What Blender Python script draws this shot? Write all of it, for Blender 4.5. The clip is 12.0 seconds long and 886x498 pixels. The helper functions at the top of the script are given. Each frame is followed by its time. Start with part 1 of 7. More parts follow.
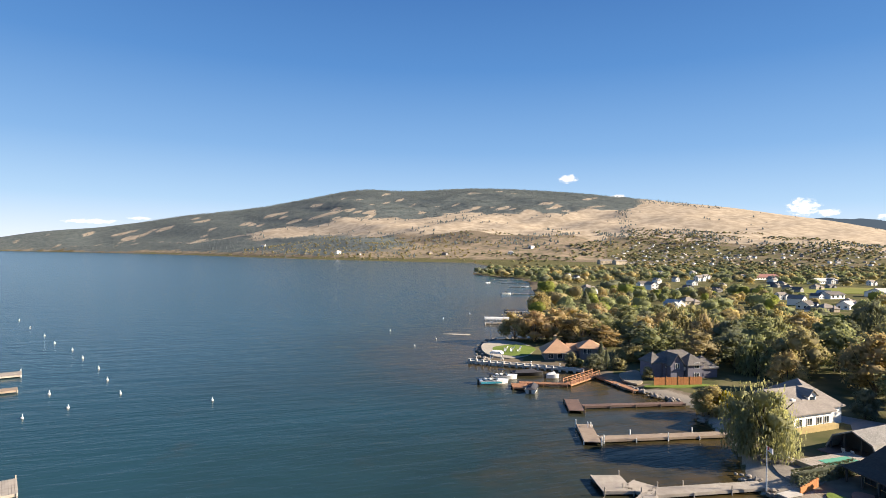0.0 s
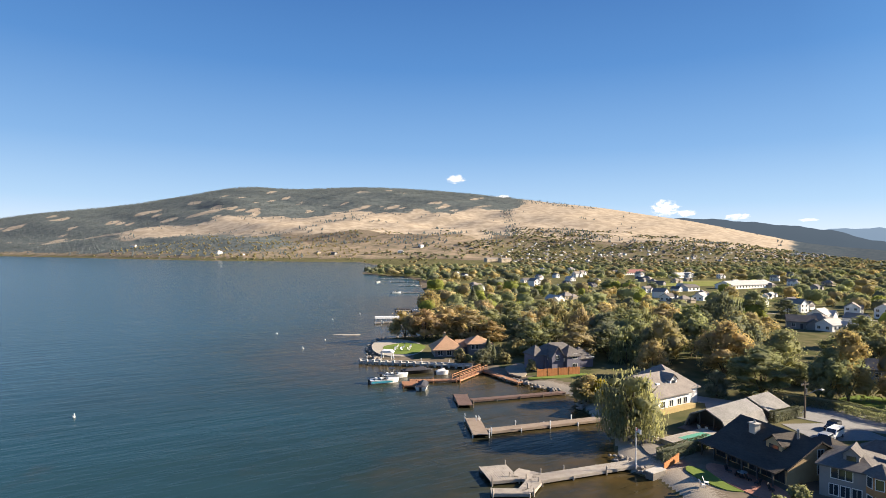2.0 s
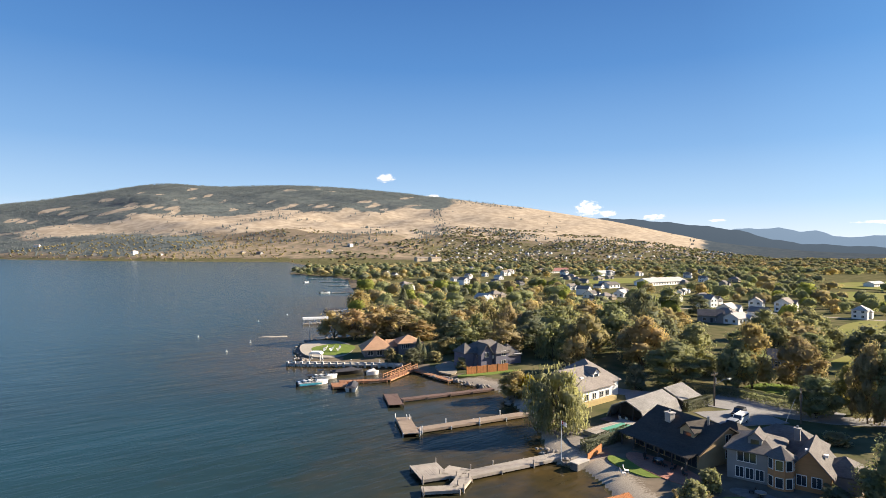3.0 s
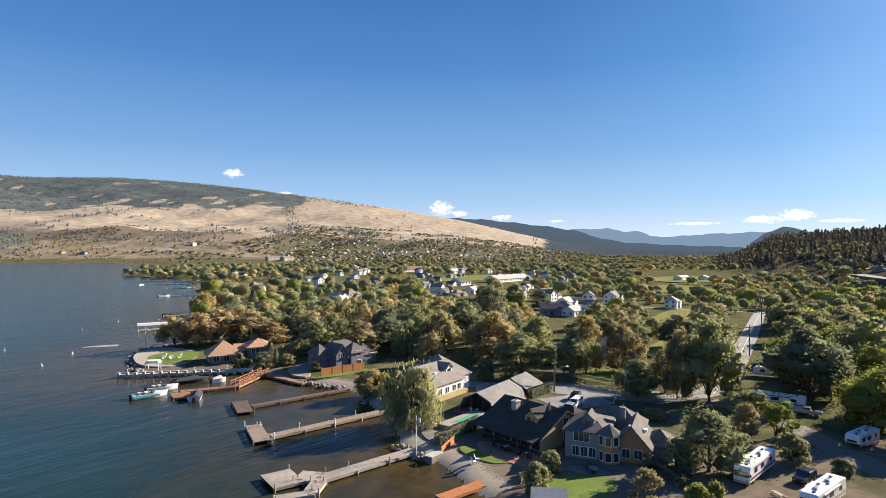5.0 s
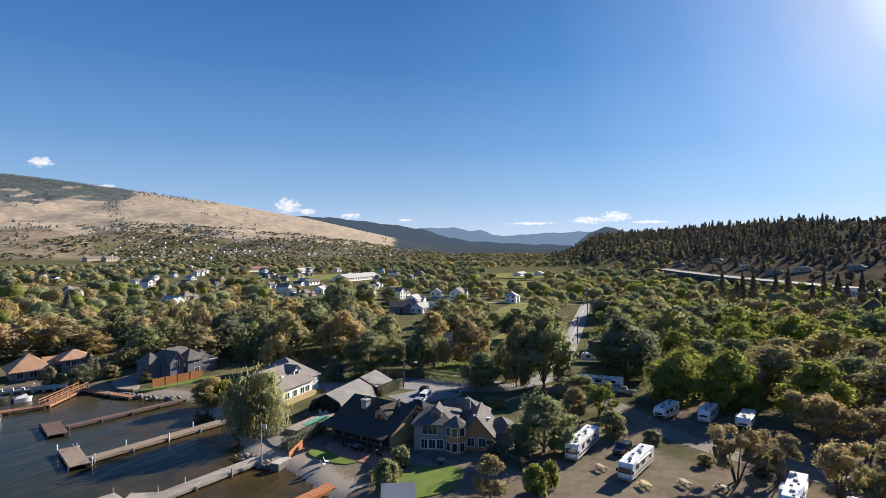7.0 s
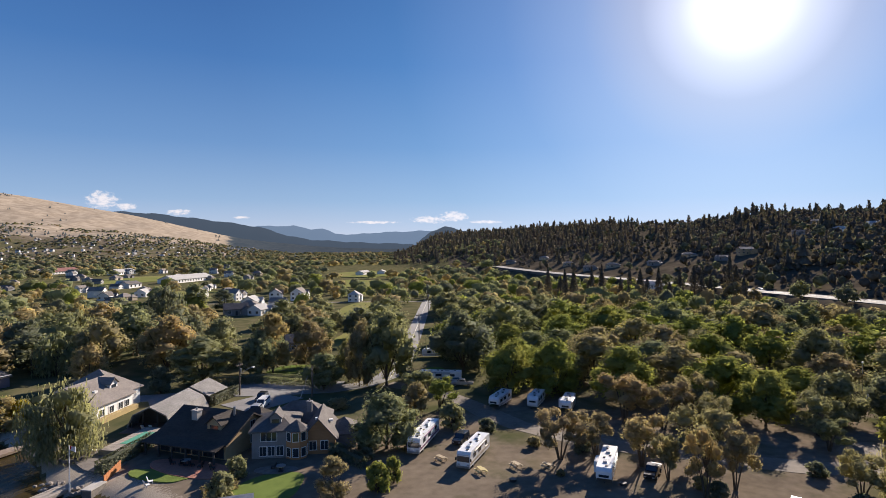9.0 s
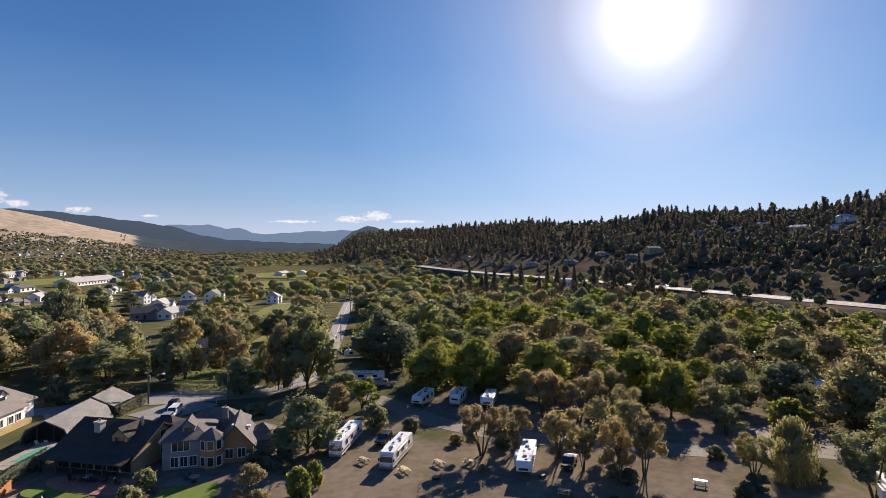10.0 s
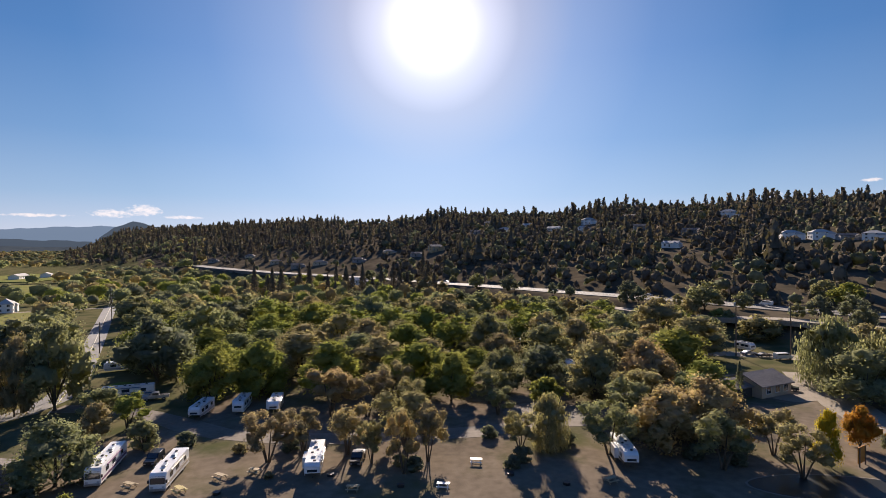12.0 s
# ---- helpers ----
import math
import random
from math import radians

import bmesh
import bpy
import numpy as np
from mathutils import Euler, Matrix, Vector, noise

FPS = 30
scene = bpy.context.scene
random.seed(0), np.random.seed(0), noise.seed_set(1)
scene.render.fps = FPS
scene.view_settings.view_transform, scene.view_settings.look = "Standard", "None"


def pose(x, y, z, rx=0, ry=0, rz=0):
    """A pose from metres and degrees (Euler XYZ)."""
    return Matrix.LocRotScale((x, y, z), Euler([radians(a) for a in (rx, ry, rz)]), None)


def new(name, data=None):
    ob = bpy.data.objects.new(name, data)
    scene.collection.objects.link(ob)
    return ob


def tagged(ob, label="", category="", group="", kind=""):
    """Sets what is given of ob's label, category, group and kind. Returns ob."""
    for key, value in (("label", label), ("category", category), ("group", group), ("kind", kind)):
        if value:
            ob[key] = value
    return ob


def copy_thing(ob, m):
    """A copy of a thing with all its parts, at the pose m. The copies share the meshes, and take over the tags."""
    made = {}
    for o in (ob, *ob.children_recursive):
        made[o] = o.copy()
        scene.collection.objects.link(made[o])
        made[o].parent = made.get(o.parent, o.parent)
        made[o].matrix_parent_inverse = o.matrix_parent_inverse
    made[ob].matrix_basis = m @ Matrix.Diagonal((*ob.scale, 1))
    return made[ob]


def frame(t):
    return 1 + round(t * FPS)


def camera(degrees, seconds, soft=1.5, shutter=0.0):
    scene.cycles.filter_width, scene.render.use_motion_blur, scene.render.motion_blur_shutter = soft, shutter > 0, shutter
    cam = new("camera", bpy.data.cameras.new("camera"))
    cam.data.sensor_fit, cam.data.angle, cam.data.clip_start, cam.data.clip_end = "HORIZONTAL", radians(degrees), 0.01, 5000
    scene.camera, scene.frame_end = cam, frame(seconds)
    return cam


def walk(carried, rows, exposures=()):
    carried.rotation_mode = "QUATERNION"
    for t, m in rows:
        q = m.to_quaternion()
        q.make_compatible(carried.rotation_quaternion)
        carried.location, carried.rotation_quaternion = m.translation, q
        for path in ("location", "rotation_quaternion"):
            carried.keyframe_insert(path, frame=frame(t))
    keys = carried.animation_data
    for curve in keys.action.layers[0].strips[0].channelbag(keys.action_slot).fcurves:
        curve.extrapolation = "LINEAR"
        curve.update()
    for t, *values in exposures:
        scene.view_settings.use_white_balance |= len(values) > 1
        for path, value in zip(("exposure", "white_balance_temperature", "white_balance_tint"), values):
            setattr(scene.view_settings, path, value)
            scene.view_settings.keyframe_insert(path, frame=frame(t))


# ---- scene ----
cam = camera(75.0, 12.0, soft=0.65)
EYE = 30.0
# seconds, heading, pitch, roll: a hovering camera that turns to its right
PATH = [
    (0.0, 2.70, 0.30, -0.79),
    (0.5, 0.71, 0.32, -0.69),
    (1.0, -1.79, 0.34, -0.70),
    (1.5, -4.86, 0.35, -0.55),
    (2.0, -8.20, 0.32, -0.35),
    (2.5, -11.79, 0.31, -0.29),
    (3.0, -15.12, 0.28, -0.19),
    (5.0, -29.40, 0.20, -0.00),
    (5.5, -33.11, 0.18, 0.04),
    (6.0, -36.86, 0.15, 0.09),
    (6.5, -40.79, 0.11, 0.15),
    (7.0, -44.26, 0.03, 0.23),
    (9.0, -59.77, -0.16, 0.30),
    (9.5, -63.69, -0.20, 0.35),
    (10.0, -67.44, -0.24, 0.40),
    (10.5, -72.06, -0.31, 0.40),
    (11.0, -77.38, -0.37, 0.38),
    (11.5, -83.11, -0.44, 0.36),
    (12.0, -88.18, -0.53, 0.31),
]
walk(cam, [(t, pose(0, 0, EYE, 90 + p, r, yw)) for t, yw, p, r in PATH], exposures=[(0.0, 1.47, 7500, 10), (3.2, 1.47, 7500, 10), (5.0, 1.30, 7050, 10), (6.5, 1.08, 6650, 10), (7.2, 1.01, 6650, 10), (9.0, 0.87, 6850, 15), (12.0, 0.89, 7200, 18)])

# ---- world and sun ----
SUN_AZ, SUN_EL = radians(90.0), radians(23.0)


def toward(az, el):
    return Vector((math.sin(az) * math.cos(el), math.cos(az) * math.cos(el), math.sin(el)))


def ramp(tree, stops, ease="LINEAR"):
    """A colour ramp from (position, colour) stops."""
    n = tree.nodes.new("ShaderNodeValToRGB")
    n.color_ramp.interpolation = ease
    while len(n.color_ramp.elements) < len(stops):
        n.color_ramp.elements.new(0.5)
    for e, (p, c) in zip(n.color_ramp.elements, stops):
        e.position, e.color = p, (*c, 1)
    return n


to_sun = toward(SUN_AZ, SUN_EL)
world = bpy.data.worlds.new("world")
scene.world = world
world.use_nodes = True
wt = world.node_tree
wt.nodes.clear()
w_out = wt.nodes.new("ShaderNodeOutputWorld")
w_bg = wt.nodes.new("ShaderNodeBackground")
w_sky = wt.nodes.new("ShaderNodeTexSky")
w_sky.sky_type, w_sky.sun_disc = "NISHITA", False
w_sky.sun_elevation, w_sky.sun_rotation = SUN_EL, SUN_AZ
w_sky.altitude, w_sky.air_density, w_sky.dust_density, w_sky.ozone_density = 400, 1.0, 0.0, 3.0
w_bg.inputs["Strength"].default_value = 0.070
w_co = wt.nodes.new("ShaderNodeTexCoord")
# clear blue from the zenith down to the pale horizon
w_sep = wt.nodes.new("ShaderNodeSeparateXYZ")
w_blue = ramp(wt, [(0.0, (0.41, 0.49, 0.63)), (0.02, (0.375, 0.465, 0.63)), (0.08, (0.215, 0.355, 0.565)), (0.17, (0.108, 0.242, 0.482)), (0.30, (0.042, 0.148, 0.385)), (0.45, (0.020, 0.090, 0.285)), (1.0, (0.010, 0.050, 0.195))])
# the sun's disc and the bright sky round it
w_dot = wt.nodes.new("ShaderNodeVectorMath")
w_dot.operation = "DOT_PRODUCT"
w_dot.inputs[1].default_value = toward(radians(87.3), radians(20.6))
w_ang = wt.nodes.new("ShaderNodeMath")
w_ang.operation = "ARCCOSINE"
w_unit = wt.nodes.new("ShaderNodeMath")
w_unit.operation = "MULTIPLY"
w_unit.inputs[1].default_value = 180 / math.pi / 60
w_halo = ramp(wt, [(0.0, (1, 1, 1)), (1.7 / 60, (1, 1, 1)), (2.6 / 60, (0.24, 0.238, 0.236)), (5.0 / 60, (0.15, 0.148, 0.145)), (8.0 / 60, (0.085, 0.083, 0.08)), (13.0 / 60, (0.044, 0.053, 0.068)), (20.0 / 60, (0.018, 0.027, 0.042)), (30.0 / 60, (0.003, 0.009, 0.016)), (45.0 / 60, (0, 0, 0))], "LINEAR")


def mixed(kind, fac, a, b):
    n = wt.nodes.new("ShaderNodeMix")
    n.data_type, n.blend_type, n.clamp_factor = "RGBA", kind, False
    n.inputs[0].default_value = fac
    wt.links.new(a, n.inputs[6])
    wt.links.new(b, n.inputs[7])
    return n.outputs[2]


wt.links.new(w_co.outputs["Generated"], w_sep.inputs[0])
wt.links.new(w_sep.outputs["Z"], w_blue.inputs[0])
wt.links.new(w_co.outputs["Generated"], w_dot.inputs[0])
wt.links.new(w_dot.outputs["Value"], w_ang.inputs[0])
wt.links.new(w_ang.outputs[0], w_unit.inputs[0])
wt.links.new(w_unit.outputs[0], w_halo.inputs[0])
w_scale = wt.nodes.new("ShaderNodeVectorMath")
w_scale.operation = "SCALE"
w_scale.inputs["Scale"].default_value = 35.0
wt.links.new(w_halo.outputs[0], w_scale.inputs[0])
w_full = wt.nodes.new("ShaderNodeVectorMath")
w_full.operation = "SCALE"
w_full.inputs["Scale"].default_value = 10.0
wt.links.new(w_blue.outputs[0], w_full.inputs[0])
air = mixed("MIX", 0.93, w_sky.outputs[0], w_full.outputs[0])
# small fair-weather clouds above the hills: heading, height, half width and half height, in degrees


def sky_math(kind, a, b=0.0, c=0.0):
    n = wt.nodes.new("ShaderNodeMath")
    n.operation = kind
    for k, v in enumerate((a, b, c)):
        if isinstance(v, (int, float)):
            n.inputs[k].default_value = v
        else:
            wt.links.new(v, n.inputs[k])
    return n.outputs[0]


c_az = sky_math("MULTIPLY", sky_math("ARCTAN2", w_sep.outputs["X"], w_sep.outputs["Y"]), 180 / math.pi)
c_el = sky_math("MULTIPLY", sky_math("ARCSINE", w_sep.outputs["Z"]), 180 / math.pi)
cover_ = None
for az, el, wide, tall in ((9.4, 7.25, 1.15, 0.5), (14.1, 5.45, 0.9, 0.3), (29.2, 4.2, 1.5, 0.95), (31.0, 3.7, 1.0, 0.4), (35.2, 3.3, 1.3, 0.32), (40.5, 2.9, 1.0, 0.15), (60.9, 3.05, 1.7, 0.62), (58.4, 2.75, 2.0, 0.45), (64, 2.5, 2.0, 0.2), (-34, 2.2, 2.5, 0.25), (-30.5, 2.6, 1.2, 0.16), (118, 4.1, 0.8, 0.4), (124.8, 4.9, 0.8, 0.2), (53, 2.5, 3.0, 0.18)):
    u_ = sky_math("MULTIPLY", sky_math("SUBTRACT", c_az, az), 1 / wide)
    v_ = sky_math("MULTIPLY", sky_math("SUBTRACT", c_el, el), 1 / tall)
    near_ = sky_math("SUBTRACT", 1.0, sky_math("ADD", sky_math("MULTIPLY", u_, u_), sky_math("MULTIPLY", v_, v_)))
    cover_ = near_ if cover_ is None else sky_math("MAXIMUM", cover_, near_)
c_pos = wt.nodes.new("ShaderNodeCombineXYZ")
wt.links.new(c_az, c_pos.inputs[0])
wt.links.new(sky_math("MULTIPLY", c_el, 1.7), c_pos.inputs[1])
c_noise = wt.nodes.new("ShaderNodeTexNoise")
c_noise.inputs["Scale"].default_value, c_noise.inputs["Detail"].default_value, c_noise.inputs["Roughness"].default_value = 2.1, 8, 0.62
wt.links.new(c_pos.outputs[0], c_noise.inputs["Vector"])
c_soft = wt.nodes.new("ShaderNodeMapRange")
c_soft.interpolation_type = "SMOOTHSTEP"
c_soft.inputs["From Min"].default_value, c_soft.inputs["From Max"].default_value = 0.22, 1.15
wt.links.new(sky_math("ADD", sky_math("MAXIMUM", sky_math("MULTIPLY", cover_, 0.95), -2.0), sky_math("MULTIPLY", sky_math("SUBTRACT", c_noise.outputs["Fac"], 0.48), 2.6)), c_soft.inputs["Value"])
c_white = wt.nodes.new("ShaderNodeMix")
c_white.data_type = "RGBA"
c_white.inputs[7].default_value = (7.4, 7.3, 7.6, 1)
wt.links.new(sky_math("MULTIPLY", c_soft.outputs[0], 0.85), c_white.inputs[0])
wt.links.new(air, c_white.inputs[6])
air = c_white.outputs[2]
wt.links.new(mixed("ADD", 1.0, air, w_scale.outputs[0]), w_bg.inputs["Color"])
wt.links.new(w_bg.outputs[0], w_out.inputs["Surface"])
sun = new("sun", bpy.data.lights.new("sun", "SUN"))
sun.data.energy, sun.data.angle, sun.data.color = 5.0, radians(0.5), (1.0, 0.925, 0.83)
sun.matrix_world = Matrix.Translation((0, 0, 200)) @ to_sun.to_track_quat("Z", "Y").to_matrix().to_4x4()


# ---- materials ----
def mat(name, color, rough=0.8, metal=0.0, color2=None, scale=4.0, mix=1.0, bump=0.0, bump_scale=30.0, island=0.0, obj=0.0, translucent=0.0, stretch=(1, 1, 1), emit=0.0, spec=0.5):
    """A surface with two scales of variation between color and color2, fine relief, and a spread from piece to piece."""
    m = bpy.data.materials.new(name)
    m.use_nodes = True
    nt = m.node_tree
    b = nt.nodes["Principled BSDF"]
    b.inputs["Roughness"].default_value, b.inputs["Metallic"].default_value = rough, metal
    b.inputs["Specular IOR Level"].default_value = spec
    co = nt.nodes.new("ShaderNodeTexCoord")
    mp = nt.nodes.new("ShaderNodeMapping")
    mp.inputs["Scale"].default_value = stretch
    nt.links.new(co.outputs["Object"], mp.inputs["Vector"])
    c2 = color2 or tuple(c * 0.72 for c in color)
    n1, n2 = nt.nodes.new("ShaderNodeTexNoise"), nt.nodes.new("ShaderNodeTexNoise")
    n1.inputs["Scale"].default_value, n1.inputs["Detail"].default_value = scale, 4
    n2.inputs["Scale"].default_value, n2.inputs["Detail"].default_value = scale * 0.13, 3
    add = nt.nodes.new("ShaderNodeMath")
    add.operation = "ADD"
    rp = nt.nodes.new("ShaderNodeMapRange")
    rp.inputs["From Min"].default_value, rp.inputs["From Max"].default_value, rp.inputs["To Max"].default_value = 0.7, 1.3, mix
    mx = nt.nodes.new("ShaderNodeMix")
    mx.data_type = "RGBA"
    mx.inputs[6].default_value, mx.inputs[7].default_value = (*color, 1), (*c2, 1)
    for n in (n1, n2):
        nt.links.new(mp.outputs[0], n.inputs["Vector"])
    nt.links.new(n1.outputs["Fac"], add.inputs[0])
    nt.links.new(n2.outputs["Fac"], add.inputs[1])
    nt.links.new(add.outputs[0], rp.inputs["Value"])
    nt.links.new(rp.outputs[0], mx.inputs[0])
    col = mx.outputs[2]
    if island or obj:
        hsv = nt.nodes.new("ShaderNodeHueSaturation")
        if island:
            geo = nt.nodes.new("ShaderNodeNewGeometry")
            r1 = nt.nodes.new("ShaderNodeMapRange")
            r1.inputs["To Min"].default_value, r1.inputs["To Max"].default_value = 1 - island, 1 + island
            nt.links.new(geo.outputs["Random Per Island"], r1.inputs["Value"])
            nt.links.new(r1.outputs[0], hsv.inputs["Value"])
        if obj:
            oi = nt.nodes.new("ShaderNodeObjectInfo")
            r2 = nt.nodes.new("ShaderNodeMapRange")
            r2.inputs["To Min"].default_value, r2.inputs["To Max"].default_value = 0.5 - obj, 0.5 + obj
            nt.links.new(oi.outputs["Random"], r2.inputs["Value"])
            nt.links.new(r2.outputs[0], hsv.inputs["Hue"])
        nt.links.new(col, hsv.inputs["Color"])
        col = hsv.outputs[0]
    nt.links.new(col, b.inputs["Base Color"])
    if emit:
        b.inputs["Emission Color"].default_value, b.inputs["Emission Strength"].default_value = (*color, 1), emit
    if bump:
        nb, bp = nt.nodes.new("ShaderNodeTexNoise"), nt.nodes.new("ShaderNodeBump")
        nb.inputs["Scale"].default_value, nb.inputs["Detail"].default_value = bump_scale, 3
        bp.inputs["Strength"].default_value, bp.inputs["Distance"].default_value = bump, 0.05
        nt.links.new(mp.outputs[0], nb.inputs["Vector"])
        nt.links.new(nb.outputs["Fac"], bp.inputs["Height"])
        nt.links.new(bp.outputs[0], b.inputs["Normal"])
    if translucent:
        tr, ms = nt.nodes.new("ShaderNodeBsdfTranslucent"), nt.nodes.new("ShaderNodeMixShader")
        ms.inputs[0].default_value = translucent
        glow = nt.nodes.new("ShaderNodeVectorMath")
        glow.operation = "MULTIPLY"
        glow.inputs[1].default_value = (1.16, 1.14, 0.78)
        nt.links.new(col, glow.inputs[0])
        nt.links.new(glow.outputs[0], tr.inputs["Color"])
        nt.links.new(b.outputs[0], ms.inputs[1])
        nt.links.new(tr.outputs[0], ms.inputs[2])
        nt.links.new(ms.outputs[0], nt.nodes["Material Output"].inputs["Surface"])
    return m


def by_attribute(m, layers):
    """Lay further colours over a material's first one, each by a named attribute of the mesh and broken up by noise: (attribute, colour, colour2, noise scale)."""
    nt = m.node_tree
    b = nt.nodes["Principled BSDF"]
    last = b.inputs["Base Color"].links[0].from_socket
    co = nt.nodes.new("ShaderNodeTexCoord")
    for key, c1, c2, sc, *soft in layers:
        at, nz, fine = nt.nodes.new("ShaderNodeAttribute"), nt.nodes.new("ShaderNodeTexNoise"), nt.nodes.new("ShaderNodeTexNoise")
        at.attribute_name = key
        nz.inputs["Scale"].default_value, nz.inputs["Detail"].default_value, nz.inputs["Roughness"].default_value = sc, 6, 0.65
        fine.inputs["Scale"].default_value, fine.inputs["Detail"].default_value = sc * 3.1, 4
        s = nt.nodes.new("ShaderNodeMath")
        s.operation = "ADD"
        r = nt.nodes.new("ShaderNodeMapRange")
        edge = soft[0] if soft else 0.1
        r.inputs["From Min"].default_value, r.inputs["From Max"].default_value = 1 - edge, 1 + edge
        inner, mx = nt.nodes.new("ShaderNodeMix"), nt.nodes.new("ShaderNodeMix")
        inner.data_type = mx.data_type = "RGBA"
        inner.inputs[6].default_value, inner.inputs[7].default_value = (*c1, 1), (*c2, 1)
        nt.links.new(co.outputs["Object"], nz.inputs["Vector"])
        nt.links.new(co.outputs["Object"], fine.inputs["Vector"])
        nt.links.new(at.outputs["Fac"], s.inputs[0])
        nt.links.new(nz.outputs["Fac"], s.inputs[1])
        nt.links.new(s.outputs[0], r.inputs["Value"])
        nt.links.new(r.outputs[0], mx.inputs[0])
        fr = nt.nodes.new("ShaderNodeMapRange")
        fr.inputs["From Min"].default_value, fr.inputs["From Max"].default_value = 0.36, 0.62
        nt.links.new(fine.outputs["Fac"], fr.inputs["Value"])
        nt.links.new(fr.outputs[0], inner.inputs[0])
        nt.links.new(last, mx.inputs[6])
        nt.links.new(inner.outputs[2], mx.inputs[7])
        last = mx.outputs[2]
    nt.links.new(last, b.inputs["Base Color"])
    return m


M_GROUND = by_attribute(mat("dry_ground", (0.225, 0.182, 0.134), 0.95, color2=(0.14, 0.113, 0.083), scale=0.8, bump=0.4, bump_scale=4.0, spec=0.0), [
    # Golden and wood: far-hill grass and forest colours, paled and greyed for distance haze.
    ("green", (0.082, 0.088, 0.042), (0.15, 0.132, 0.072), 0.05), ("golden", (0.47, 0.385, 0.29), (0.33, 0.268, 0.198), 0.009),
    ("scrub", (0.33, 0.25, 0.18), (0.19, 0.165, 0.11), 0.012), ("wood", (0.09, 0.112, 0.113), (0.145, 0.158, 0.15), 0.012), ("far_wood_haze", (0.045, 0.062, 0.078), (0.07, 0.085, 0.095), 0.008), ("ridge", (0.075, 0.064, 0.047), (0.135, 0.11, 0.078), 0.03), ("beach", (0.42, 0.365, 0.29), (0.30, 0.255, 0.20), 2.5), ("bed", (0.17, 0.13, 0.06), (0.08, 0.07, 0.04), 0.3)])
M_BARK = mat("bark", (0.10, 0.075, 0.05), 0.9, scale=6, bump=0.6)
LEAF = dict(rough=0.6, scale=1.6, island=0.1, translucent=0.56, spec=0.0)
M_LEAF = {
    "green": mat("leaf_green", (0.342, 0.348, 0.202), color2=(0.230, 0.240, 0.143), obj=0.02, **LEAF),
    "bright": mat("leaf_bright", (0.329, 0.348, 0.105), color2=(0.225, 0.246, 0.082), obj=0.012, **LEAF),
    "dark": mat("leaf_dark", (0.251, 0.261, 0.185), color2=(0.163, 0.179, 0.131), obj=0.015, **LEAF),
    "gold": mat("leaf_gold", (0.519, 0.406, 0.220), color2=(0.363, 0.297, 0.157), obj=0.012, **LEAF),
    "rust": mat("leaf_rust", (0.532, 0.413, 0.244), color2=(0.386, 0.309, 0.179), obj=0.012, **LEAF),
    "olive": mat("leaf_olive", (0.413, 0.356, 0.215), color2=(0.293, 0.259, 0.154), obj=0.02, **LEAF),
    "yellow": mat("leaf_yellow", (0.499, 0.384, 0.043), color2=(0.346, 0.297, 0.043), obj=0.008, **LEAF),
    "orange": mat("leaf_orange", (0.480, 0.239, 0.052), color2=(0.346, 0.211, 0.043), obj=0.008, **LEAF),
    "needle": mat("leaf_needle", (0.168, 0.144, 0.112), color2=(0.115, 0.1, 0.078), obj=0.015, rough=0.7, scale=0.9, island=0.2, translucent=0.2, spec=0.0),
    # Far hillside conifers, with the grey-blue of distance haze mixed into the leaf colour.
    "hill": mat("leaf_hill_haze", (0.120, 0.138, 0.133), color2=(0.086, 0.101, 0.099), obj=0.0, rough=0.8, scale=0.02, island=0.22, spec=0.0),
    "grass": mat("leaf_grass", (0.354, 0.327, 0.125), color2=(0.255, 0.243, 0.086), obj=0.015, **LEAF),
}


# ---- mesh helpers ----
class Build:
    """Collects corners and faces of one part."""

    def __init__(self):
        self.v, self.f = [], []

    def add(self, verts, faces):
        n = len(self.v)
        self.v += [tuple(p) for p in verts]
        self.f += [tuple(i + n for i in f) for f in faces]
        return self

    def box(self, x0, x1, y0, y1, z0, z1, m=None):
        p = [Vector((x, y, z)) for z in (z0, z1) for x, y in ((x0, y0), (x1, y0), (x1, y1), (x0, y1))]
        return self.add([m @ q for q in p] if m else p, [(3, 2, 1, 0), (4, 5, 6, 7), (0, 1, 5, 4), (1, 2, 6, 5), (2, 3, 7, 6), (3, 0, 4, 7)])

    def prism(self, poly, z0, z1, m=None):
        """An outline in plan, anticlockwise, drawn up from z0 to z1."""
        n = len(poly)
        p = [Vector((x, y, z0)) for x, y in poly] + [Vector((x, y, z1)) for x, y in poly]
        return self.add([m @ q for q in p] if m else p, [tuple(range(n - 1, -1, -1)), tuple(range(n, 2 * n))] + [(i, (i + 1) % n, (i + 1) % n + n, i + n) for i in range(n)])

    def tube(self, a, b, r0, r1=None, n=8):
        a, b = Vector(a), Vector(b)
        r1 = r0 if r1 is None else r1
        q = (b - a).to_track_quat("Z", "Y")
        ring = [q @ Vector((math.cos(6.2832 * i / n), math.sin(6.2832 * i / n), 0)) for i in range(n)]
        return self.add([a + r0 * p for p in ring] + [b + r1 * p for p in ring], [tuple(range(n - 1, -1, -1)), tuple(range(n, 2 * n))] + [(i, (i + 1) % n, (i + 1) % n + n, i + n) for i in range(n)])

    def mesh(self, name, material, smooth=False):
        me = bpy.data.meshes.new(name)
        me.from_pydata(self.v, [], self.f)
        me.materials.append(material)
        if smooth:
            me.polygons.foreach_set("use_smooth", [True] * len(me.polygons))
        me.update()
        return me


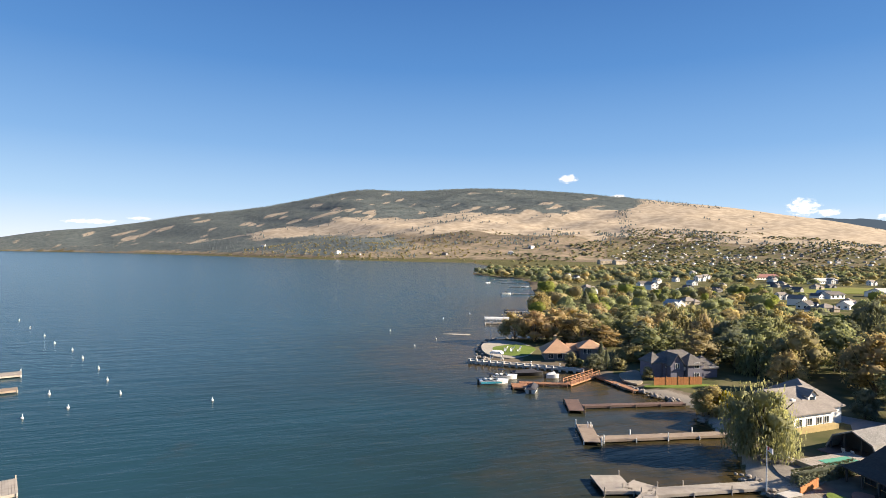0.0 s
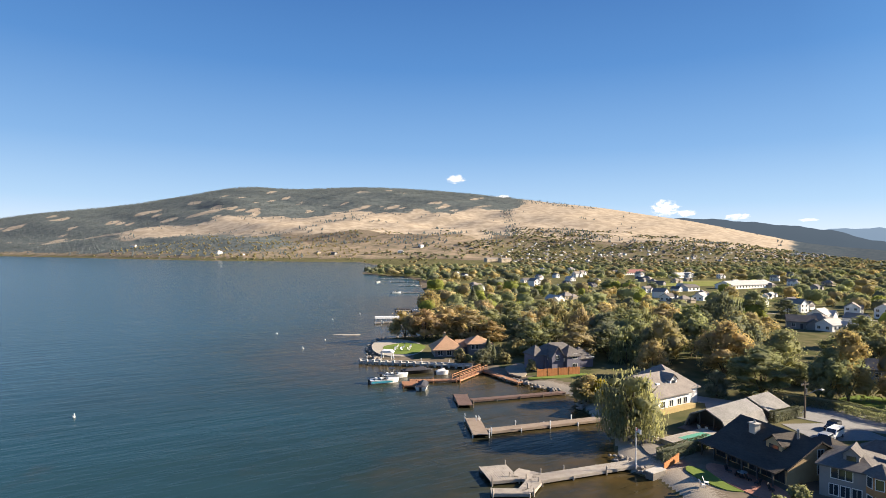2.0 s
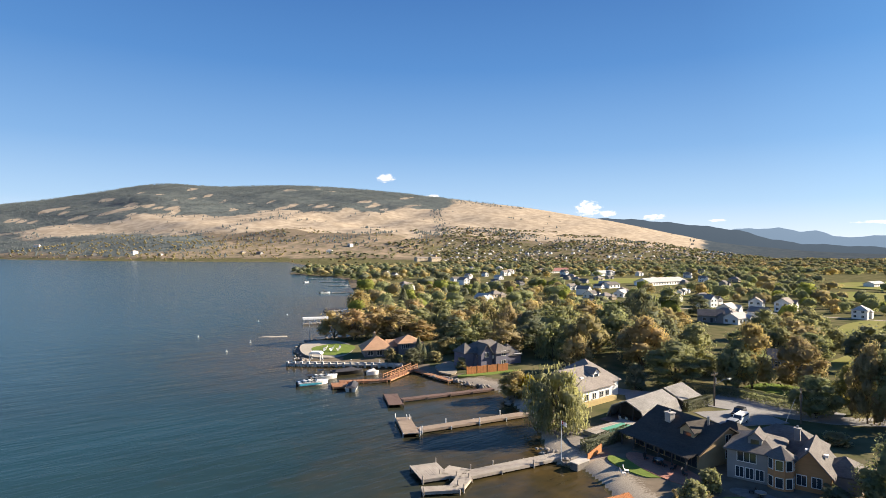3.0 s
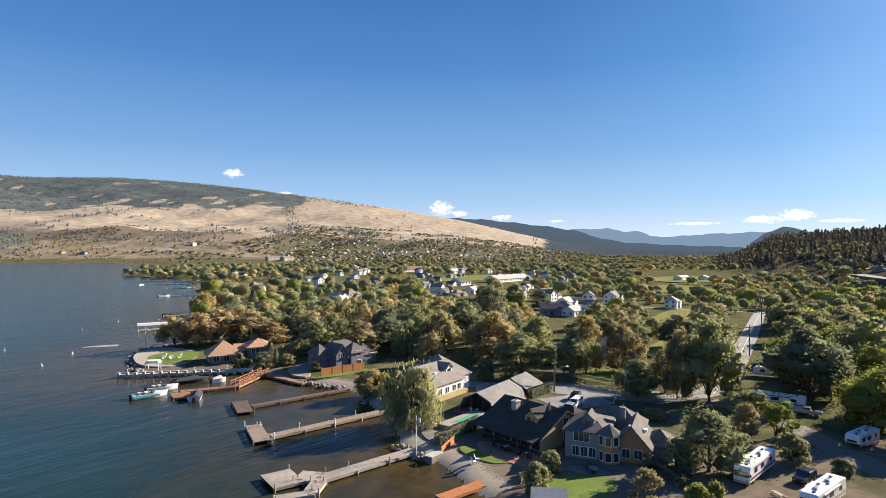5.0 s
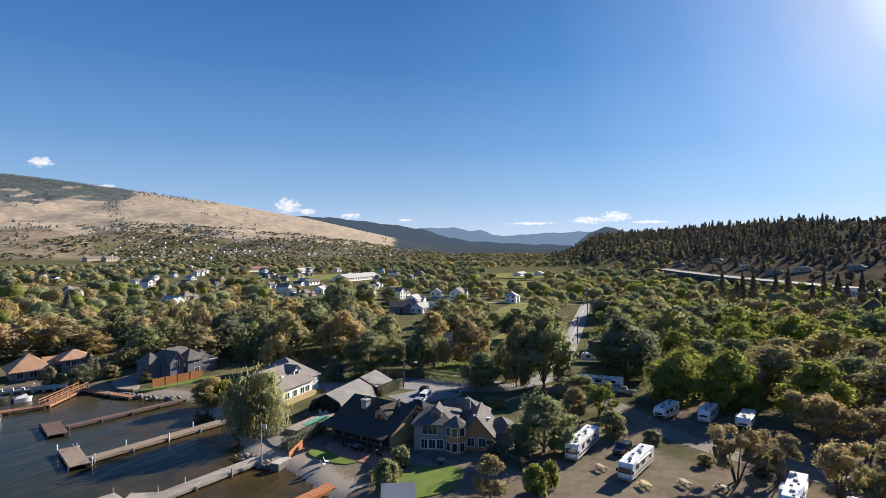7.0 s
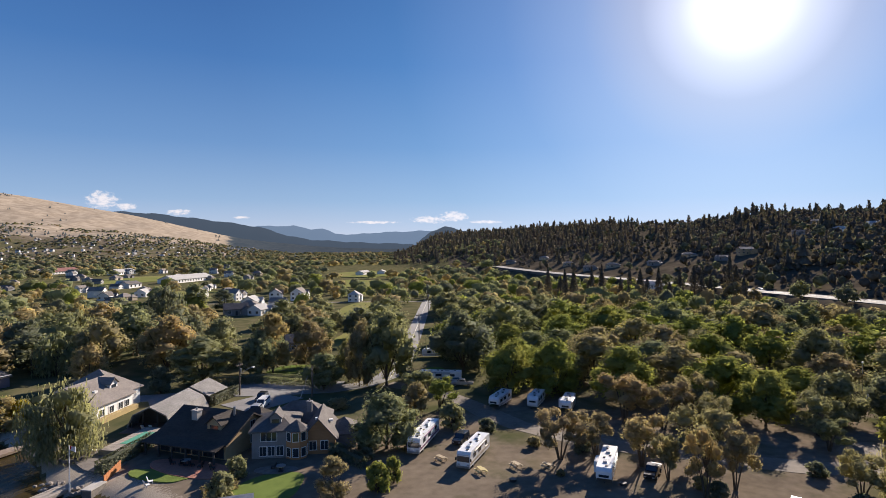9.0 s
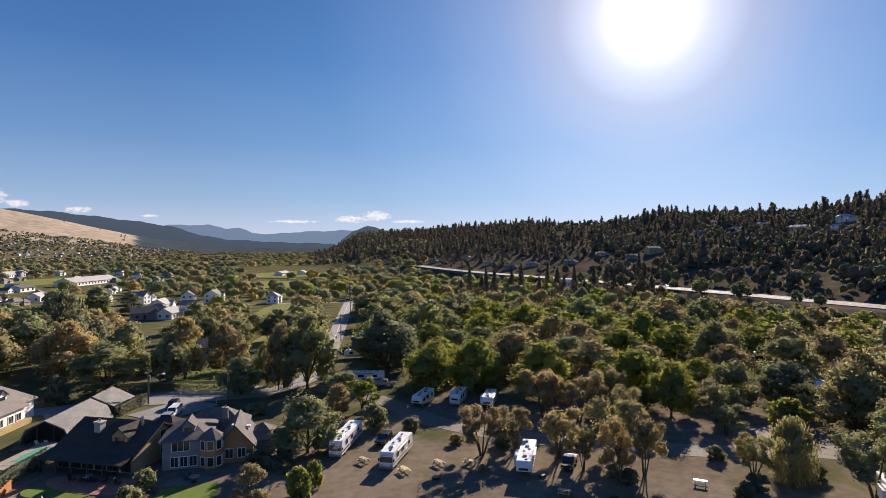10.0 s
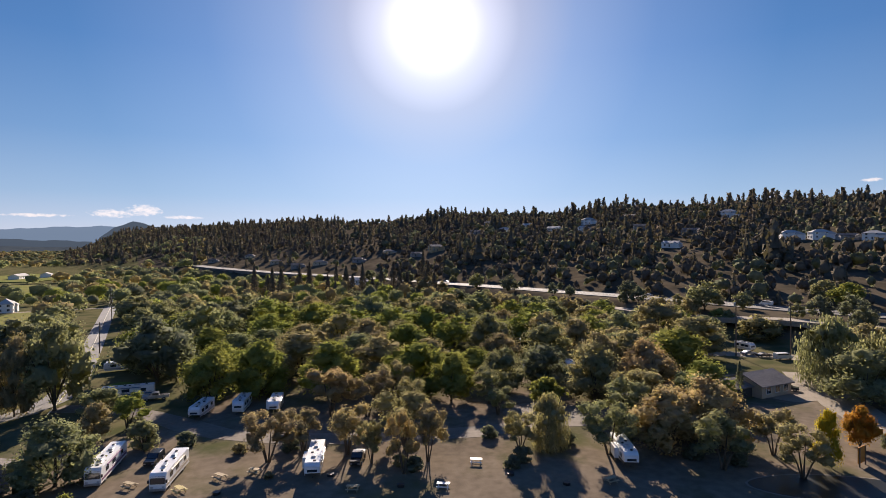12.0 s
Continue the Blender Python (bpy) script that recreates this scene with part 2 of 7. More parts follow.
def part(name, build, material, parent, label="", smooth=False, bevel=0.0):
    me = build.mesh(name, material, smooth)
    if bevel:
        bm = bmesh.new()
        bm.from_mesh(me)
        bmesh.ops.bevel(bm, geom=bm.edges[:], offset=bevel, segments=2, affect="EDGES")
        bm.to_mesh(me)
        bm.free()
    ob = new(name, me)
    ob.parent = parent
    return tagged(ob, label)


def thing(name, m, label, category, group="", kind=""):
    ob = new(name)
    ob.matrix_basis = m
    return tagged(ob, label, category, group, kind)


def solo(name, build, material, label, category, m=None, group="", kind="", smooth=False):
    ob = new(name, build.mesh(name, material, smooth))
    if m:
        ob.matrix_basis = m
    return tagged(ob, label, category, group, kind)


def array_mesh(name, verts, faces, material, normals=None):
    """One mesh from arrays: verts (n, 3), faces (k, 3 or 4), and the way each corner of the foliage faces."""
    me = bpy.data.meshes.new(name)
    k = faces.shape[1]
    me.vertices.add(len(verts))
    me.vertices.foreach_set("co", np.ascontiguousarray(verts, dtype=np.float32).ravel())
    me.loops.add(faces.size)
    me.loops.foreach_set("vertex_index", np.ascontiguousarray(faces, dtype=np.int32).ravel())
    me.polygons.add(len(faces))
    me.polygons.foreach_set("loop_start", np.arange(0, faces.size, k, dtype=np.int32))
    me.materials.append(material)
    me.update(calc_edges=True)
    if normals is not None:
        me.polygons.foreach_set("use_smooth", [True] * len(me.polygons))
        me.normals_split_custom_set_from_vertices(normals)
    return me


# ---- the lie of the land ----
def polar(az, r):
    return r * math.sin(radians(az)), r * math.cos(radians(az))


SHORE = [polar(a, r) for a, r in ((-100, 4950), (-60, 4900), (-45, 4700), (-36, 4200), (-32, 3600), (-27, 3000), (-21, 2300), (-15, 1930), (-8, 1750), (0, 1650), (2, 1250))] + [
    (28, 980), (6, 830), (4, 797), (30, 720), (56, 682), (62, 600), (50, 452), (42, 350), (28, 272), (24, 235), (24, 205), (8, 199), (4, 190), (2.5, 174), (4, 160), (16, 154), (30, 149),
    (31, 143), (34, 137), (38, 127), (42, 120), (44, 115), (42.5, 103), (42, 96), (40, 87), (37.5, 80), (37, 74.5), (39.2, 72.3), (39.2, 66.5), (38.2, 61), (39.5, 56), (41, 48), (46, 41), (50, 20), (51, -20), (52, -80), (45, -300), (0, -4950)] + [
    polar(a, 6500) for a in (170, 130, 90, 60, 30, 0, -30, -60, -100)]


def from_shore(x, y):
    """Metres from the shore line, positive on land."""
    p = np.array(SHORE)
    q = np.roll(p, -1, 0)
    best = np.full(x.shape, 1e9)
    inside = np.zeros(x.shape, bool)
    for (ax, ay), (bx, by) in zip(p, q):
        dx, dy = bx - ax, by - ay
        t = np.clip(((x - ax) * dx + (y - ay) * dy) / (dx * dx + dy * dy), 0, 1)
        best = np.minimum(best, np.hypot(x - ax - t * dx, y - ay - t * dy))
        if ay != by:
            hit = ((ay > y) != (by > y)) & (x < ax + (y - ay) * dx / dy)
            inside ^= hit
    return np.where(inside, best, -best)


def wobble(x, y, s, seed=0.0):
    """Cheap smooth noise from a few waves, about -1 to 1."""
    return (np.sin(x / s + 1.7 * np.sin(y / s * 0.8 + seed) + seed) + np.sin(y / s * 1.13 + 1.3 * np.sin(x / s * 0.7 + 2 * seed)) + 0.6 * np.sin((x + y) / s * 2.1 + seed * 3) + 0.5 * np.sin((x - y) / s * 3.3 + seed)) / 3.1


# the hill across the lake, the valley's far hills and the wooded ridge: heading, foot, crest (metres away), crest's angle
NORTH = np.array([(-60, 4900, 4950, -0.2), (-42, 4650, 4900, 0.15), (-38, 4300, 4850, 1.2), (-32, 3700, 4800, 1.85), (-27, 3100, 4700, 2.9), (-21.4, 2400, 4600, 3.7), (-16.4, 2050, 4500, 4.75), (-10.7, 1850, 4400, 6.1), (-7, 1800, 4300, 5.8),
                  (-2, 1750, 4200, 6.15), (1.7, 1720, 4200, 6.3), (9.5, 1700, 4000, 5.9), (15, 1700, 3900, 5.3), (23.7, 1600, 3800, 4.25), (26.9, 1600, 3800, 3.7), (30.5, 1620, 3750, 3.1), (34, 1660, 3700, 2.35), (36.3, 1700, 3700, 1.8), (39, 1800, 3750, 1.15), (42, 2200, 3900, 0.6), (48, 2800, 4500, 0.15), (56, 3500, 4800, 0.1), (70, 4000, 4850, 0.2), (140, 4000, 4850, 0.2)])
SOUTH = np.array([(50, 1100, 2100, -0.6), (55, 900, 1900, -0.4), (58.9, 800, 1700, 0.9), (63.7, 680, 1500, 1.3), (69.5, 570, 1300, 1.6), (74.6, 490, 1150, 1.8), (80, 430, 1050, 2.0), (85, 385, 980, 2.3), (92, 345, 900, 2.6),
                  (100, 300, 850, 2.5), (106, 280, 820, 3.0), (114, 258, 800, 3.2), (120, 245, 780, 3.2), (126, 238, 780, 3.2), (150, 230, 800, 3.4), (180, 240, 900, 3.0)])


def north_hill(az, r):
    foot, crest, el = (sum(np.interp(az + s, NORTH[:, 0], NORTH[:, k]) for s in (-2, -1, 0, 1, 2)) / 5 for k in (1, 2, 3))
    u = (r - foot) / (crest - foot)
    top = np.maximum(EYE + crest * np.tan(np.radians(el)), 2)
    return u, top


def height(x, y):
    x, y = np.asarray(x, float), np.asarray(y, float)
    r, az = np.hypot(x, y), np.degrees(np.arctan2(x, y))
    d = from_shore(x, y)
    z = np.where(d > 0, 1.0 - np.exp(-np.maximum(d, 0) / 2.2), np.maximum(d * 0.12, -5.0))
    z = z + np.where(d > 60, np.clip((r - 500) / 1500, 0, 1) * 4, 0)
    u, top = north_hill(az, r)
    prof = np.interp(u, [0, 0.04, 0.12, 0.25, 0.37, 0.5, 0.7, 0.9, 1.0, 1.3], [0, 0.02, 0.06, 0.17, 0.26, 0.38, 0.64, 0.9, 1.0, 0.9])
    rough = (wobble(x, y, 170, 1) * 0.05 + wobble(x, y, 60, 2) * 0.018) * top * np.clip(u * 4, 0, 1) * np.clip((1.02 - u) * 4, 0.06, 1)
    z = z + np.where((d > 0) & (u > 0) & (az > -100), top * prof + rough, 0)
    foot, crest, el = (np.interp(az, SOUTH[:, 0], SOUTH[:, k]) for k in (1, 2, 3))
    top = EYE + crest * np.tan(np.radians(el)) - 7
    u = (r - foot) / (crest - foot)
    side = np.clip((az - 54.5) / 4.5, 0, 1)
    prof = np.interp(u, [-0.02, 0.05, 0.2, 0.4, 0.7, 1.0, 1.5, 2.5], [0, 0.1, 0.3, 0.48, 0.78, 1.0, 0.8, 0.3])
    z = z + side * (np.clip((r - foot + 58) / 12, 0, 1) * 6 + top * prof + np.clip(u * 5, 0, 1) * wobble(x, y, 50, 4) * 2.5)
    return z


def ground_at(x, y):
    return float(height(np.array([x]), np.array([y]))[0])


az_steps = np.concatenate([np.arange(-56, 22, 0.7), np.arange(22, 48, 0.3), np.arange(48, 136, 0.7), np.arange(136, 304, 4.0)])
r_steps = np.concatenate([[4, 12, 20, 28, 36, 44, 50, 55], 60 * np.exp(np.arange(0, 0.82, 0.009)), 137 * np.exp(np.arange(0, 3.6, 0.019))])
r_steps = np.append(r_steps[r_steps < 4880], 4900)
AZ, RR = np.meshgrid(np.radians(az_steps), r_steps, indexing="ij")
GX, GY = RR * np.sin(AZ), RR * np.cos(AZ)
GZ = height(GX, GY)
na, nr = GX.shape
idx = np.arange(na * nr).reshape(na, nr)
nxt = np.roll(idx, -1, 0)
ground_faces = np.stack([idx[:, :-1], nxt[:, :-1], nxt[:, 1:], idx[:, 1:]], -1).reshape(-1, 4)
ground_mesh = array_mesh("ground", np.stack([GX, GY, GZ], -1).reshape(-1, 3), ground_faces, M_GROUND)
ground = tagged(new("ground", ground_mesh), "dry valley ground with grass, golden hills and wooded slopes", "ground", kind="structure")
ground_mesh.polygons.foreach_set("use_smooth", [True] * len(ground_mesh.polygons))


def cover(x, y):
    """How far each place is green, golden, scrubby or wooded, 0 to 1."""
    r, az = np.hypot(x, y), np.degrees(np.arctan2(x, y))
    u, top = north_hill(az, r)
    d = from_shore(x, y)
    hill = (u > 0.02) & (d > 0) & (az > -100) & (az < 60)
    n1, n2 = wobble(x, y, 260, 5), wobble(x, y, 110, 8)
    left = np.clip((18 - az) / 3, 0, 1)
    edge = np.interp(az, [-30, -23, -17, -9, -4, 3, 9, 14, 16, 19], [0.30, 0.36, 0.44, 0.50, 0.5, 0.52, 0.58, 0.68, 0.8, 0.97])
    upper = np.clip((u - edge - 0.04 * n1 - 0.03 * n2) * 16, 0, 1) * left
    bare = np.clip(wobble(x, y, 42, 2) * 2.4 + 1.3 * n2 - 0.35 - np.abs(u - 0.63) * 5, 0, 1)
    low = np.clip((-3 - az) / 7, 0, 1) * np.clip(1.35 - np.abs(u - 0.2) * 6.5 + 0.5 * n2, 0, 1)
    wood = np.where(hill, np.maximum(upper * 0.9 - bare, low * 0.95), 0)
    # Furthest woods; their ground layer carries the slate blue of haze in its colour.
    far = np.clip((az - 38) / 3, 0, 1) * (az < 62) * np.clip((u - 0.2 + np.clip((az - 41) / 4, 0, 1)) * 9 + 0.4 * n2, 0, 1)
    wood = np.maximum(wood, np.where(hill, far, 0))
    golden = np.where(hill, np.clip((u - 0.27 + np.clip((az - 9) / 8, 0, 1) * 0.12 + 0.04 * n1) * 16, 0, 1), 0)
    scrub = np.where(hill, np.clip(0.95 - np.abs(u - 0.13) * 3.5 + 0.3 * n1, 0, 1) * np.clip((22 - az) / 6, 0.3, 1), 0)
    town = np.where(hill & (az > 13) & (az < 43), np.clip((0.42 - u) * 6, 0, 1), 0)
    scrub, golden = scrub * (1 - town), golden * (1 - town)
    flat = (~hill) & (d > 4)
    green = np.where(flat, np.clip((r - 80) / 30, 0, 1) * 0.8, 0)
    green = np.maximum(green, town * (0.52 + 0.12 * n2))
    camp = (x > 55) & (x < 125) & (y < 45) & (y > -75)
    green = np.where(camp, 0.40 + 0.2 * wobble(x, y, 5, 3), green)
    foot = np.interp(az, SOUTH[:, 0], SOUTH[:, 1])
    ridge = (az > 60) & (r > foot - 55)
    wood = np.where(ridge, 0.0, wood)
    # Ridge layer: forest-floor brown, darkened to stand in for the slope's shade.
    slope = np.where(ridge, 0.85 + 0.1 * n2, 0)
    golden = np.where(ridge, 0.1, golden)
    beach = np.where((x > 34) & (x < 58) & (y > 58) & (y < 128), np.clip(1.2 - d / 6, 0, 1), 0)
    green = np.where(beach > 0.2, 0, green)
    return green, golden, scrub, wood, (d < 0.3) * 1.0, slope, beach, np.where(hill, far, 0)


for key, vals in zip(("green", "golden", "scrub", "wood", "bed", "ridge", "beach", "far_wood_haze"), cover(GX, GY)):
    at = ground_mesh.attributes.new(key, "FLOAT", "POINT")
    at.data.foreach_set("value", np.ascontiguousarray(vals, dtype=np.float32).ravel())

# ---- the lake ----
M_WATER = mat("lake_water", (0.015, 0.050, 0.062), 0.2, color2=(0.012, 0.040, 0.051), scale=0.02, spec=0.12)
by_attribute(M_WATER, [("shallow", (0.019, 0.030, 0.021), (0.014, 0.025, 0.02), 0.03, 0.4), ("edge", (0.066, 0.045, 0.017), (0.042, 0.032, 0.014), 0.10, 0.42)])
nt = M_WATER.node_tree
pr = nt.nodes["Principled BSDF"]
pr.inputs["IOR"].default_value = 1.33
co = nt.nodes.new("ShaderNodeTexCoord")
last = None
for scale, stretch, dist, strength in ((0.30, (1, 4.5, 1), 0.42, 0.5), (0.95, (1, 3, 1), 0.15, 0.5), (0.05, (1, 2, 1), 0.8, 0.25)):
    mp, wv, bp = nt.nodes.new("ShaderNodeMapping"), nt.nodes.new("ShaderNodeTexNoise"), nt.nodes.new("ShaderNodeBump")
    mp.vector_type = "TEXTURE"
    mp.inputs["Rotation"].default_value, mp.inputs["Scale"].default_value = (0, 0, radians(-66)), stretch
    wv.inputs["Scale"].default_value, wv.inputs["Detail"].default_value = scale, 3
    bp.inputs["Distance"].default_value, bp.inputs["Strength"].default_value = dist, strength
    nt.links.new(co.outputs["Object"], mp.inputs["Vector"])
    nt.links.new(mp.outputs[0], wv.inputs["Vector"])
    nt.links.new(wv.outputs["Fac"], bp.inputs["Height"])
    if last:
        nt.links.new(last, bp.inputs["Normal"])
    last = bp.outputs[0]
nt.links.new(last, pr.inputs["Normal"])
w_az, w_r = np.meshgrid(np.radians(np.arange(-180, 180, 1.5)), np.concatenate([[0.01, 6], 20 * np.exp(np.arange(0, 5.5, 0.03))]), indexing="ij")
w_r = np.minimum(w_r, 4890)
WX, WY = w_r * np.sin(w_az), w_r * np.cos(w_az)
na, nr = WX.shape
idx = np.arange(na * nr).reshape(na, nr)
nxt = np.roll(idx, -1, 0)
water_mesh = array_mesh("water", np.stack([WX, WY, WX * 0], -1).reshape(-1, 3), np.stack([idx[:, :-1], nxt[:, :-1], nxt[:, 1:], idx[:, 1:]], -1).reshape(-1, 4), M_WATER)
water = tagged(new("water", water_mesh), "blue lake water with small wind ripples", "water", kind="structure")
dist = -from_shore(WX, WY)
for key, vals in (("shallow", np.clip(1.25 - dist / 70, 0, 1) * 0.9 * (np.hypot(WX, WY) < 400)), ("edge", np.clip(1.0 - dist / 42, 0, 1) * (np.hypot(WX, WY) < 400))):
    at = water_mesh.attributes.new(key, "FLOAT", "POINT")
    at.data.foreach_set("value", np.ascontiguousarray(vals, dtype=np.float32).ravel())


# ---- trees ----
rng = np.random.default_rng(7)


def leaf_sprays(centres, size, rng, droop=0.0, facing=None, loose=0.55):
    """Small leaf sprays at the given places, facing outwards or turned every way; droop makes hanging ones."""
    n = len(centres)
    a = rng.normal(size=(n, 3))
    out = rng.normal(size=(n, 3)) if facing is None else facing + loose * rng.normal(size=(n, 3))
    if droop:
        a = a * (1, 1, 0.35) * (1 - droop) + np.array([0, 0, -1.0]) * droop * 2
    elif facing is not None:
        a = np.cross(out, a)
    a /= np.linalg.norm(a, axis=1)[:, None]
    b = np.cross(out, a)
    b /= np.linalg.norm(b, axis=1)[:, None]
    s = size * rng.uniform(0.6, 1.3, (n, 1))
    long, wide = a * s * (2.0 if droop else 1.0), b * s * (0.36 if droop else 0.8)
    v = np.stack([centres - long * 0.6 - wide, centres - long * 0.6 + wide * rng.uniform(0.6, 1.2, (n, 1)), centres + long], 1)
    soft = (out if facing is None else facing) + 0.3 * rng.normal(size=(n, 3))
    soft /= np.linalg.norm(soft, axis=1)[:, None]
    away = (np.cross(v[:, 1] - v[:, 0], v[:, 2] - v[:, 0]) * soft).sum(1) < 0
    v[away] = v[away][:, ::-1]
    return v.reshape(-1, 3), np.arange(3 * n).reshape(n, 3), np.repeat(soft, 3, 0)


def ball_quads(n):
    """A rounded cube of n by n faces a side."""
    v, f, seen = [], [], {}
    for axis in range(3):
        for side in (-1, 1):
            for i in range(n):
                for j in range(n):
                    ring = []
                    for di, dj in ((0, 0), (1, 0), (1, 1), (0, 1))[::side]:
                        p = [0.0, 0.0, 0.0]
                        p[axis], p[(axis + 1) % 3], p[(axis + 2) % 3] = side, -1 + 2 * (i + di) / n, -1 + 2 * (j + dj) / n
                        key = tuple(round(q, 3) for q in p)
                        if key not in seen:
                            seen[key] = len(v)
                            v.append(np.array(p) / np.linalg.norm(p))
                        ring.append(seen[key])
                    f.append(ring)
    f = np.array(f)
    return np.array(v), np.concatenate([f[:, :3], f[:, [0, 2, 3]]])


def crown_core(clumps, n, rng, fill=0.92, ragged=0.13):
    """The dense inside of each clump, a lumpy ball."""
    bv, bf = ball_quads(n)
    vs, fs, ns = [], [], []
    for i, (x, y, z, r) in enumerate(clumps):
        lump = 1 + ragged * rng.normal(size=(len(bv), 1))
        vs.append((bv + 0.5 * ragged * rng.normal(size=bv.shape)) * lump * r * fill * (1, 1, 0.85) + (x, y, z))
        fs.append(bf + i * len(bv))
        turn = bv + 2.0 * ragged * rng.normal(size=bv.shape)
        ns.append(turn / np.linalg.norm(turn, axis=1)[:, None])
    return np.concatenate(vs), np.concatenate(fs), np.concatenate(ns)


def joined(a, b):
    return np.concatenate([a[0], b[0]]), np.concatenate([a[1], b[1] + len(a[0])]), np.concatenate([a[2], b[2]])


def crown_points(rng, n, w, h, z0, blobs):
    """Places for leaves on a crown made of overlapping clumps, their outward directions and the clumps: width w, from z0 up to h."""
    c = []
    for i in range(blobs):
        a, t = i * 2.4 + rng.uniform(-0.4, 0.4), rng.uniform(0.03, 0.95)
        out = w * 0.34 * math.sqrt(max(0.05, 1 - (2 * t - 0.75) ** 2)) * rng.uniform(0.75, 1.1)
        c.append((out * math.cos(a), out * math.sin(a), z0 + (h - z0) * (0.08 + 0.78 * t), w * rng.uniform(0.09, 0.24)))
    c.append((0, 0, z0 + (h - z0) * 0.6, w * 0.32))
    c = np.array(c)
    k = rng.integers(0, len(c), n)
    d = rng.normal(size=(n, 3))
    d /= np.linalg.norm(d, axis=1)[:, None]
    rad = c[k, 3] * (0.7 + 0.46 * rng.random(n) ** 0.9)
    p = c[k, :3] + d * rad[:, None] * (1, 1, 0.85)
    p[:, 2] = np.clip(p[:, 2], z0 * 0.5, None)
    return p, d + (0, 0, 0.3), c


def trunk_build(rng, h, z0, w, r0=0.22):
    b = Build()
    b.tube((0, 0, -0.3), (0.1, 0.05, z0), r0 * 1.25, r0 * 0.8, 7)
    b.tube((0.1, 0.05, z0), (0.15, 0.0, h * 0.75), r0 * 0.8, r0 * 0.2, 6)
    b.f.append((7, 8, 14))
    for i in range(6):
        a = i * 1.1 + rng.uniform(0, 0.5)
        z = z0 * rng.uniform(0.75, 1.25)
        e = (math.cos(a) * w * 0.34, math.sin(a) * w * 0.34, z + (h - z) * rng.uniform(0.4, 0.7))
        b.tube((0.1, 0.05, z), e, r0 * 0.45, r0 * 0.1, 5)
        b.f.append((0, 1, len(b.v) - 10))
    return b


def tree(kind, h, w, seed, leaves=2500, trunk=0.05, leaf=1.0):
    """A tree of height h and width w: kind 'round', 'open', 'willow' or 'fir'."""
    g = np.random.default_rng(seed)
    base = thing("tree", Matrix(), "", "tree")
    z0 = h * trunk
    if kind == "fir":
        trunk_b = Build().tube((0, 0, -0.3), (0, 0, h * 0.97), 0.2, 0.03, 7)
        t = g.random(leaves) ** 0.75
        a, rr = g.uniform(0, 6.2832, leaves), w * 0.5 * (1 - t) ** 0.85 * (0.35 + 0.65 * g.random(leaves) ** 0.5) * (0.8 + 0.2 * np.sin(t * 60))
        p = np.stack([rr * np.cos(a), rr * np.sin(a), h * 0.1 + h * 0.9 * t - rr * 0.2], 1)
        v, f, nn = leaf_sprays(p, 0.27, g, 0.0, np.stack([np.cos(a), np.sin(a), 0.5 + 0 * a], 1))
    elif kind == "willow":
        trunk_b = trunk_build(g, h, h * 0.3, w, 0.35)
        p, d, c = crown_points(g, leaves, w, h, h * 0.3, 16)
        out = np.hypot(p[:, 0], p[:, 1])
        hang = g.random(leaves) < np.clip(out / (w * 0.28), 0.3, 0.97)
        p[:, 2] = np.where(hang, h * 0.03 + (p[:, 2] - h * 0.03) * g.uniform(0.03, 1.0, leaves), p[:, 2])
        v, f, nn = joined(crown_core(c, 2, g, 0.45, 0.25), leaf_sprays(p, 0.19 * leaf, g, 0.75, d, 0.6))
    elif kind == "open":
        trunk_b = Build()
        c = []
        for i in range(4):
            a = i * 1.57 + g.uniform(-0.5, 0.5)
            lean = w * g.uniform(0.1, 0.24)
            knee = (lean * 0.5 * math.cos(a), lean * 0.5 * math.sin(a), h * 0.28)
            tip = (lean * 1.3 * math.cos(a), lean * 1.3 * math.sin(a), h * g.uniform(0.6, 0.8))
            start = len(trunk_b.v)
            trunk_b.tube((0.12 * math.cos(a), 0.12 * math.sin(a), -0.3), knee, 0.15, 0.11, 6).tube(knee, tip, 0.11, 0.03, 5)
            trunk_b.f += [(0, 1, start + 2), (start + 6, start + 7, start + 13)]
            for k in range(5):
                q, s = g.uniform(0, 6.283), g.uniform(0.02, 0.2) * w
                c.append((tip[0] * g.uniform(0.8, 1.5) + s * math.cos(q), tip[1] * g.uniform(0.8, 1.5) + s * math.sin(q), h * g.uniform(0.38, 0.93), w * g.uniform(0.09, 0.17)))
        c = np.array(c)
        k = g.integers(0, len(c), leaves)
        d = g.normal(size=(leaves, 3))
        d /= np.linalg.norm(d, axis=1)[:, None]
        p = c[k, :3] + d * (c[k, 3] * g.uniform(0.55, 1.25, leaves))[:, None] * (1, 1, 0.9)
        v, f, nn = joined(crown_core(c, 2, g, 0.72, 0.25), leaf_sprays(p, 0.125, g, 0.0, d + (0, 0, 0.3), 0.7))
    else:
        trunk_b = trunk_build(g, h, z0, w)
        p, d, c = crown_points(g, leaves, w, h, z0, 25)
        v, f, nn = joined(crown_core(c, 3 if leaf < 1.2 else 2, g, 0.56, 0.26), leaf_sprays(p, (0.14 + 0.003 * w) * leaf, g, 0.0, d, 0.6))
    part("trunk", trunk_b, M_BARK, base)
    crown = new("crown", array_mesh("crown", v, f, M_LEAF["green"], nn))
    crown.parent = base
    crown.material_slots[0].link = "OBJECT"
    return base


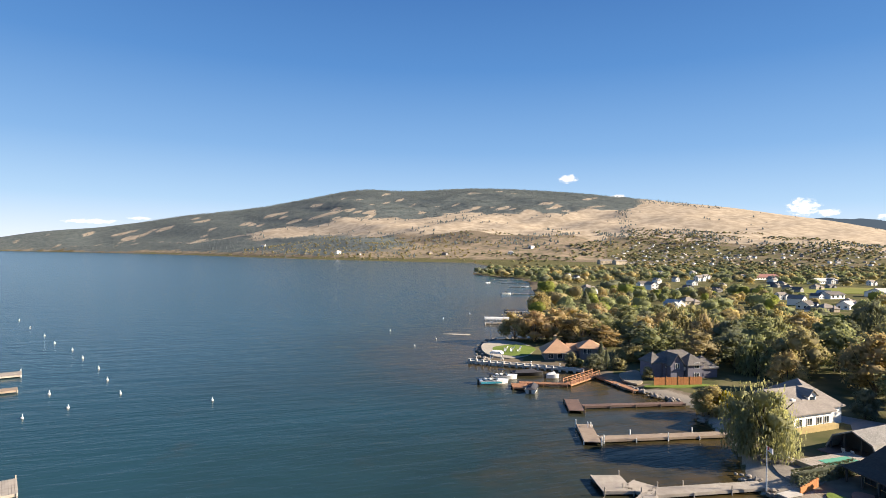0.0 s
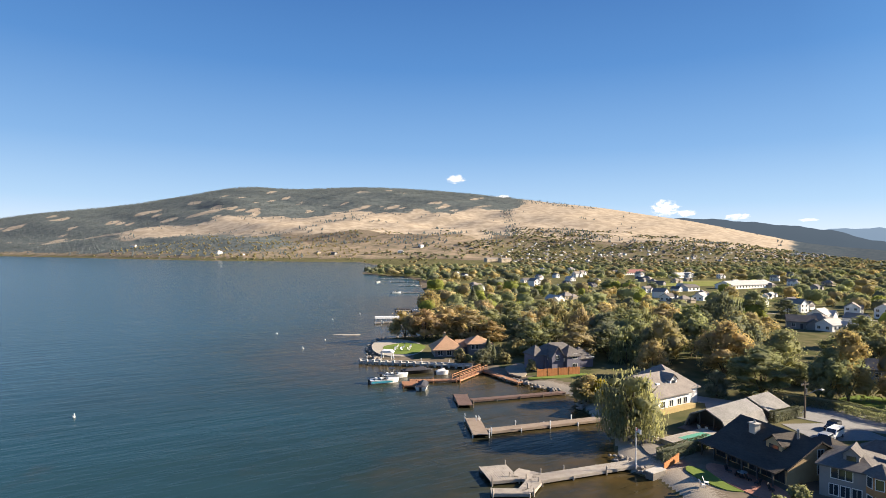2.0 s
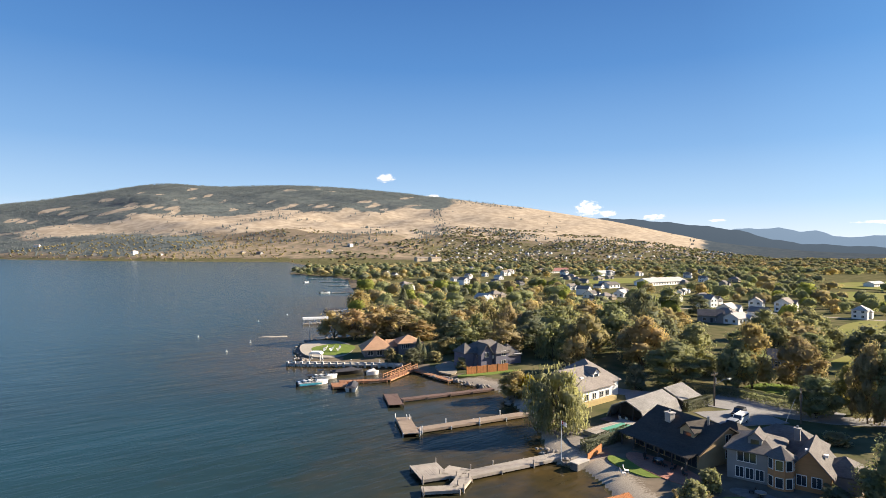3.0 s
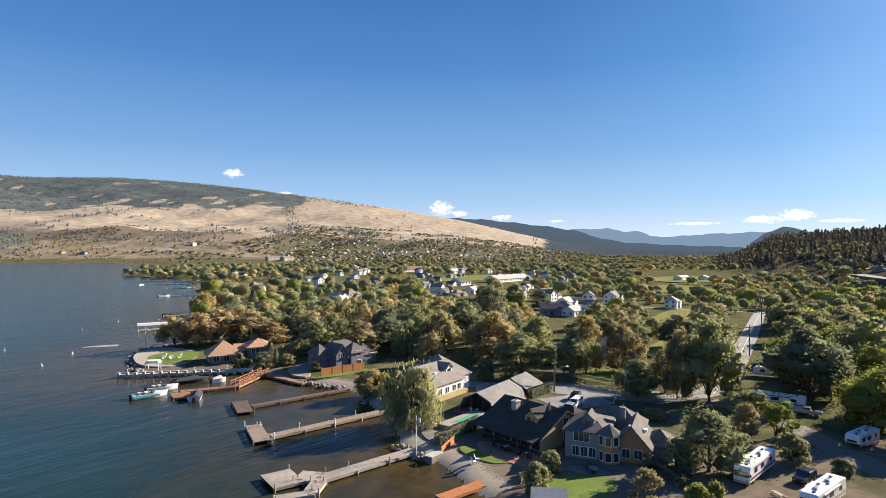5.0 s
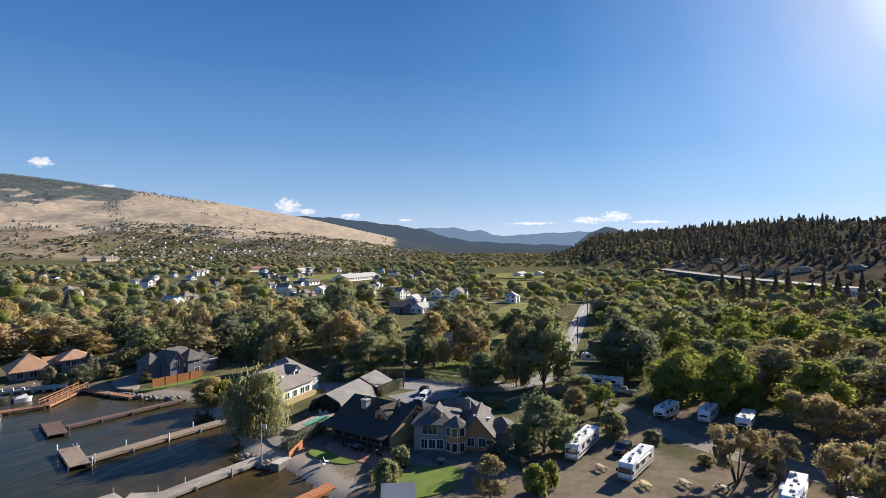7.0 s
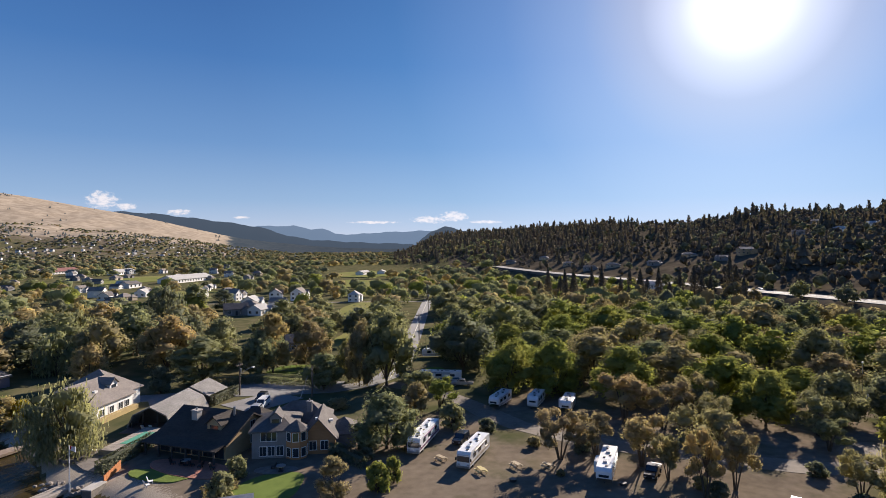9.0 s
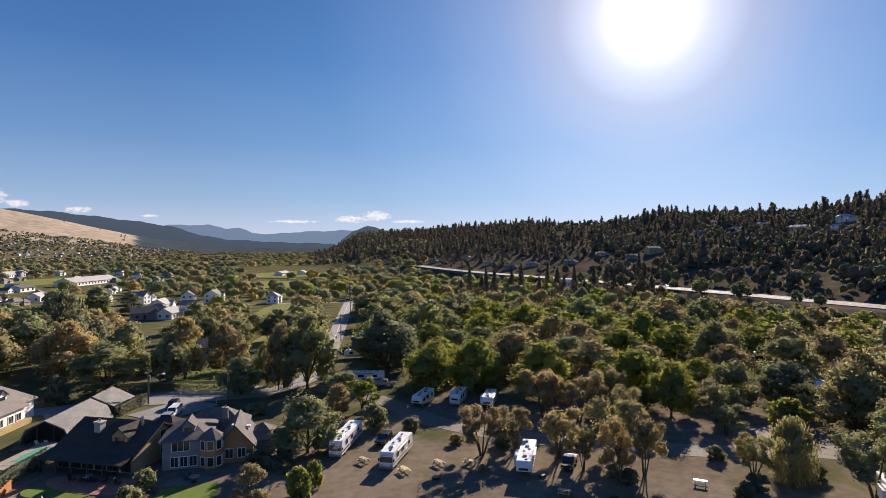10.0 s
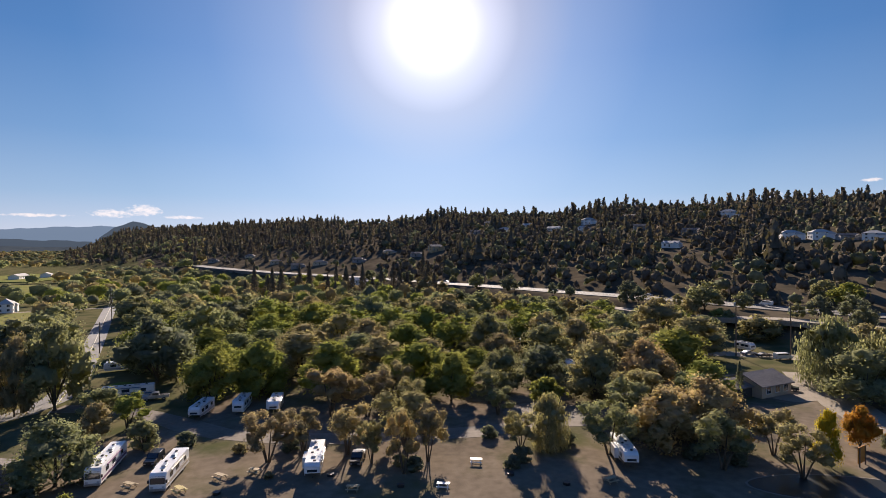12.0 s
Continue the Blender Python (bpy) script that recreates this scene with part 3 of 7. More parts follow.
PROTO = {"round": [tree("round", 10, 9, s, 4800) for s in (1, 2, 3, 4)], "tall": [tree("round", 13, 7.5, s, 4800, 0.03) for s in (5, 6)], "open": [tree("open", 8, 7, s, 4800, 0.25) for s in (7, 8, 9)],
         "willow": [tree("willow", 10, 9, s, 9000) for s in (10, 11)], "bush": [tree("round", 3, 3, s, 1100, 0.04) for s in (12, 13)], "fir": [tree("fir", 14, 6, s, 2200) for s in (14, 15)]}
DISTANT = {"round": [tree("round", 10, 9, s, 2100, 0.05, 1.5) for s in (16, 17, 18)], "tall": [tree("round", 13, 7.5, s, 2100, 0.03, 1.5) for s in (19, 20)], "willow": [tree("willow", 10, 9, s, 2600, 0.05, 1.5) for s in (21,)]}
BASE = {"round": (10, 9), "tall": (13, 7.5), "open": (8, 7), "willow": (10, 9), "bush": (3, 3), "fir": (14, 6)}
WORDS = {"green": "green", "bright": "bright yellow-green", "dark": "dark green", "gold": "golden autumn", "rust": "rusty brown autumn", "olive": "olive green", "yellow": "yellow autumn", "orange": "orange autumn", "needle": "dark green", "hill": "grey green", "grass": "pale green"}
SHAPE = {"round": "broad leafy tree with a rounded crown", "tall": "tall leafy tree with a dense crown", "open": "small tree with an open crown and bare trunk", "willow": "weeping willow with long hanging branches", "bush": "low leafy garden bush", "fir": "conifer with a pointed crown"}
planted = []


def plant(kind, leaf, x, y, h, w, group="trees in the valley"):
    protos = DISTANT[kind] if kind in DISTANT and math.hypot(x, y) > 158 else PROTO[kind]
    proto = protos[len(planted) % len(protos)]
    bh, bw = BASE[kind]
    m = Matrix.Translation((x, y, ground_at(x, y) - 0.05)) @ Matrix.Rotation((len(planted) * 2.399) % 6.283, 4, "Z") @ Matrix.Diagonal((w / bw, w / bw, h / bh, 1))
    ob = copy_thing(proto, m)
    ob.name = "bush" if kind == "bush" else "conifer" if kind == "fir" else "willow" if kind == "willow" else "tree"
    tagged(ob, WORDS[leaf] + " " + SHAPE[kind], "bush" if kind == "bush" else "tree", group)
    for c in ob.children:
        if c.name.startswith("crown"):
            c.material_slots[0].link = "OBJECT"
            c.material_slots[0].material = M_LEAF[leaf]
    planted.append((x, y, w))
    return ob


# one by one: shape, foliage, x, y, height, width
GROVE = [
    ("round", "green", 67.8, 49.1, 9.0, 10.8),
    ("round", "olive", 83.7, 54.4, 6.3, 5.1),
    ("bush", "green", 80.2, 45.4, 4.7, 4.8),
    ("open", "olive", 75.9, 25.9, 6.7, 7.1),
    ("open", "olive", 79.4, 22.0, 5.9, 6.0),
    ("open", "rust", 78.9, 15.8, 6.8, 7.4),
    ("open", "olive", 75.8, 12.0, 5.6, 3.8),
    ("open", "gold", 72.4, 7.4, 7.7, 4.6),
    ("open", "olive", 76.6, 4.6, 7.8, 5.2),
    ("open", "olive", 79.8, -8.0, 5.7, 5.8),
    ("willow", "olive", 81.6, -12.1, 7.9, 6.2),
    ("round", "bright", 104.6, 46.2, 11.5, 11.2),
    ("round", "bright", 108.0, 38.2, 11.7, 11.7),
    ("round", "bright", 107.4, 24.0, 11.8, 13.5),
    ("open", "rust", 96.6, 22.0, 8.2, 9.4),
    ("open", "olive", 102.9, 12.9, 7.7, 7.3),
    ("round", "bright", 139.9, 13.5, 10.7, 12.2),
    ("round", "bright", 106.2, 2.0, 9.9, 10.2),
    ("round", "green", 113.1, -8.0, 9.2, 10.0),
    ("bush", "bright", 104.6, -15.2, 5.1, 6.9),
    ("round", "olive", 115.2, -27.5, 12.3, 11.7),
    ("round", "olive", 117.2, -34.1, 12.3, 12.7),
    ("round", "rust", 87.0, -32.6, 8.1, 9.5),
    ("round", "dark", 118.9, 64.1, 15.6, 16.1),
    ("round", "green", 156.3, 71.4, 14.2, 14.2),
    ("round", "bright", 160.8, 54.6, 10.8, 15.7),
    ("round", "bright", 174.1, 45.1, 12.3, 14.9),
    ("round", "yellow", 165.4, 38.0, 8.3, 8.6),
    ("round", "dark", 159.2, 26.7, 9.7, 7.4),
    ("round", "green", 190.6, 29.4, 13.0, 15.8),
    ("round", "olive", 197.6, 5.3, 13.0, 17.5),
    ("round", "green", 153.1, -7.1, 11.9, 12.1),
    ("round", "olive", 157.8, -22.5, 11.2, 12.2),
    ("round", "olive", 146.4, -28.7, 10.8, 11.2),
    ("round", "green", 157.1, -42.8, 11.9, 13.0),
    ("round", "rust", 81.5, -28.5, 9.6, 10.5),
    ("round", "rust", 83.5, -35.6, 10.6, 12.0),
    ("open", "olive", 79.4, -42.2, 6.3, 5.8),
    ("round", "yellow", 76.0, -47.1, 8.0, 3.8),
    ("round", "orange", 82.0, -55.4, 6.9, 4.9),
    ("willow", "green", 116.4, -73.1, 14.5, 12.7),
    ("willow", "green", 116.6, -84.6, 12.8, 12.8),
    ("round", "olive", 106.0, -24.4, 11.5, 12.0),
    ("round", "rust", 109.0, -34.6, 12.1, 12.3),
    ("fir", "dark", 109.5, -51.9, 6.8, 2.9),
    ("bush", "dark", 80.9, -59.1, 3.1, 3.3),
    ("bush", "green", 71.4, -55.5, 2.7, 3.5),
    ("round", "olive", 176.8, -59.7, 13.7, 16.3),
    ("round", "green", 201.0, -83.5, 10.6, 13.0),
    ("round", "olive", 166.5, -40.4, 9.7, 12.3),
    ("tall", "olive", 50.9, 44.5, 5.9, 4.2),
    ("bush", "bright", 55.4, 41.5, 3.8, 3.3),
    ("bush", "bright", 58.2, 41.2, 3.7, 2.2),
    ("bush", "green", 44.1, 55.4, 3.9, 3.4),
    ("bush", "green", 49.7, 59.3, 3.1, 3.0),
    ("round", "green", 98.8, 71.5, 17.6, 12.8),
    ("round", "olive", 95.3, 75.9, 15.2, 6.7),
    ("round", "grass", 97.5, 80.7, 9.8, 7.0),
    ("tall", "gold", 95.9, 101.7, 16.4, 9.7),
    ("round", "green", 91.6, 101.2, 12.0, 8.9),
    ("round", "olive", 104.9, 98.2, 12.6, 10.6),
    ("round", "green", 89.8, 80.7, 8.2, 9.0),
    ("round", "dark", 71.3, 107.4, 6.2, 5.0),
    ("willow", "green", 43.6, 87.6, 11.2, 12.4),
    ("round", "gold", 44.8, 109.6, 6.0, 7.5),
    ("round", "yellow", 47.2, 108.5, 4.6, 5.5),
    ("round", "dark", 31.8, 147.8, 4.6, 6.0),
    ("fir", "dark", 35.0, 148.6, 4.8, 3.4),
    ("bush", "olive", 37.6, 147.5, 3.2, 4.0),
    ("bush", "green", 28.6, 151.5, 2.4, 3.0),
    ("bush", "gold", 98.7, 63.7, 2.8, 5.9),
    ("round", "gold", 85.2, 125.4, 14.7, 15.3),
    ("round", "green", 93.6, 117.9, 13.2, 12.5),
    ("round", "olive", 78.7, 142.1, 13.2, 13.3),
    ("willow", "olive", 70.3, 175.2, 12.2, 13.3),
    ("round", "rust", 61.6, 190.5, 11.7, 12.0),
    ("tall", "dark", 147.7, 222.9, 14.3, 12.1),
    ("tall", "green", 164.9, 223.8, 16.3, 13.9),
    ("tall", "dark", 182.8, 225.8, 11.4, 13.2),
    ("willow", "dark", 143.9, 211.0, 14.9, 16.2),
    ("bush", "olive", 80.6, 69.0, 2.1, 4.5),
    ("fir", "dark", 34.0, 150.5, 6.6, 4.8),
    ("round", "olive", 41.7, 136.4, 3.4, 3.1),
    ("bush", "olive", 26.5, 151.2, 4.5, 3.7),
    ("round", "rust", 15.1, 193.4, 10.4, 12.5),
    ("round", "rust", 21.9, 190.7, 11.6, 13.5),
    ("round", "rust", 28.5, 193.1, 11.8, 13.5),
    ("round", "rust", 36.3, 206.6, 11.2, 13),
    ("willow", "gold", 35.9, 302.3, 9.8, 15.2),
    ("fir", "dark", 60.0, 302.8, 10.5, 8.4),
    ("round", "green", 43.1, 192.9, 10.5, 12.6),
    ("round", "green", 52.3, 192.7, 10.6, 12.6),
    ("round", "rust", 56.1, 186.4, 10.2, 10.5),
    ("willow", "olive", 67.4, 192.4, 12.5, 12.7),
    ("willow", "olive", 75.1, 192.2, 12.6, 11.0),
    ("round", "dark", 75.1, 169.3, 11.9, 13.0),
    ("round", "green", 79.4, 159.5, 12.9, 12.3),
    ("round", "olive", 83.4, 150.7, 13.0, 11.8),
    ("round", "green", 93.4, 150.2, 13.0, 13.3),
    ("round", "dark", 100.3, 141.9, 13.9, 12.8),]
for kind, leaf, x, y, h, w in GROVE:
    plant(kind, leaf, x, y, h, w)


# ---- woods further off ----
def near_line(x, y, line, width):
    best = np.full(np.shape(x), 1e9)
    for (ax, ay), (bx, by) in zip(line, line[1:]):
        dx, dy = bx - ax, by - ay
        t = np.clip(((x - ax) * dx + (y - ay) * dy) / (dx * dx + dy * dy), 0, 1)
        best = np.minimum(best, np.hypot(x - ax - t * dx, y - ay - t * dy))
    return best < width


LAKE_ROAD = [(60, 112), (72, 104), (79.5, 96), (84, 86), (89, 76), (96.4, 71), (106, 75), (115.6, 80), (153.6, 101), (222, 140), (268, 166)]
CAMP_LANE = [(100, 72), (102, 58), (97, 50), (88, 44), (84, 30), (86, 10), (90, -10), (99, -18), (110, -40), (116, -66), (120, -90)]
HIGHWAY = [polar(a, r) for a, r in ((65, 640), (68, 570), (72, 490), (80, 400), (85, 358), (89, 328), (94, 302), (99.4, 278), (107, 255), (114.4, 238), (120, 226), (126.3, 221), (140, 215), (170, 225))]
CLEAR = [(22, 163, 16), (14, 180, 13), (33, 160, 9), (48, 137, 13), (58, 138, 8), (57, 97, 14), (66, 92, 12), (56, 70, 14), (62, 58, 11), (75, 92, 10), (98, 99, 5), (91, 60, 10), (100, 62, 8), (107, 62, 11), (246, 197, 14), (202, 228, 16), (112, -58, 10), (74, 60, 9)]
FIELDS = [(205, 325, 13), (240, 385, 16), (345, 275, 26), (375, 297, 32), (400, 318, 24), (465, 362, 36), (500, 388, 40), (535, 414, 34), (225, 195, 26), (195, 215, 18), (110, 180, 14), (296, 433, 50), (330, 520, 70), (250, 470, 40), (165, 122, 10), (230, 160, 14), (640, 470, 120), (215, 330, 28)]


house_rng = random.Random(12)
VILLAGE, SUBURB = [], []


def roomy(x, y, gap):
    return all((x - a) ** 2 + (y - b) ** 2 > gap * gap for a, b in VILLAGE + SUBURB)


VILLAGE += [(195, 354), (188, 332), (190, 318), (176, 304), (228, 360), (262, 440), (242, 415), (285, 557), (281, 525), (268, 487), (308, 530), (336, 556), (495, 606), (394, 480), (368, 423), (350, 452), (189, 216), (178, 197), (196, 204), (217, 262), (232, 244), (235, 278), (245, 300), (89, 433), (97, 486), (314, 831), (310, 770), (254, 654), (394, 1098), (456, 1018), (299, 924), (112, 322), (128, 346), (124, 741), (120, 658), (218, 292), (275, 355), (238, 232)]
while len(VILLAGE) < 66:
    hx_, hy_ = polar(house_rng.uniform(16, 48), house_rng.uniform(340, 950))
    if math.degrees(math.atan2(hx_, hy_)) < 44 + 0 * hy_ and roomy(hx_, hy_, 20):
        VILLAGE.append((hx_, hy_))
while len(SUBURB) < 330:
    az_ = house_rng.uniform(13.5, 42)
    foot_, crest_ = (float(np.interp(az_, NORTH[:, 0], NORTH[:, k])) for k in (1, 2))
    r_ = foot_ - 120 + house_rng.random() ** 0.8 * (np.interp(az_, [13.5, 16, 30, 42], [0.1, 0.26, 0.34, 0.4]) * (crest_ - foot_) + 120)
    if roomy(*polar(az_, r_), 21):
        SUBURB.append(polar(az_, r_))
OUTLYING = [(202.5, 230), (246, 199), (122, 118), (172, 205), (326, 452), (354, 722), (380, 640), (255, 420), (484, 380), (352, 1522), (386, 1512)]


RIDGE_HOUSES = [polar(a, r) for a, r in ((66.5, 655), (69.7, 640), (72, 560), (74, 510), (76.1, 504), (79.9, 484), (79.9, 380), (82.8, 497), (85.6, 458), (87.4, 468), (91.5, 588), (92.8, 690), (94.3, 582), (96.6, 640), (99.1, 586), (101.8, 558), (102.3, 615), (106.1, 627), (107.1, 509), (109.8, 384), (111.4, 457), (114.5, 560), (119.2, 390), (121.3, 390), (123.2, 385), (124.9, 381))]


def screens_house(x, y, reach=40.0, side=9.0):
    """Places too near a house, or close before its lake side."""
    bad = np.zeros(np.shape(x), bool)
    for a, b in VILLAGE + SUBURB + OUTLYING + RIDGE_HOUSES:
        n = math.hypot(a, b)
        dx, dy = a - x, b - y
        along, across = (dx * a + dy * b) / n, np.abs(dx * b - dy * a) / n
        if (a, b) in OUTLYING:
            along = along / 4.0
        bad |= (np.hypot(dx, dy) < side + 4) | ((along > 0) & (along < reach) & (across < side))
    return bad


def below_highway(x, y, h):
    """Tree heights kept low enough that the road above stays in sight from the lake."""
    r, az = np.hypot(x, y), np.degrees(np.arctan2(x, y))
    hw = np.array([(math.degrees(math.atan2(a, b)), math.hypot(a, b)) for a, b in HIGHWAY])
    road = np.interp(az, hw[:, 0], hw[:, 1])
    top = EYE + r * (8.0 - EYE) / road - 1.8
    return np.where((az > 86) & (r < road) & (r > 120), np.minimum(h, np.maximum(top - height(x, y), 0)), h)


def open_ground(x, y, margin=0.0):
    bad = near_line(x, y, LAKE_ROAD, 6.5 + margin) | near_line(x, y, HIGHWAY, 11) | near_line(x, y, CAMP_LANE, 3.5 + margin)
    for cx, cy, cr in CLEAR + FIELDS:
        bad |= np.hypot(x - cx, y - cy) < cr + margin
    camp = (x > 48) & (x < 104) & (y < 50) & (y > -70)
    az, r = np.degrees(np.arctan2(x, y)), np.hypot(x, y)
    camp |= (az > 113) & (az < 121.5) & (r > 96) & (r < 190)
    yard = (az > 22) & (az < 36) & (r < 140)
    return bad | camp | yard | (from_shore(x, y) < 3) | ((x < 75) & (y < 112) & (y > 0))


def scatter(n, az0, az1, r0, r1, gap, seed, power=1.0):
    """Places spread over a ring sector, no two nearer than gap."""
    g = np.random.default_rng(seed)
    r = np.sqrt(r0 ** 2 + (r1 ** 2 - r0 ** 2) * g.random(n) ** power)
    a = np.radians(g.uniform(az0, az1, n))
    x, y = r * np.sin(a), r * np.cos(a)
    keep, cells = [], {}
    for i in range(n):
        cell = (int(x[i] // gap), int(y[i] // gap))
        if any(math.hypot(x[i] - qx, y[i] - qy) < gap for dx in (-1, 0, 1) for dy in (-1, 0, 1) for qx, qy in cells.get((cell[0] + dx, cell[1] + dy), ())):
            continue
        cells.setdefault(cell, []).append((x[i], y[i]))
        keep.append(i)
    return x[keep], y[keep]


def forest(name, xs, ys, heights, widths, leaf, template, label, seed):
    """Many trees joined into one piece of woodland."""
    g = np.random.default_rng(seed)
    tv, tf, tn = template
    n, k = len(xs), len(tv)
    a = g.uniform(0, 6.283, n)
    ca, sa = np.cos(a)[:, None], np.sin(a)[:, None]
    zs = height(xs, ys)
    v = np.stack([(tv[None, :, 0] * ca - tv[None, :, 1] * sa) * widths[:, None] + xs[:, None], (tv[None, :, 0] * sa + tv[None, :, 1] * ca) * widths[:, None] + ys[:, None], tv[None, :, 2] * heights[:, None] + zs[:, None] - 0.2], -1).reshape(-1, 3)
    f = (tf[None] + (np.arange(n) * k)[:, None, None]).reshape(-1, tf.shape[1])
    nn = np.stack([tn[None, :, 0] * ca - tn[None, :, 1] * sa, tn[None, :, 0] * sa + tn[None, :, 1] * ca, np.broadcast_to(tn[None, :, 2], (n, k))], -1).reshape(-1, 3)
    ob = new(name, array_mesh(name, v, f, M_LEAF[leaf], nn))
    return tagged(ob, label, "woodland", kind="stuff")


def template_round(seed, leaves, size, blobs=7, core=2):
    g = np.random.default_rng(seed)
    p, d, c = crown_points(g, leaves, 1.0, 1.0, 0.06, blobs)
    return joined(crown_core([(0, 0, 0.52, 0.4)], core, g), leaf_sprays(p, size, g, 0.0, d, 0.55))


def template_fir(seed, leaves, size):
    g = np.random.default_rng(seed)
    t = np.linspace(0.0, 0.97, leaves)
    a, rr = g.uniform(0, 6.2832, leaves), 0.5 * (1 - t) ** 0.8 * (0.45 + 0.55 * g.random(leaves))
    v, f = [], []
    for z, top, r in ((0.05, 0.45, 0.3), (0.3, 0.72, 0.21), (0.58, 0.99, 0.12)):
        k = len(v)
        for i in range(6):
            q, m = i * 1.0472 + z * 9, r * g.uniform(0.6, 1.2)
            v += [(m * math.cos(q), m * math.sin(q), z + g.uniform(-0.05, 0.05)), (0.02 * math.cos(q), 0.02 * math.sin(q), top)]
        f += [q for i in range(6) for q in ((k + 2 * i, k + (2 * i + 2) % 12, k + 2 * i + 1), (k + (2 * i + 2) % 12, k + (2 * i + 3) % 12, k + 2 * i + 1))]
    v = np.array(v)
    nn = v * (1, 1, 0) + (0, 0, 0.12)
    nn /= np.linalg.norm(nn, axis=1)[:, None]
    return joined((v, np.array(f), nn), leaf_sprays(np.stack([rr * np.cos(a), rr * np.sin(a), 0.06 + 0.94 * t], 1), size, g, 0.0, np.stack([np.cos(a), np.sin(a), 0.5 + 0 * a], 1)))


def template_cone(seed):
    g = np.random.default_rng(seed)
    v, f = [(0, 0, 1.0)], []
    for i in range(5):
        q = i * 1.2566 + g.uniform(-0.3, 0.3)
        v.append((0.5 * math.cos(q) * g.uniform(0.7, 1.2), 0.5 * math.sin(q) * g.uniform(0.7, 1.2), g.uniform(0, 0.15)))
        f.append((0, 1 + i, 1 + (i + 1) % 5))
    v = np.array(v)
    nn = v * (1, 1, 0) + (0, 0, 0.9)
    return v, np.array(f), nn / np.linalg.norm(nn, axis=1)[:, None]


# trees that stand singly in the belt behind the houses and the camp
bx, by = scatter(4200, 6, 128, 100, 265, 7.6, 21)
ok = ~open_ground(bx, by, 2.0) & ~screens_house(bx, by, 26.0, 8.0)
for px, py, pw in planted:
    ok &= np.hypot(bx - px, by - py) > 3.0 + pw * 0.42
bx, by = bx[ok], by[ok]
order = np.argsort(np.hypot(bx, by))[:270]
mix = ["green", "olive", "green", "dark", "green", "green", "gold", "green", "dark", "olive", "green", "dark", "green", "green", "rust"]
south_mix = ["bright", "green", "olive", "bright", "green", "dark", "olive", "bright", "green"]
g = np.random.default_rng(5)
camp_row = []
for i in order:
    x, y = float(bx[i]), float(by[i])
    camp_side = math.degrees(math.atan2(x, y)) > 58
    if camp_side and any(math.hypot(x - a, y - b) < 10.5 for a, b in camp_row):
        continue
    if camp_side:
        camp_row.append((x, y))
    kind = "round" if camp_side else ["round", "tall", "tall", "round", "willow"][int(g.integers(5))]
    pick = south_mix if camp_side else mix
    h = g.uniform(7.5, 11.5) if camp_side else g.uniform(6.5, 12.0)
    h = float(below_highway(np.array([x]), np.array([y]), np.array([h]))[0])
    if h > 3.0:
        plant(kind, pick[int(g.integers(len(pick)))], x, y, h, h * (g.uniform(1.2, 1.55) if camp_side else g.uniform(0.9, 1.35)) + max(0, 7 - h) * 0.6)

T_MID = [template_round(s, 420, 0.052, 11) for s in (31, 32, 33)]
T_FAR = [template_round(s, 100, 0.095, 8) for s in (34, 35)]
T_DOT = [template_round(s, 24, 0.16, 5, 1) for s in (36, 37)]
near_rest = (np.hypot(bx, by) > np.hypot(bx, by)[order[-1]])
mx_, my_ = scatter(4600, 2, 130, 262, 470, 9.5, 22)
ok = ~open_ground(mx_, my_, 3) & ~screens_house(mx_, my_, 46.0, 8.0)
mx_, my_ = np.concatenate([mx_[ok], bx[near_rest]]), np.concatenate([my_[ok], by[near_rest]])
ridge_foot = np.interp(np.degrees(np.arctan2(mx_, my_)), SOUTH[:, 0], SOUTH[:, 1])
ok = np.hypot(mx_, my_) < np.where(np.degrees(np.arctan2(mx_, my_)) > 72, ridge_foot - 52, ridge_foot + 5)
mx_, my_ = mx_[ok], my_[ok]
g = np.random.default_rng(6)
cls = g.integers(0, 12, len(mx_))
for name, leaf, sel in (("wood_green", "green", cls < 4), ("wood_olive", "olive", (cls >= 4) & (cls < 7)), ("wood_dark", "dark", (cls >= 7) & (cls < 9)), ("wood_gold", "gold", (cls == 9) & (mx_ > 0) & (np.sin(mx_ * 3.1) > 0.2)), ("wood_bright", "bright", (cls >= 10) | ((cls == 9) & (np.sin(mx_ * 3.1) <= 0.2)))):
    n = sel.sum()
    h = np.maximum(below_highway(mx_[sel], my_[sel], g.uniform(4.0, 10.5, n)), 1.2)
    forest("woodland", mx_[sel], my_[sel], h, h * g.uniform(0.75, 1.5, n), leaf, T_MID[int(cls[sel][0]) % 3], "mixed valley woodland, " + WORDS[leaf], 50)
fx, fy = scatter(9000, 0, 66, 465, 1050, 13, 23)
ok = ~open_ground(fx, fy, 4) & ((wobble(fx, fy, 62, 3) > -0.42) | (np.degrees(np.arctan2(fx, fy)) > 44)) & ~screens_house(fx, fy, 55.0, 8.0)
fx, fy = fx[ok], fy[ok]
cls = g.integers(0, 10, len(fx))
for leaf, sel in (("green", cls < 4), ("dark", (cls >= 4) & (cls < 7)), ("olive", (cls >= 7) & (cls < 9)), ("gold", cls == 9)):
    n = sel.sum()
    h = g.uniform(4.5, 10.5, n)
    forest("woodland", fx[sel], fy[sel], h, h * g.uniform(1.0, 2.1, n), leaf, T_FAR[int(cls[sel][0]) % 2], "distant valley woodland, " + WORDS[leaf], 51)
fx, fy = scatter(16000, -1, 64, 1040, 2750, 13, 24)
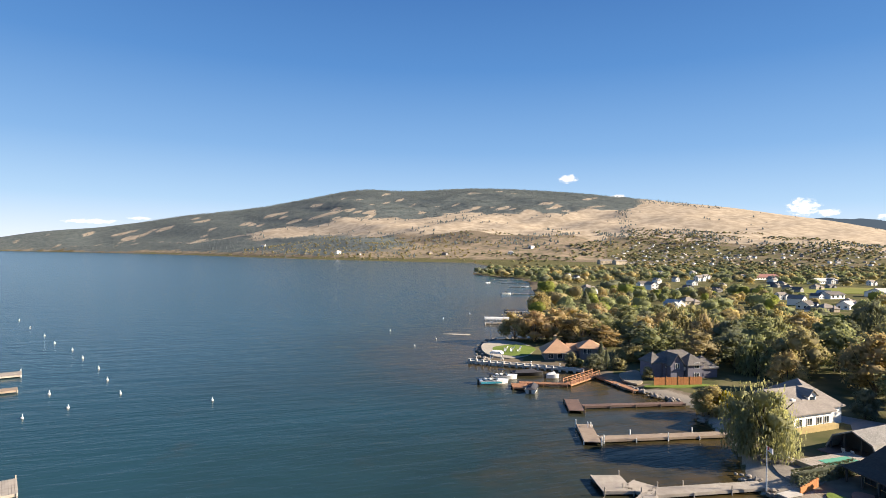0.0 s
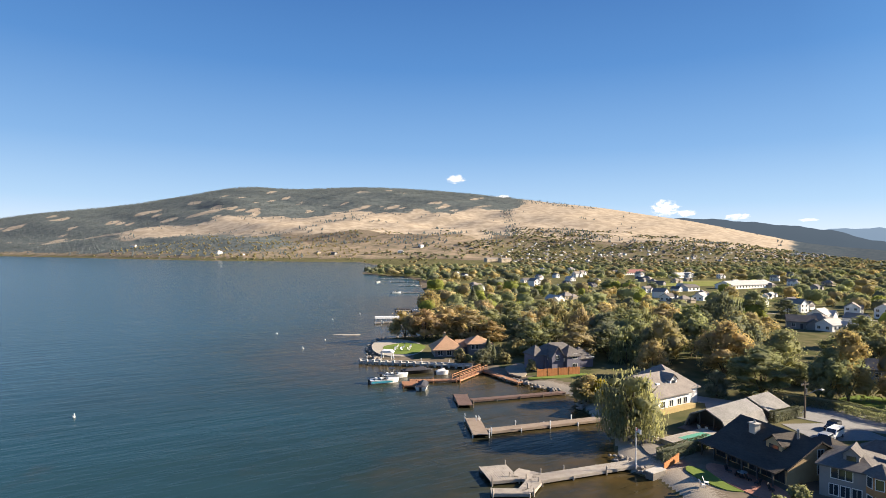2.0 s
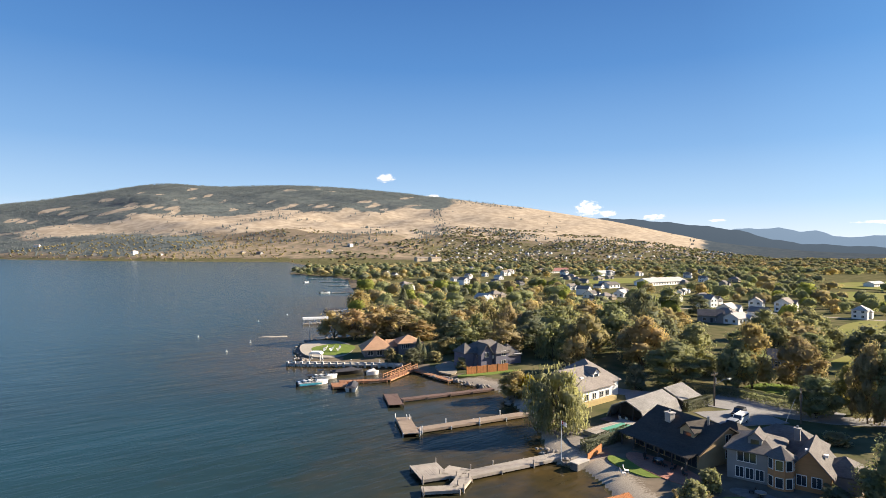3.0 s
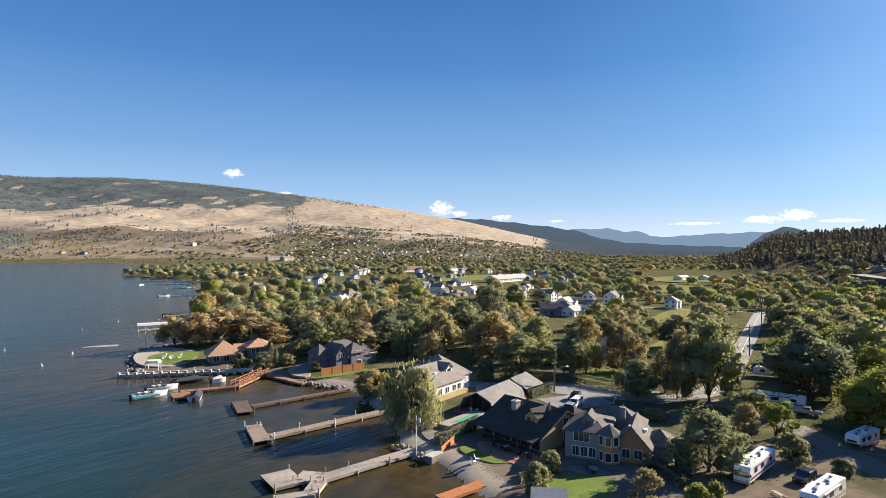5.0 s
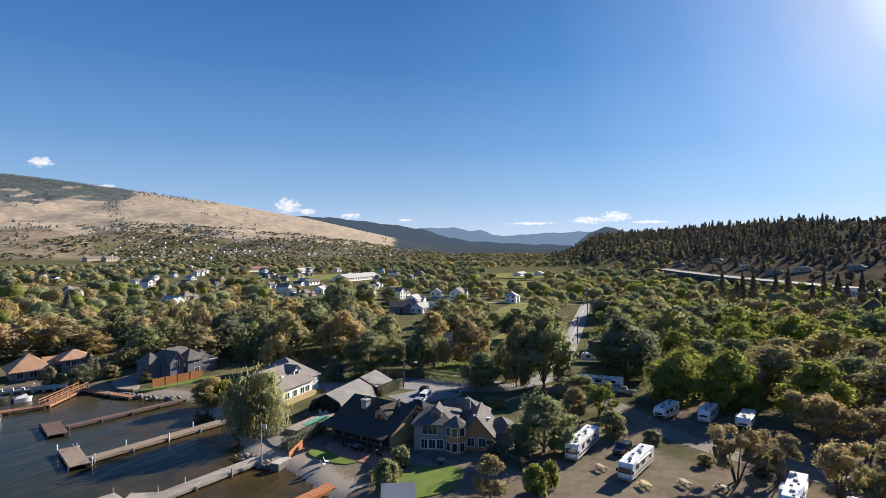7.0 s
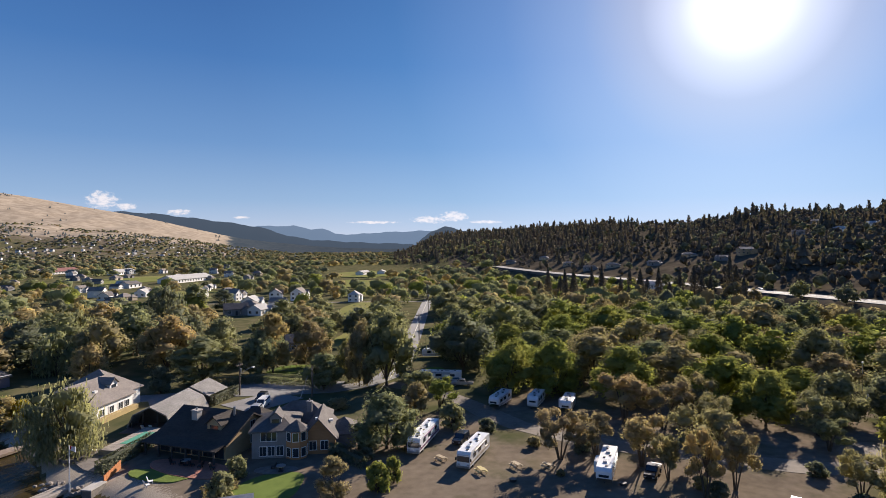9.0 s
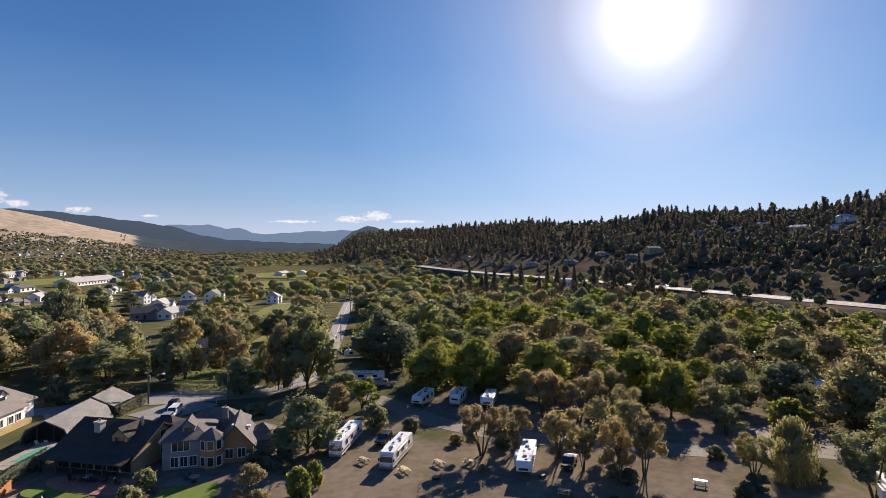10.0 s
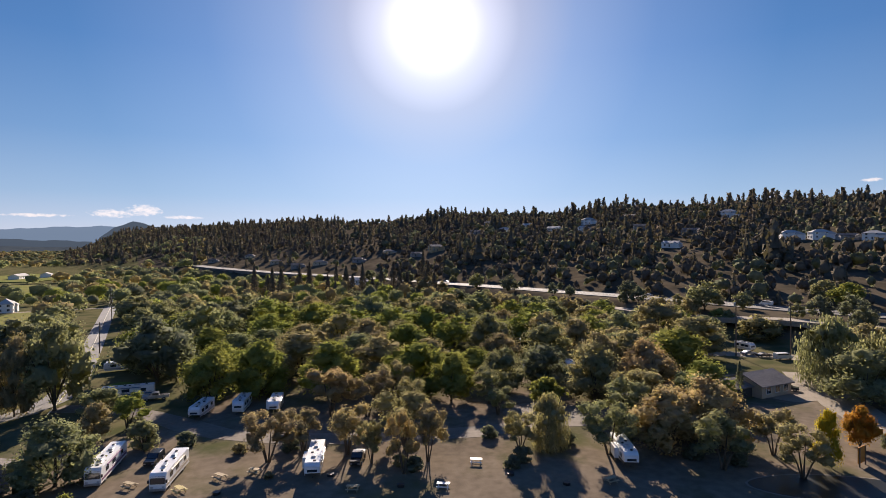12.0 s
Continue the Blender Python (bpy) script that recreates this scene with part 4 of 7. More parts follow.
ok = (from_shore(fx, fy) > 6) & (wobble(fx, fy, 150, 4) + 0.9 * wobble(fx, fy, 45, 11) > np.where(np.degrees(np.arctan2(fx, fy)) < 15, 0.5, -0.25)) & ~screens_house(fx, fy, 12.0, 6.0)
fx, fy = fx[ok], fy[ok]
cls = g.integers(0, 8, len(fx))
for leaf, sel in (("green", cls < 2), ("dark", (cls >= 2) & (cls < 6)), ("olive", cls >= 6)):
    n = sel.sum()
    h = g.uniform(3.5, 10, n)
    forest("woodland", fx[sel], fy[sel], h, h * g.uniform(1.3, 3.0, n), leaf, T_DOT[int(cls[sel][0]) % 2], "distant valley woodland, " + WORDS[leaf], 52)

# the hill across the lake: firs by how wooded the ground is, and in clumps: heading, share of the climb, their spreads, density
CLUMPS = [(-2, 0.24, 3.2, 0.05, 0.8), (5.5, 0.2, 3.0, 0.07, 0.55), (8.5, 0.33, 2.2, 0.05, 0.5), (13.8, 0.3, 1.6, 0.13, 0.6), (14.6, 0.7, 0.7, 0.14, 0.9), (15.2, 0.44, 0.8, 0.07, 0.8), (20.2, 0.45, 2.6, 0.05, 0.8), (23.5, 0.38, 2.5, 0.04, 0.6), (19.2, 0.94, 3.5, 0.05, 0.35), (33, 0.45, 2.0, 0.05, 0.7), (28.5, 0.36, 4, 0.03, 0.5),
          (-1, 0.46, 4, 0.02, 0.6), (8.2, 0.46, 1.5, 0.025, 0.5), (22, 0.68, 1.0, 0.02, 0.4), (26.5, 0.62, 1.2, 0.02, 0.35), (-8, 0.33, 5, 0.02, 0.5)]
hx, hy = scatter(70000, -42, 60, 1650, 4750, 8.5, 25, 0.75)
green_, golden_, scrub_, wood_, bed_, ridge_, beach_, far_ = cover(hx, hy)
haz = np.degrees(np.arctan2(hx, hy))
hu, ht = north_hill(haz, np.hypot(hx, hy))
dense = wood_ * 1.1 * (1 - np.clip(far_ * 3, 0, 1)) + 0.003 * (far_ < 0.1)
for a_, u_, da_, du_, amount in CLUMPS:
    dense = np.maximum(dense, amount * np.clip(1.4 - ((haz - a_) / da_) ** 2 - ((hu - u_) / du_) ** 2 + 0.8 * wobble(hx, hy, 22, 9), 0, 1))
keep = (from_shore(hx, hy) > 8) & (g.random(len(hx)) < np.clip(dense, 0, 1))
hx, hy, wood_ = hx[keep], hy[keep], wood_[keep]
h = g.uniform(4, 9, len(hx)) * np.where(wood_ > 0.3, 0.85, 1.45)
forest("hill_wood", hx, hy, h, h * np.where(wood_ > 0.3, 1.35, 0.75), "hill", template_cone(1), "dark conifers scattered over the far hillside", 53)
sx, sy = scatter(5000, -40, 22, 1650, 2700, 16, 26)
u_, t_ = north_hill(np.degrees(np.arctan2(sx, sy)), np.hypot(sx, sy))
keep = (from_shore(sx, sy) > 6) & (u_ > 0) & (u_ < 0.3) & (wobble(sx, sy, 55, 6) > 0.4 - 0.9 * (np.degrees(np.arctan2(sx, sy)) < 0))
h = g.uniform(4, 10, keep.sum())
forest("shore_wood", sx[keep], sy[keep], h, h * 1.4, "olive", T_DOT[0], "olive shrubs and trees along the far shore", 54)

# more small trees over the camp ground
cx_, cy_ = scatter(1400, 55, 125, 80, 112, 6.0, 41)
camp_clear = [(108, 63, 8), (106, 57, 5), (96, 44, 6), (99, 38, 6), (99, 32, 6), (108, 9, 6), (98, -16, 8), (113, -57, 9), (116, -63, 9), (88, -63, 5), (96, 71, 9), (90, 76, 8)]
for i in range(len(cx_)):
    x, y = float(cx_[i]), float(cy_[i])
    if (y > 24 and x < 84) or (x > 82 and 24 < y < 48) or y > 62 or (y < -42 and math.degrees(math.atan2(x, y)) > 112) or near_line(x, y, CAMP_LANE, 5.0) or near_line(x, y, LAKE_ROAD, 7) or any(math.hypot(x - a, y - b) < c for a, b, c in camp_clear) or any(math.hypot(x - a, y - b) < 2.0 + 0.36 * c for a, b, c in planted):
        continue
    h = g.uniform(4.5, 8.5)
    plant("open", ["olive", "green", "olive", "green", "bright", "olive"][i % 6], x, y, h, h * g.uniform(0.95, 1.25), "trees on the campground")
for x, y, s in ((73.5, 6.2, 2.0), (75.2, 8.2, 1.6), (74.5, -6.5, 1.8), (77, -8, 2.2), (70.5, 24, 1.0), (80, 24, 2.0), (82, 40, 2.2), (79, 31, 1.6), (84, -15, 2.2), (86, -24, 2.0), (78, -31, 2.2), (76, -36, 1.8), (92, -48, 2.0), (88, 5, 2.4), (86, -4, 2.0), (90, 52, 2.0), (63, 49, 1.8), (61.5, 53, 2.0)):
    plant("bush", "dark" if s > 1.7 else "olive", x, y, s, s * 1.4, "bushes on the campground")
# trees before and beyond the highway
edge = np.random.default_rng(71)
for i in range(46):
    (ax, ay), (bx_, by_) = HIGHWAY[3 + i % 8], HIGHWAY[4 + i % 8]
    f = edge.random()
    x, y = ax + (bx_ - ax) * f, ay + (by_ - ay) * f
    far_side = i % 5 == 0
    k = 1 + (edge.uniform(11, 15) if far_side else -edge.uniform(13, 34)) / math.hypot(x, y)
    h = edge.uniform(3.5, 6.0) if far_side or edge.random() < 0.6 else edge.uniform(6.5, 9.5)
    plant("round", ("dark", "olive", "green", "dark")[i % 4], x * k, y * k, h, h * edge.uniform(0.8, 1.15), "trees by the highway")
# tall firs between the highway and the camp
for i in range(24):
    a, r = 70 + (i * 0.87) % 18 + g.uniform(-0.8, 0.8), g.uniform(300, 356)
    x, y = polar(a, r)
    plant("fir", "needle", x, y, g.uniform(9, 20), g.uniform(6, 9.5), "tall firs below the highway")
# the ridge beside the highway
def ridge_share(x, y):
    """How far up the ridge each place lies, 0 at the foot and 1 at the crest."""
    az = np.degrees(np.arctan2(x, y))
    lo, hi = np.interp(az, SOUTH[:, 0], SOUTH[:, 1]), np.interp(az, SOUTH[:, 0], SOUTH[:, 2])
    return (np.hypot(x, y) - lo) / (hi - lo), az


g = np.random.default_rng(61)
tall_n, tall_f = scatter(12000, 80, 132, 230, 900, 6.6, 27), scatter(9000, 55, 80, 380, 1750, 7.4, 28)
rx, ry = np.concatenate([tall_n[0], tall_f[0]]), np.concatenate([tall_n[1], tall_f[1]])
u_, raz = ridge_share(rx, ry)
group = wobble(rx, ry, 38, 9) + 0.6 * wobble(rx, ry, 17, 2)
share = np.where(raz < 78, 0.9, np.clip(0.34 + 0.6 * group, 0.08, 0.95)) * np.where(u_ < 0.1, 0.25, 1)
keep = (u_ > -0.02) & (u_ < 1.12) & (g.random(len(rx)) < share) & ~screens_house(rx, ry, 64.0, 9.0)
rx, ry, group = rx[keep], ry[keep], group[keep]
h = (5.0 + 12.5 * g.random(len(rx)) ** 2.6) * (1 + 0.3 * group)
for k in range(3):
    sel = np.arange(len(rx)) % 3 == k
    forest("ridge_wood", rx[sel], ry[sel], h[sel], h[sel] * g.uniform(0.6, 1.05, sel.sum()), "needle", template_fir(70 + k, 40, 0.125), "dark tall conifers on the wooded ridge", 55 + k)
low_n, low_f = scatter(16000, 82, 132, 230, 900, 4.6, 29), scatter(5000, 55, 82, 380, 1750, 8.0, 30)
rx, ry = np.concatenate([low_n[0], low_f[0]]), np.concatenate([low_n[1], low_f[1]])
u_, raz = ridge_share(rx, ry)
keep = (u_ > -0.02) & (u_ < 1.1) & (g.random(len(rx)) < np.where((u_ < 0.1) & (raz > 84), 0.7, 0.9)) & ~screens_house(rx, ry, 40.0, 8.0)
rx, ry = rx[keep], ry[keep]
h = 3.0 + 6.5 * g.random(len(rx)) ** 1.4
for k in range(3):
    sel = np.arange(len(rx)) % 3 == k
    forest("ridge_wood", rx[sel], ry[sel], h[sel], h[sel] * g.uniform(0.65, 1.05, sel.sum()), ("needle", "needle", "dark")[k], template_round(57 + k, 34, 0.17, 5, 2), "dark leafy trees on the wooded ridge", 58 + k)
for protos in (*PROTO.values(), *DISTANT.values()):
    for proto in protos:
        for o in (*proto.children_recursive, proto):
            bpy.data.objects.remove(o)

# ---- more materials ----
M_ASPHALT = mat("asphalt", (0.25, 0.24, 0.228), 0.9, color2=(0.19, 0.182, 0.172), scale=1.5, bump=0.3)
M_HIGHWAY = mat("worn_asphalt", (0.15, 0.143, 0.135), 0.9, color2=(0.11, 0.104, 0.098), scale=0.8, bump=0.2)
M_GRAVEL = mat("gravel", (0.30, 0.25, 0.19), 0.95, color2=(0.22, 0.18, 0.13), scale=2.0, bump=0.5, bump_scale=12)
M_LANE = mat("packed_earth", (0.21, 0.172, 0.13), 0.95, color2=(0.14, 0.115, 0.086), scale=1.2, bump=0.5, bump_scale=9)
M_BRICK = mat("red_brick_paving", (0.40, 0.165, 0.105), 0.85, color2=(0.27, 0.11, 0.075), scale=2.5, bump=0.4)
M_PAINT_LINE = mat("road_paint", (0.7, 0.66, 0.5), 0.7, scale=2)
M_LAWN = mat("lawn", (0.165, 0.215, 0.06), 0.9, color2=(0.115, 0.16, 0.045), scale=0.7, bump=0.5, bump_scale=18, spec=0.0)
M_FIELD = mat("meadow", (0.17, 0.20, 0.06), 0.95, color2=(0.26, 0.23, 0.10), scale=0.06, bump=0.3, bump_scale=2, spec=0.0)
M_SAND = mat("beach_sand", (0.42, 0.37, 0.30), 0.95, color2=(0.30, 0.265, 0.215), scale=1.2, bump=0.5, bump_scale=6)
M_CONCRETE = mat("concrete", (0.52, 0.48, 0.42), 0.85, color2=(0.38, 0.35, 0.31), scale=1.0, bump=0.2)
M_STONE = mat("stone", (0.22, 0.19, 0.16), 0.9, color2=(0.13, 0.115, 0.10), scale=2.0, bump=0.6, bump_scale=9, island=0.3)
M_DOCK_GREY = mat("weathered_planks", (0.40, 0.35, 0.29), 0.85, color2=(0.28, 0.24, 0.2), scale=1.3, bump=0.3, island=0.22)
M_DOCK_TAN = mat("tan_planks", (0.33, 0.25, 0.185), 0.85, color2=(0.24, 0.18, 0.13), scale=1.3, bump=0.3, island=0.2)
M_DOCK_BROWN = mat("brown_planks", (0.17, 0.10, 0.075), 0.8, color2=(0.11, 0.07, 0.055), scale=1.3, bump=0.3, island=0.25)
M_DOCK_RED = mat("stained_cedar", (0.36, 0.17, 0.085), 0.75, color2=(0.27, 0.125, 0.06), scale=1.3, bump=0.3, island=0.2)
M_CEDAR = mat("orange_cedar", (0.50, 0.19, 0.06), 0.75, color2=(0.38, 0.14, 0.045), scale=2.0, bump=0.2, island=0.2)
M_WOOD = mat("raw_timber", (0.42, 0.33, 0.2), 0.8, color2=(0.3, 0.23, 0.14), scale=2.0, island=0.2)
M_YELLOW_WOOD = mat("yellow_timber", (0.42, 0.31, 0.13), 0.75, color2=(0.32, 0.23, 0.1), scale=2.0, island=0.15)
M_POLE = mat("pole_wood", (0.16, 0.12, 0.085), 0.9, scale=3)
M_WHITE = mat("white_paint", (0.78, 0.77, 0.74), 0.5, color2=(0.66, 0.65, 0.62), scale=1.5)
M_GEL = mat("white_gelcoat", (0.80, 0.80, 0.79), 0.3, color2=(0.66, 0.65, 0.62), scale=0.7)
M_BLACK = mat("black_trim", (0.02, 0.02, 0.022), 0.45, scale=3)
M_RUBBER = mat("rubber", (0.025, 0.025, 0.026), 0.85, scale=5)
M_METAL = mat("grey_metal", (0.42, 0.43, 0.44), 0.4, 0.8, scale=3)
M_GLASS = mat("window_glass", (0.035, 0.045, 0.055), 0.06, scale=0.6, spec=0.8)
M_ROOF = {"terracotta": mat("terracotta_tiles", (0.52, 0.32, 0.20), 0.8, color2=(0.42, 0.245, 0.15), scale=1.6, bump=0.5, stretch=(1, 1, 3), spec=0.12),
          "slate": mat("slate_shingles", (0.175, 0.16, 0.148), 0.85, color2=(0.112, 0.10, 0.094), scale=2.2, bump=0.5, stretch=(1, 1, 4), spec=0.12),
          "charcoal": mat("charcoal_shingles", (0.088, 0.075, 0.064), 0.85, color2=(0.058, 0.049, 0.042), scale=2.2, bump=0.5, stretch=(1, 1, 4), spec=0.12),
          "brown": mat("brown_shingles", (0.29, 0.255, 0.225), 0.85, color2=(0.20, 0.175, 0.155), scale=2.2, bump=0.5, stretch=(1, 1, 4), spec=0.12),
          "pale": mat("pale_shingles", (0.50, 0.48, 0.45), 0.85, color2=(0.39, 0.375, 0.355), scale=2.0, bump=0.6, stretch=(1, 1, 4), spec=0.12),
          "weathered": mat("weathered_shingles", (0.31, 0.295, 0.275), 0.9, color2=(0.20, 0.19, 0.175), scale=2.6, bump=0.8, stretch=(1, 1, 3), spec=0.1),
          "red": mat("red_metal_roof", (0.30, 0.13, 0.10), 0.6, scale=1.0)}
M_WALL = {"white": mat("white_siding", (0.80, 0.78, 0.74), 0.7, color2=(0.7, 0.68, 0.64), scale=0.8, stretch=(1, 1, 6)), "grey": mat("grey_siding", (0.17, 0.165, 0.18), 0.75, color2=(0.13, 0.125, 0.14), scale=0.8, stretch=(1, 1, 6)),
          "purple": mat("slate_blue_siding", (0.15, 0.145, 0.19), 0.75, color2=(0.115, 0.11, 0.15), scale=0.8, stretch=(1, 1, 6)), "tan": mat("tan_stucco", (0.50, 0.36, 0.20), 0.8, color2=(0.4, 0.28, 0.15), scale=0.8),
          "orange": mat("orange_cedar_siding", (0.46, 0.22, 0.09), 0.75, color2=(0.36, 0.17, 0.07), scale=0.8, stretch=(1, 1, 6)), "stone": mat("grey_stucco", (0.27, 0.26, 0.25), 0.85, color2=(0.2, 0.195, 0.19), scale=0.8),
          "beige": mat("beige_stucco", (0.55, 0.45, 0.33), 0.85, scale=0.5), "dark": mat("dark_siding", (0.07, 0.065, 0.06), 0.8, scale=0.8)}


# ---- roads, lawns and the far hills ----
def ribbon(name, line, width, material, label, lift=0.06, depth=0.5, category="road", wob=0.0):
    """A strip that follows the ground along a line in plan."""
    pts = []
    for (ax, ay), (bx_, by_) in zip(line, line[1:]):
        n = max(1, int(math.hypot(bx_ - ax, by_ - ay) / 6))
        pts += [(ax + (bx_ - ax) * i / n, ay + (by_ - ay) * i / n) for i in range(n)]
    pts.append(line[-1])
    p = np.array(pts)
    for _ in range(3):
        p[1:-1] = (p[:-2] + 2 * p[1:-1] + p[2:]) / 4
    t = np.gradient(p, axis=0)
    t /= np.linalg.norm(t, axis=1)[:, None]
    side = np.stack([-t[:, 1], t[:, 0]], 1) * (width / 2)
    if wob:
        side = side * (1 + wob * np.sin(np.arange(len(p)) * 1.9))[:, None]
    a, b = p + side, p - side
    z = np.maximum(height(a[:, 0], a[:, 1]), np.maximum(height(b[:, 0], b[:, 1]), height(p[:, 0], p[:, 1]))) + lift
    for _ in range(4):
        z[1:-1] = np.maximum(z[1:-1], (z[:-2] + z[2:]) / 2)
    v = np.concatenate([np.column_stack([a, z]), np.column_stack([b, z]), np.column_stack([a, z - depth]), np.column_stack([b, z - depth])])
    n = len(p)
    f = [q for i in range(n - 1) for q in ((i, i + n, i + n + 1, i + 1), (i, i + 1, i + 2 * n + 1, i + 2 * n), (i + n, i + 3 * n, i + 3 * n + 1, i + n + 1))]
    return solo(name, Build().add(v, f), material, label, category, kind="structure")


def patch(name, cx, cy, rx, ry, material, label, rot=0.0, lift=0.04, n=28, wob=0.08, category="ground", seed=1):
    """A low rounded bed lying on the ground."""
    g = random.Random(seed)
    ph = [g.uniform(0, 6.28) for _ in range(3)]
    out = []
    for i in range(n):
        a = 6.2832 * i / n
        k = 1 + wob * (math.sin(2 * a + ph[0]) + 0.6 * math.sin(3 * a + ph[1]) + 0.4 * math.sin(5 * a + ph[2]))
        px, py = rx * k * math.cos(a), ry * k * math.sin(a)
        out.append((px * math.cos(rot) - py * math.sin(rot) + cx, px * math.sin(rot) + py * math.cos(rot) + cy))
    return solo(name, Build().prism(out, min(0.7, 0.7 + lift), 1.0 + lift), material, label, category, kind="structure")


ribbon("road", LAKE_ROAD, 5.2, M_ASPHALT, "grey asphalt lake road between trees and houses")
ribbon("road_line", LAKE_ROAD[5:], 0.18, M_PAINT_LINE, "faded painted centre line of the road", 0.09, 0.02)
ribbon("highway", HIGHWAY, 14.0, M_HIGHWAY, "grey two-lane highway along the foot of the ridge", 0.3, 2.5)
ribbon("highway_line", HIGHWAY, 0.35, M_PAINT_LINE, "painted centre line of the highway", 0.36, 0.02)
ribbon("frontage_road", [polar(a, r) for a, r in ((97, 258), (104, 232), (111, 212), (117, 200), (124, 192), (135, 188))], 7.0, M_GRAVEL, "pale gravel side road below the highway", 0.25, 1.5)
ribbon("lane", CAMP_LANE, 4.6, M_LANE, "dusty gravel lane through the campground", 0.035, 0.3, wob=0.15)
ribbon("lane", [(154.5, -55), (154, -63), (152, -72), (147, -84), (140, -98)], 7.0, M_GRAVEL, "gravel lane with parked vehicles", 0.05, 0.4, wob=0.1)
ribbon("lane", [(130, -75), (104, -68), (88, -63), (72, -70), (60, -80)], 7.5, M_GRAVEL, "pale gravel drive past the camp office", 0.05, 0.4, wob=0.1)
ribbon("road", [(262, 164), (247, 190), (226, 222), (196, 262), (150, 300)], 3.2, M_GRAVEL, "pale side street through the village", 0.06)
ribbon("driveway", [(83, 98), (88, 88), (94, 79.5)], 8.0, M_ASPHALT, "wide pale asphalt apron along the road", 0.05)
ribbon("driveway", [(83, 84), (77, 84), (71, 85)], 9.0, M_ASPHALT, "pale concrete driveway behind the lake houses", 0.075)
ribbon("driveway", [(79, 96), (73, 98), (66, 103)], 6.0, M_ASPHALT, "pale concrete driveway by the garage", 0.075)
patch("path", 11.5, 176.5, 8.2, 15.5, M_SAND, "pale sand path round the oval lawn", category="path", seed=26, lift=0.02, wob=0.03)
patch("lawn", 13.5, 174, 6.5, 10, M_LAWN, "mown oval lawn on the point", category="lawn", seed=2)
patch("lawn", 45.4, 68.8, 1.6, 4.9, M_LAWN, "small curved lawn above the beach", rot=0.25, category="lawn", seed=3)
patch("lawn", 48.6, 53.6, 5.6, 4.4, M_LAWN, "green garden lawn behind the tan house", category="lawn", seed=4)
patch("lawn", 98.6, 99.3, 9, 5, M_LAWN, "sunlit lawn among trees", rot=0.6, category="lawn", seed=5)
patch("lawn", 112, 68, 10, 3.0, M_LAWN, "grass verge by the road", rot=0.45, category="lawn", seed=6)
patch("lawn", 47, 131, 8, 2.2, M_LAWN, "strip of lawn below the cedar fence", rot=0.2, category="lawn", seed=12)
patch("meadow", 150, 118, 26, 9, M_FIELD, "rough green meadow beside the road", rot=0.55, category="meadow", seed=7)
patch("meadow", 215, 170, 34, 11, M_FIELD, "open green meadow beside the road", rot=0.55, category="meadow", seed=8)
patch("meadow", 370, 292, 52, 26, M_FIELD, "green farm field", rot=0.9, category="field", seed=9, lift=0.4)
patch("meadow", 500, 388, 75, 36, M_FIELD, "green farm field with pale rows", rot=0.6, category="field", seed=10, lift=0.9)
patch("meadow", 225, 345, 40, 20, M_FIELD, "green field by the village", rot=-0.4, category="field", seed=11, lift=0.2)
patch("meadow", 330, 520, 70, 40, M_FIELD, "green sports field by the village", rot=0.5, category="field", seed=13, lift=0.5)
patch("patio", 38.8, 139.6, 3.0, 6.5, M_GRAVEL, "gravel terrace below the slate-blue house", rot=-0.35, category="patio", seed=27, lift=0.05, wob=0.2)
patch("patio", 45.2, 80.5, 3.4, 4.6, M_STONE, "dark stone patio by the water", rot=-0.7, category="patio", seed=17, lift=0.05)
patch("patio", 48.9, 67, 2.6, 7.0, M_BRICK, "red brick terrace along the dark-roofed house", rot=0.16, category="patio", seed=18, lift=0.08, wob=0.02)
# Dark stone on this small terrace stands in for shade before the house.
patch("patio", 54.0, 57.0, 1.5, 2.6, M_STONE, "terrace by the bay window, dark stone standing in for shade", rot=0.6, category="patio", seed=19, lift=0.07)
patch("sandy_yard", 98, -16, 7, 9, M_LANE, "bare gravel clearing among camp trees", category="yard", seed=22, lift=0.03)
patch("sandy_yard", 117, -62, 11, 8, M_GRAVEL, "gravel yard round the camp office", category="yard", seed=23, lift=0.03)
patch("pond", 69.5, -43, 3.6, 8.5, mat("pond_water", (0.016, 0.017, 0.013), 0.4, color2=(0.01, 0.011, 0.008), scale=0.4, spec=0.25), "dark still pond with a stone rim", category="pond", seed=24, lift=0.03, wob=0.04)
patch("pond_rim", 69.5, -43, 3.9, 8.8, M_STONE, "dark stone rim round the pond", category="pond", seed=24, lift=0.015, wob=0.04)
patch("sandbar", -4, 211, 4.2, 1.9, M_SAND, "low sandbar breaking the water", rot=0.05, category="sandbar", seed=25, lift=-0.94, wob=0.2)
# Distance haze put into colour: both backdrop materials glow an even haze blue.
M_FAR_DARK = mat("far_hill_haze_glow", (0.036, 0.052, 0.075), 1.0, scale=0.004, spec=0.0, emit=1.0)
M_FAR_PALE = mat("far_mountain_haze_glow", (0.088, 0.132, 0.2), 1.0, scale=0.002, spec=0.0, emit=1.0)
# Nearly black when lit, so only the painted haze glow shows.
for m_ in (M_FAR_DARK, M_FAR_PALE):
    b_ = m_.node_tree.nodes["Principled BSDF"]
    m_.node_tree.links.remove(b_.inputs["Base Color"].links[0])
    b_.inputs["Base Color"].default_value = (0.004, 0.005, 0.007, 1)


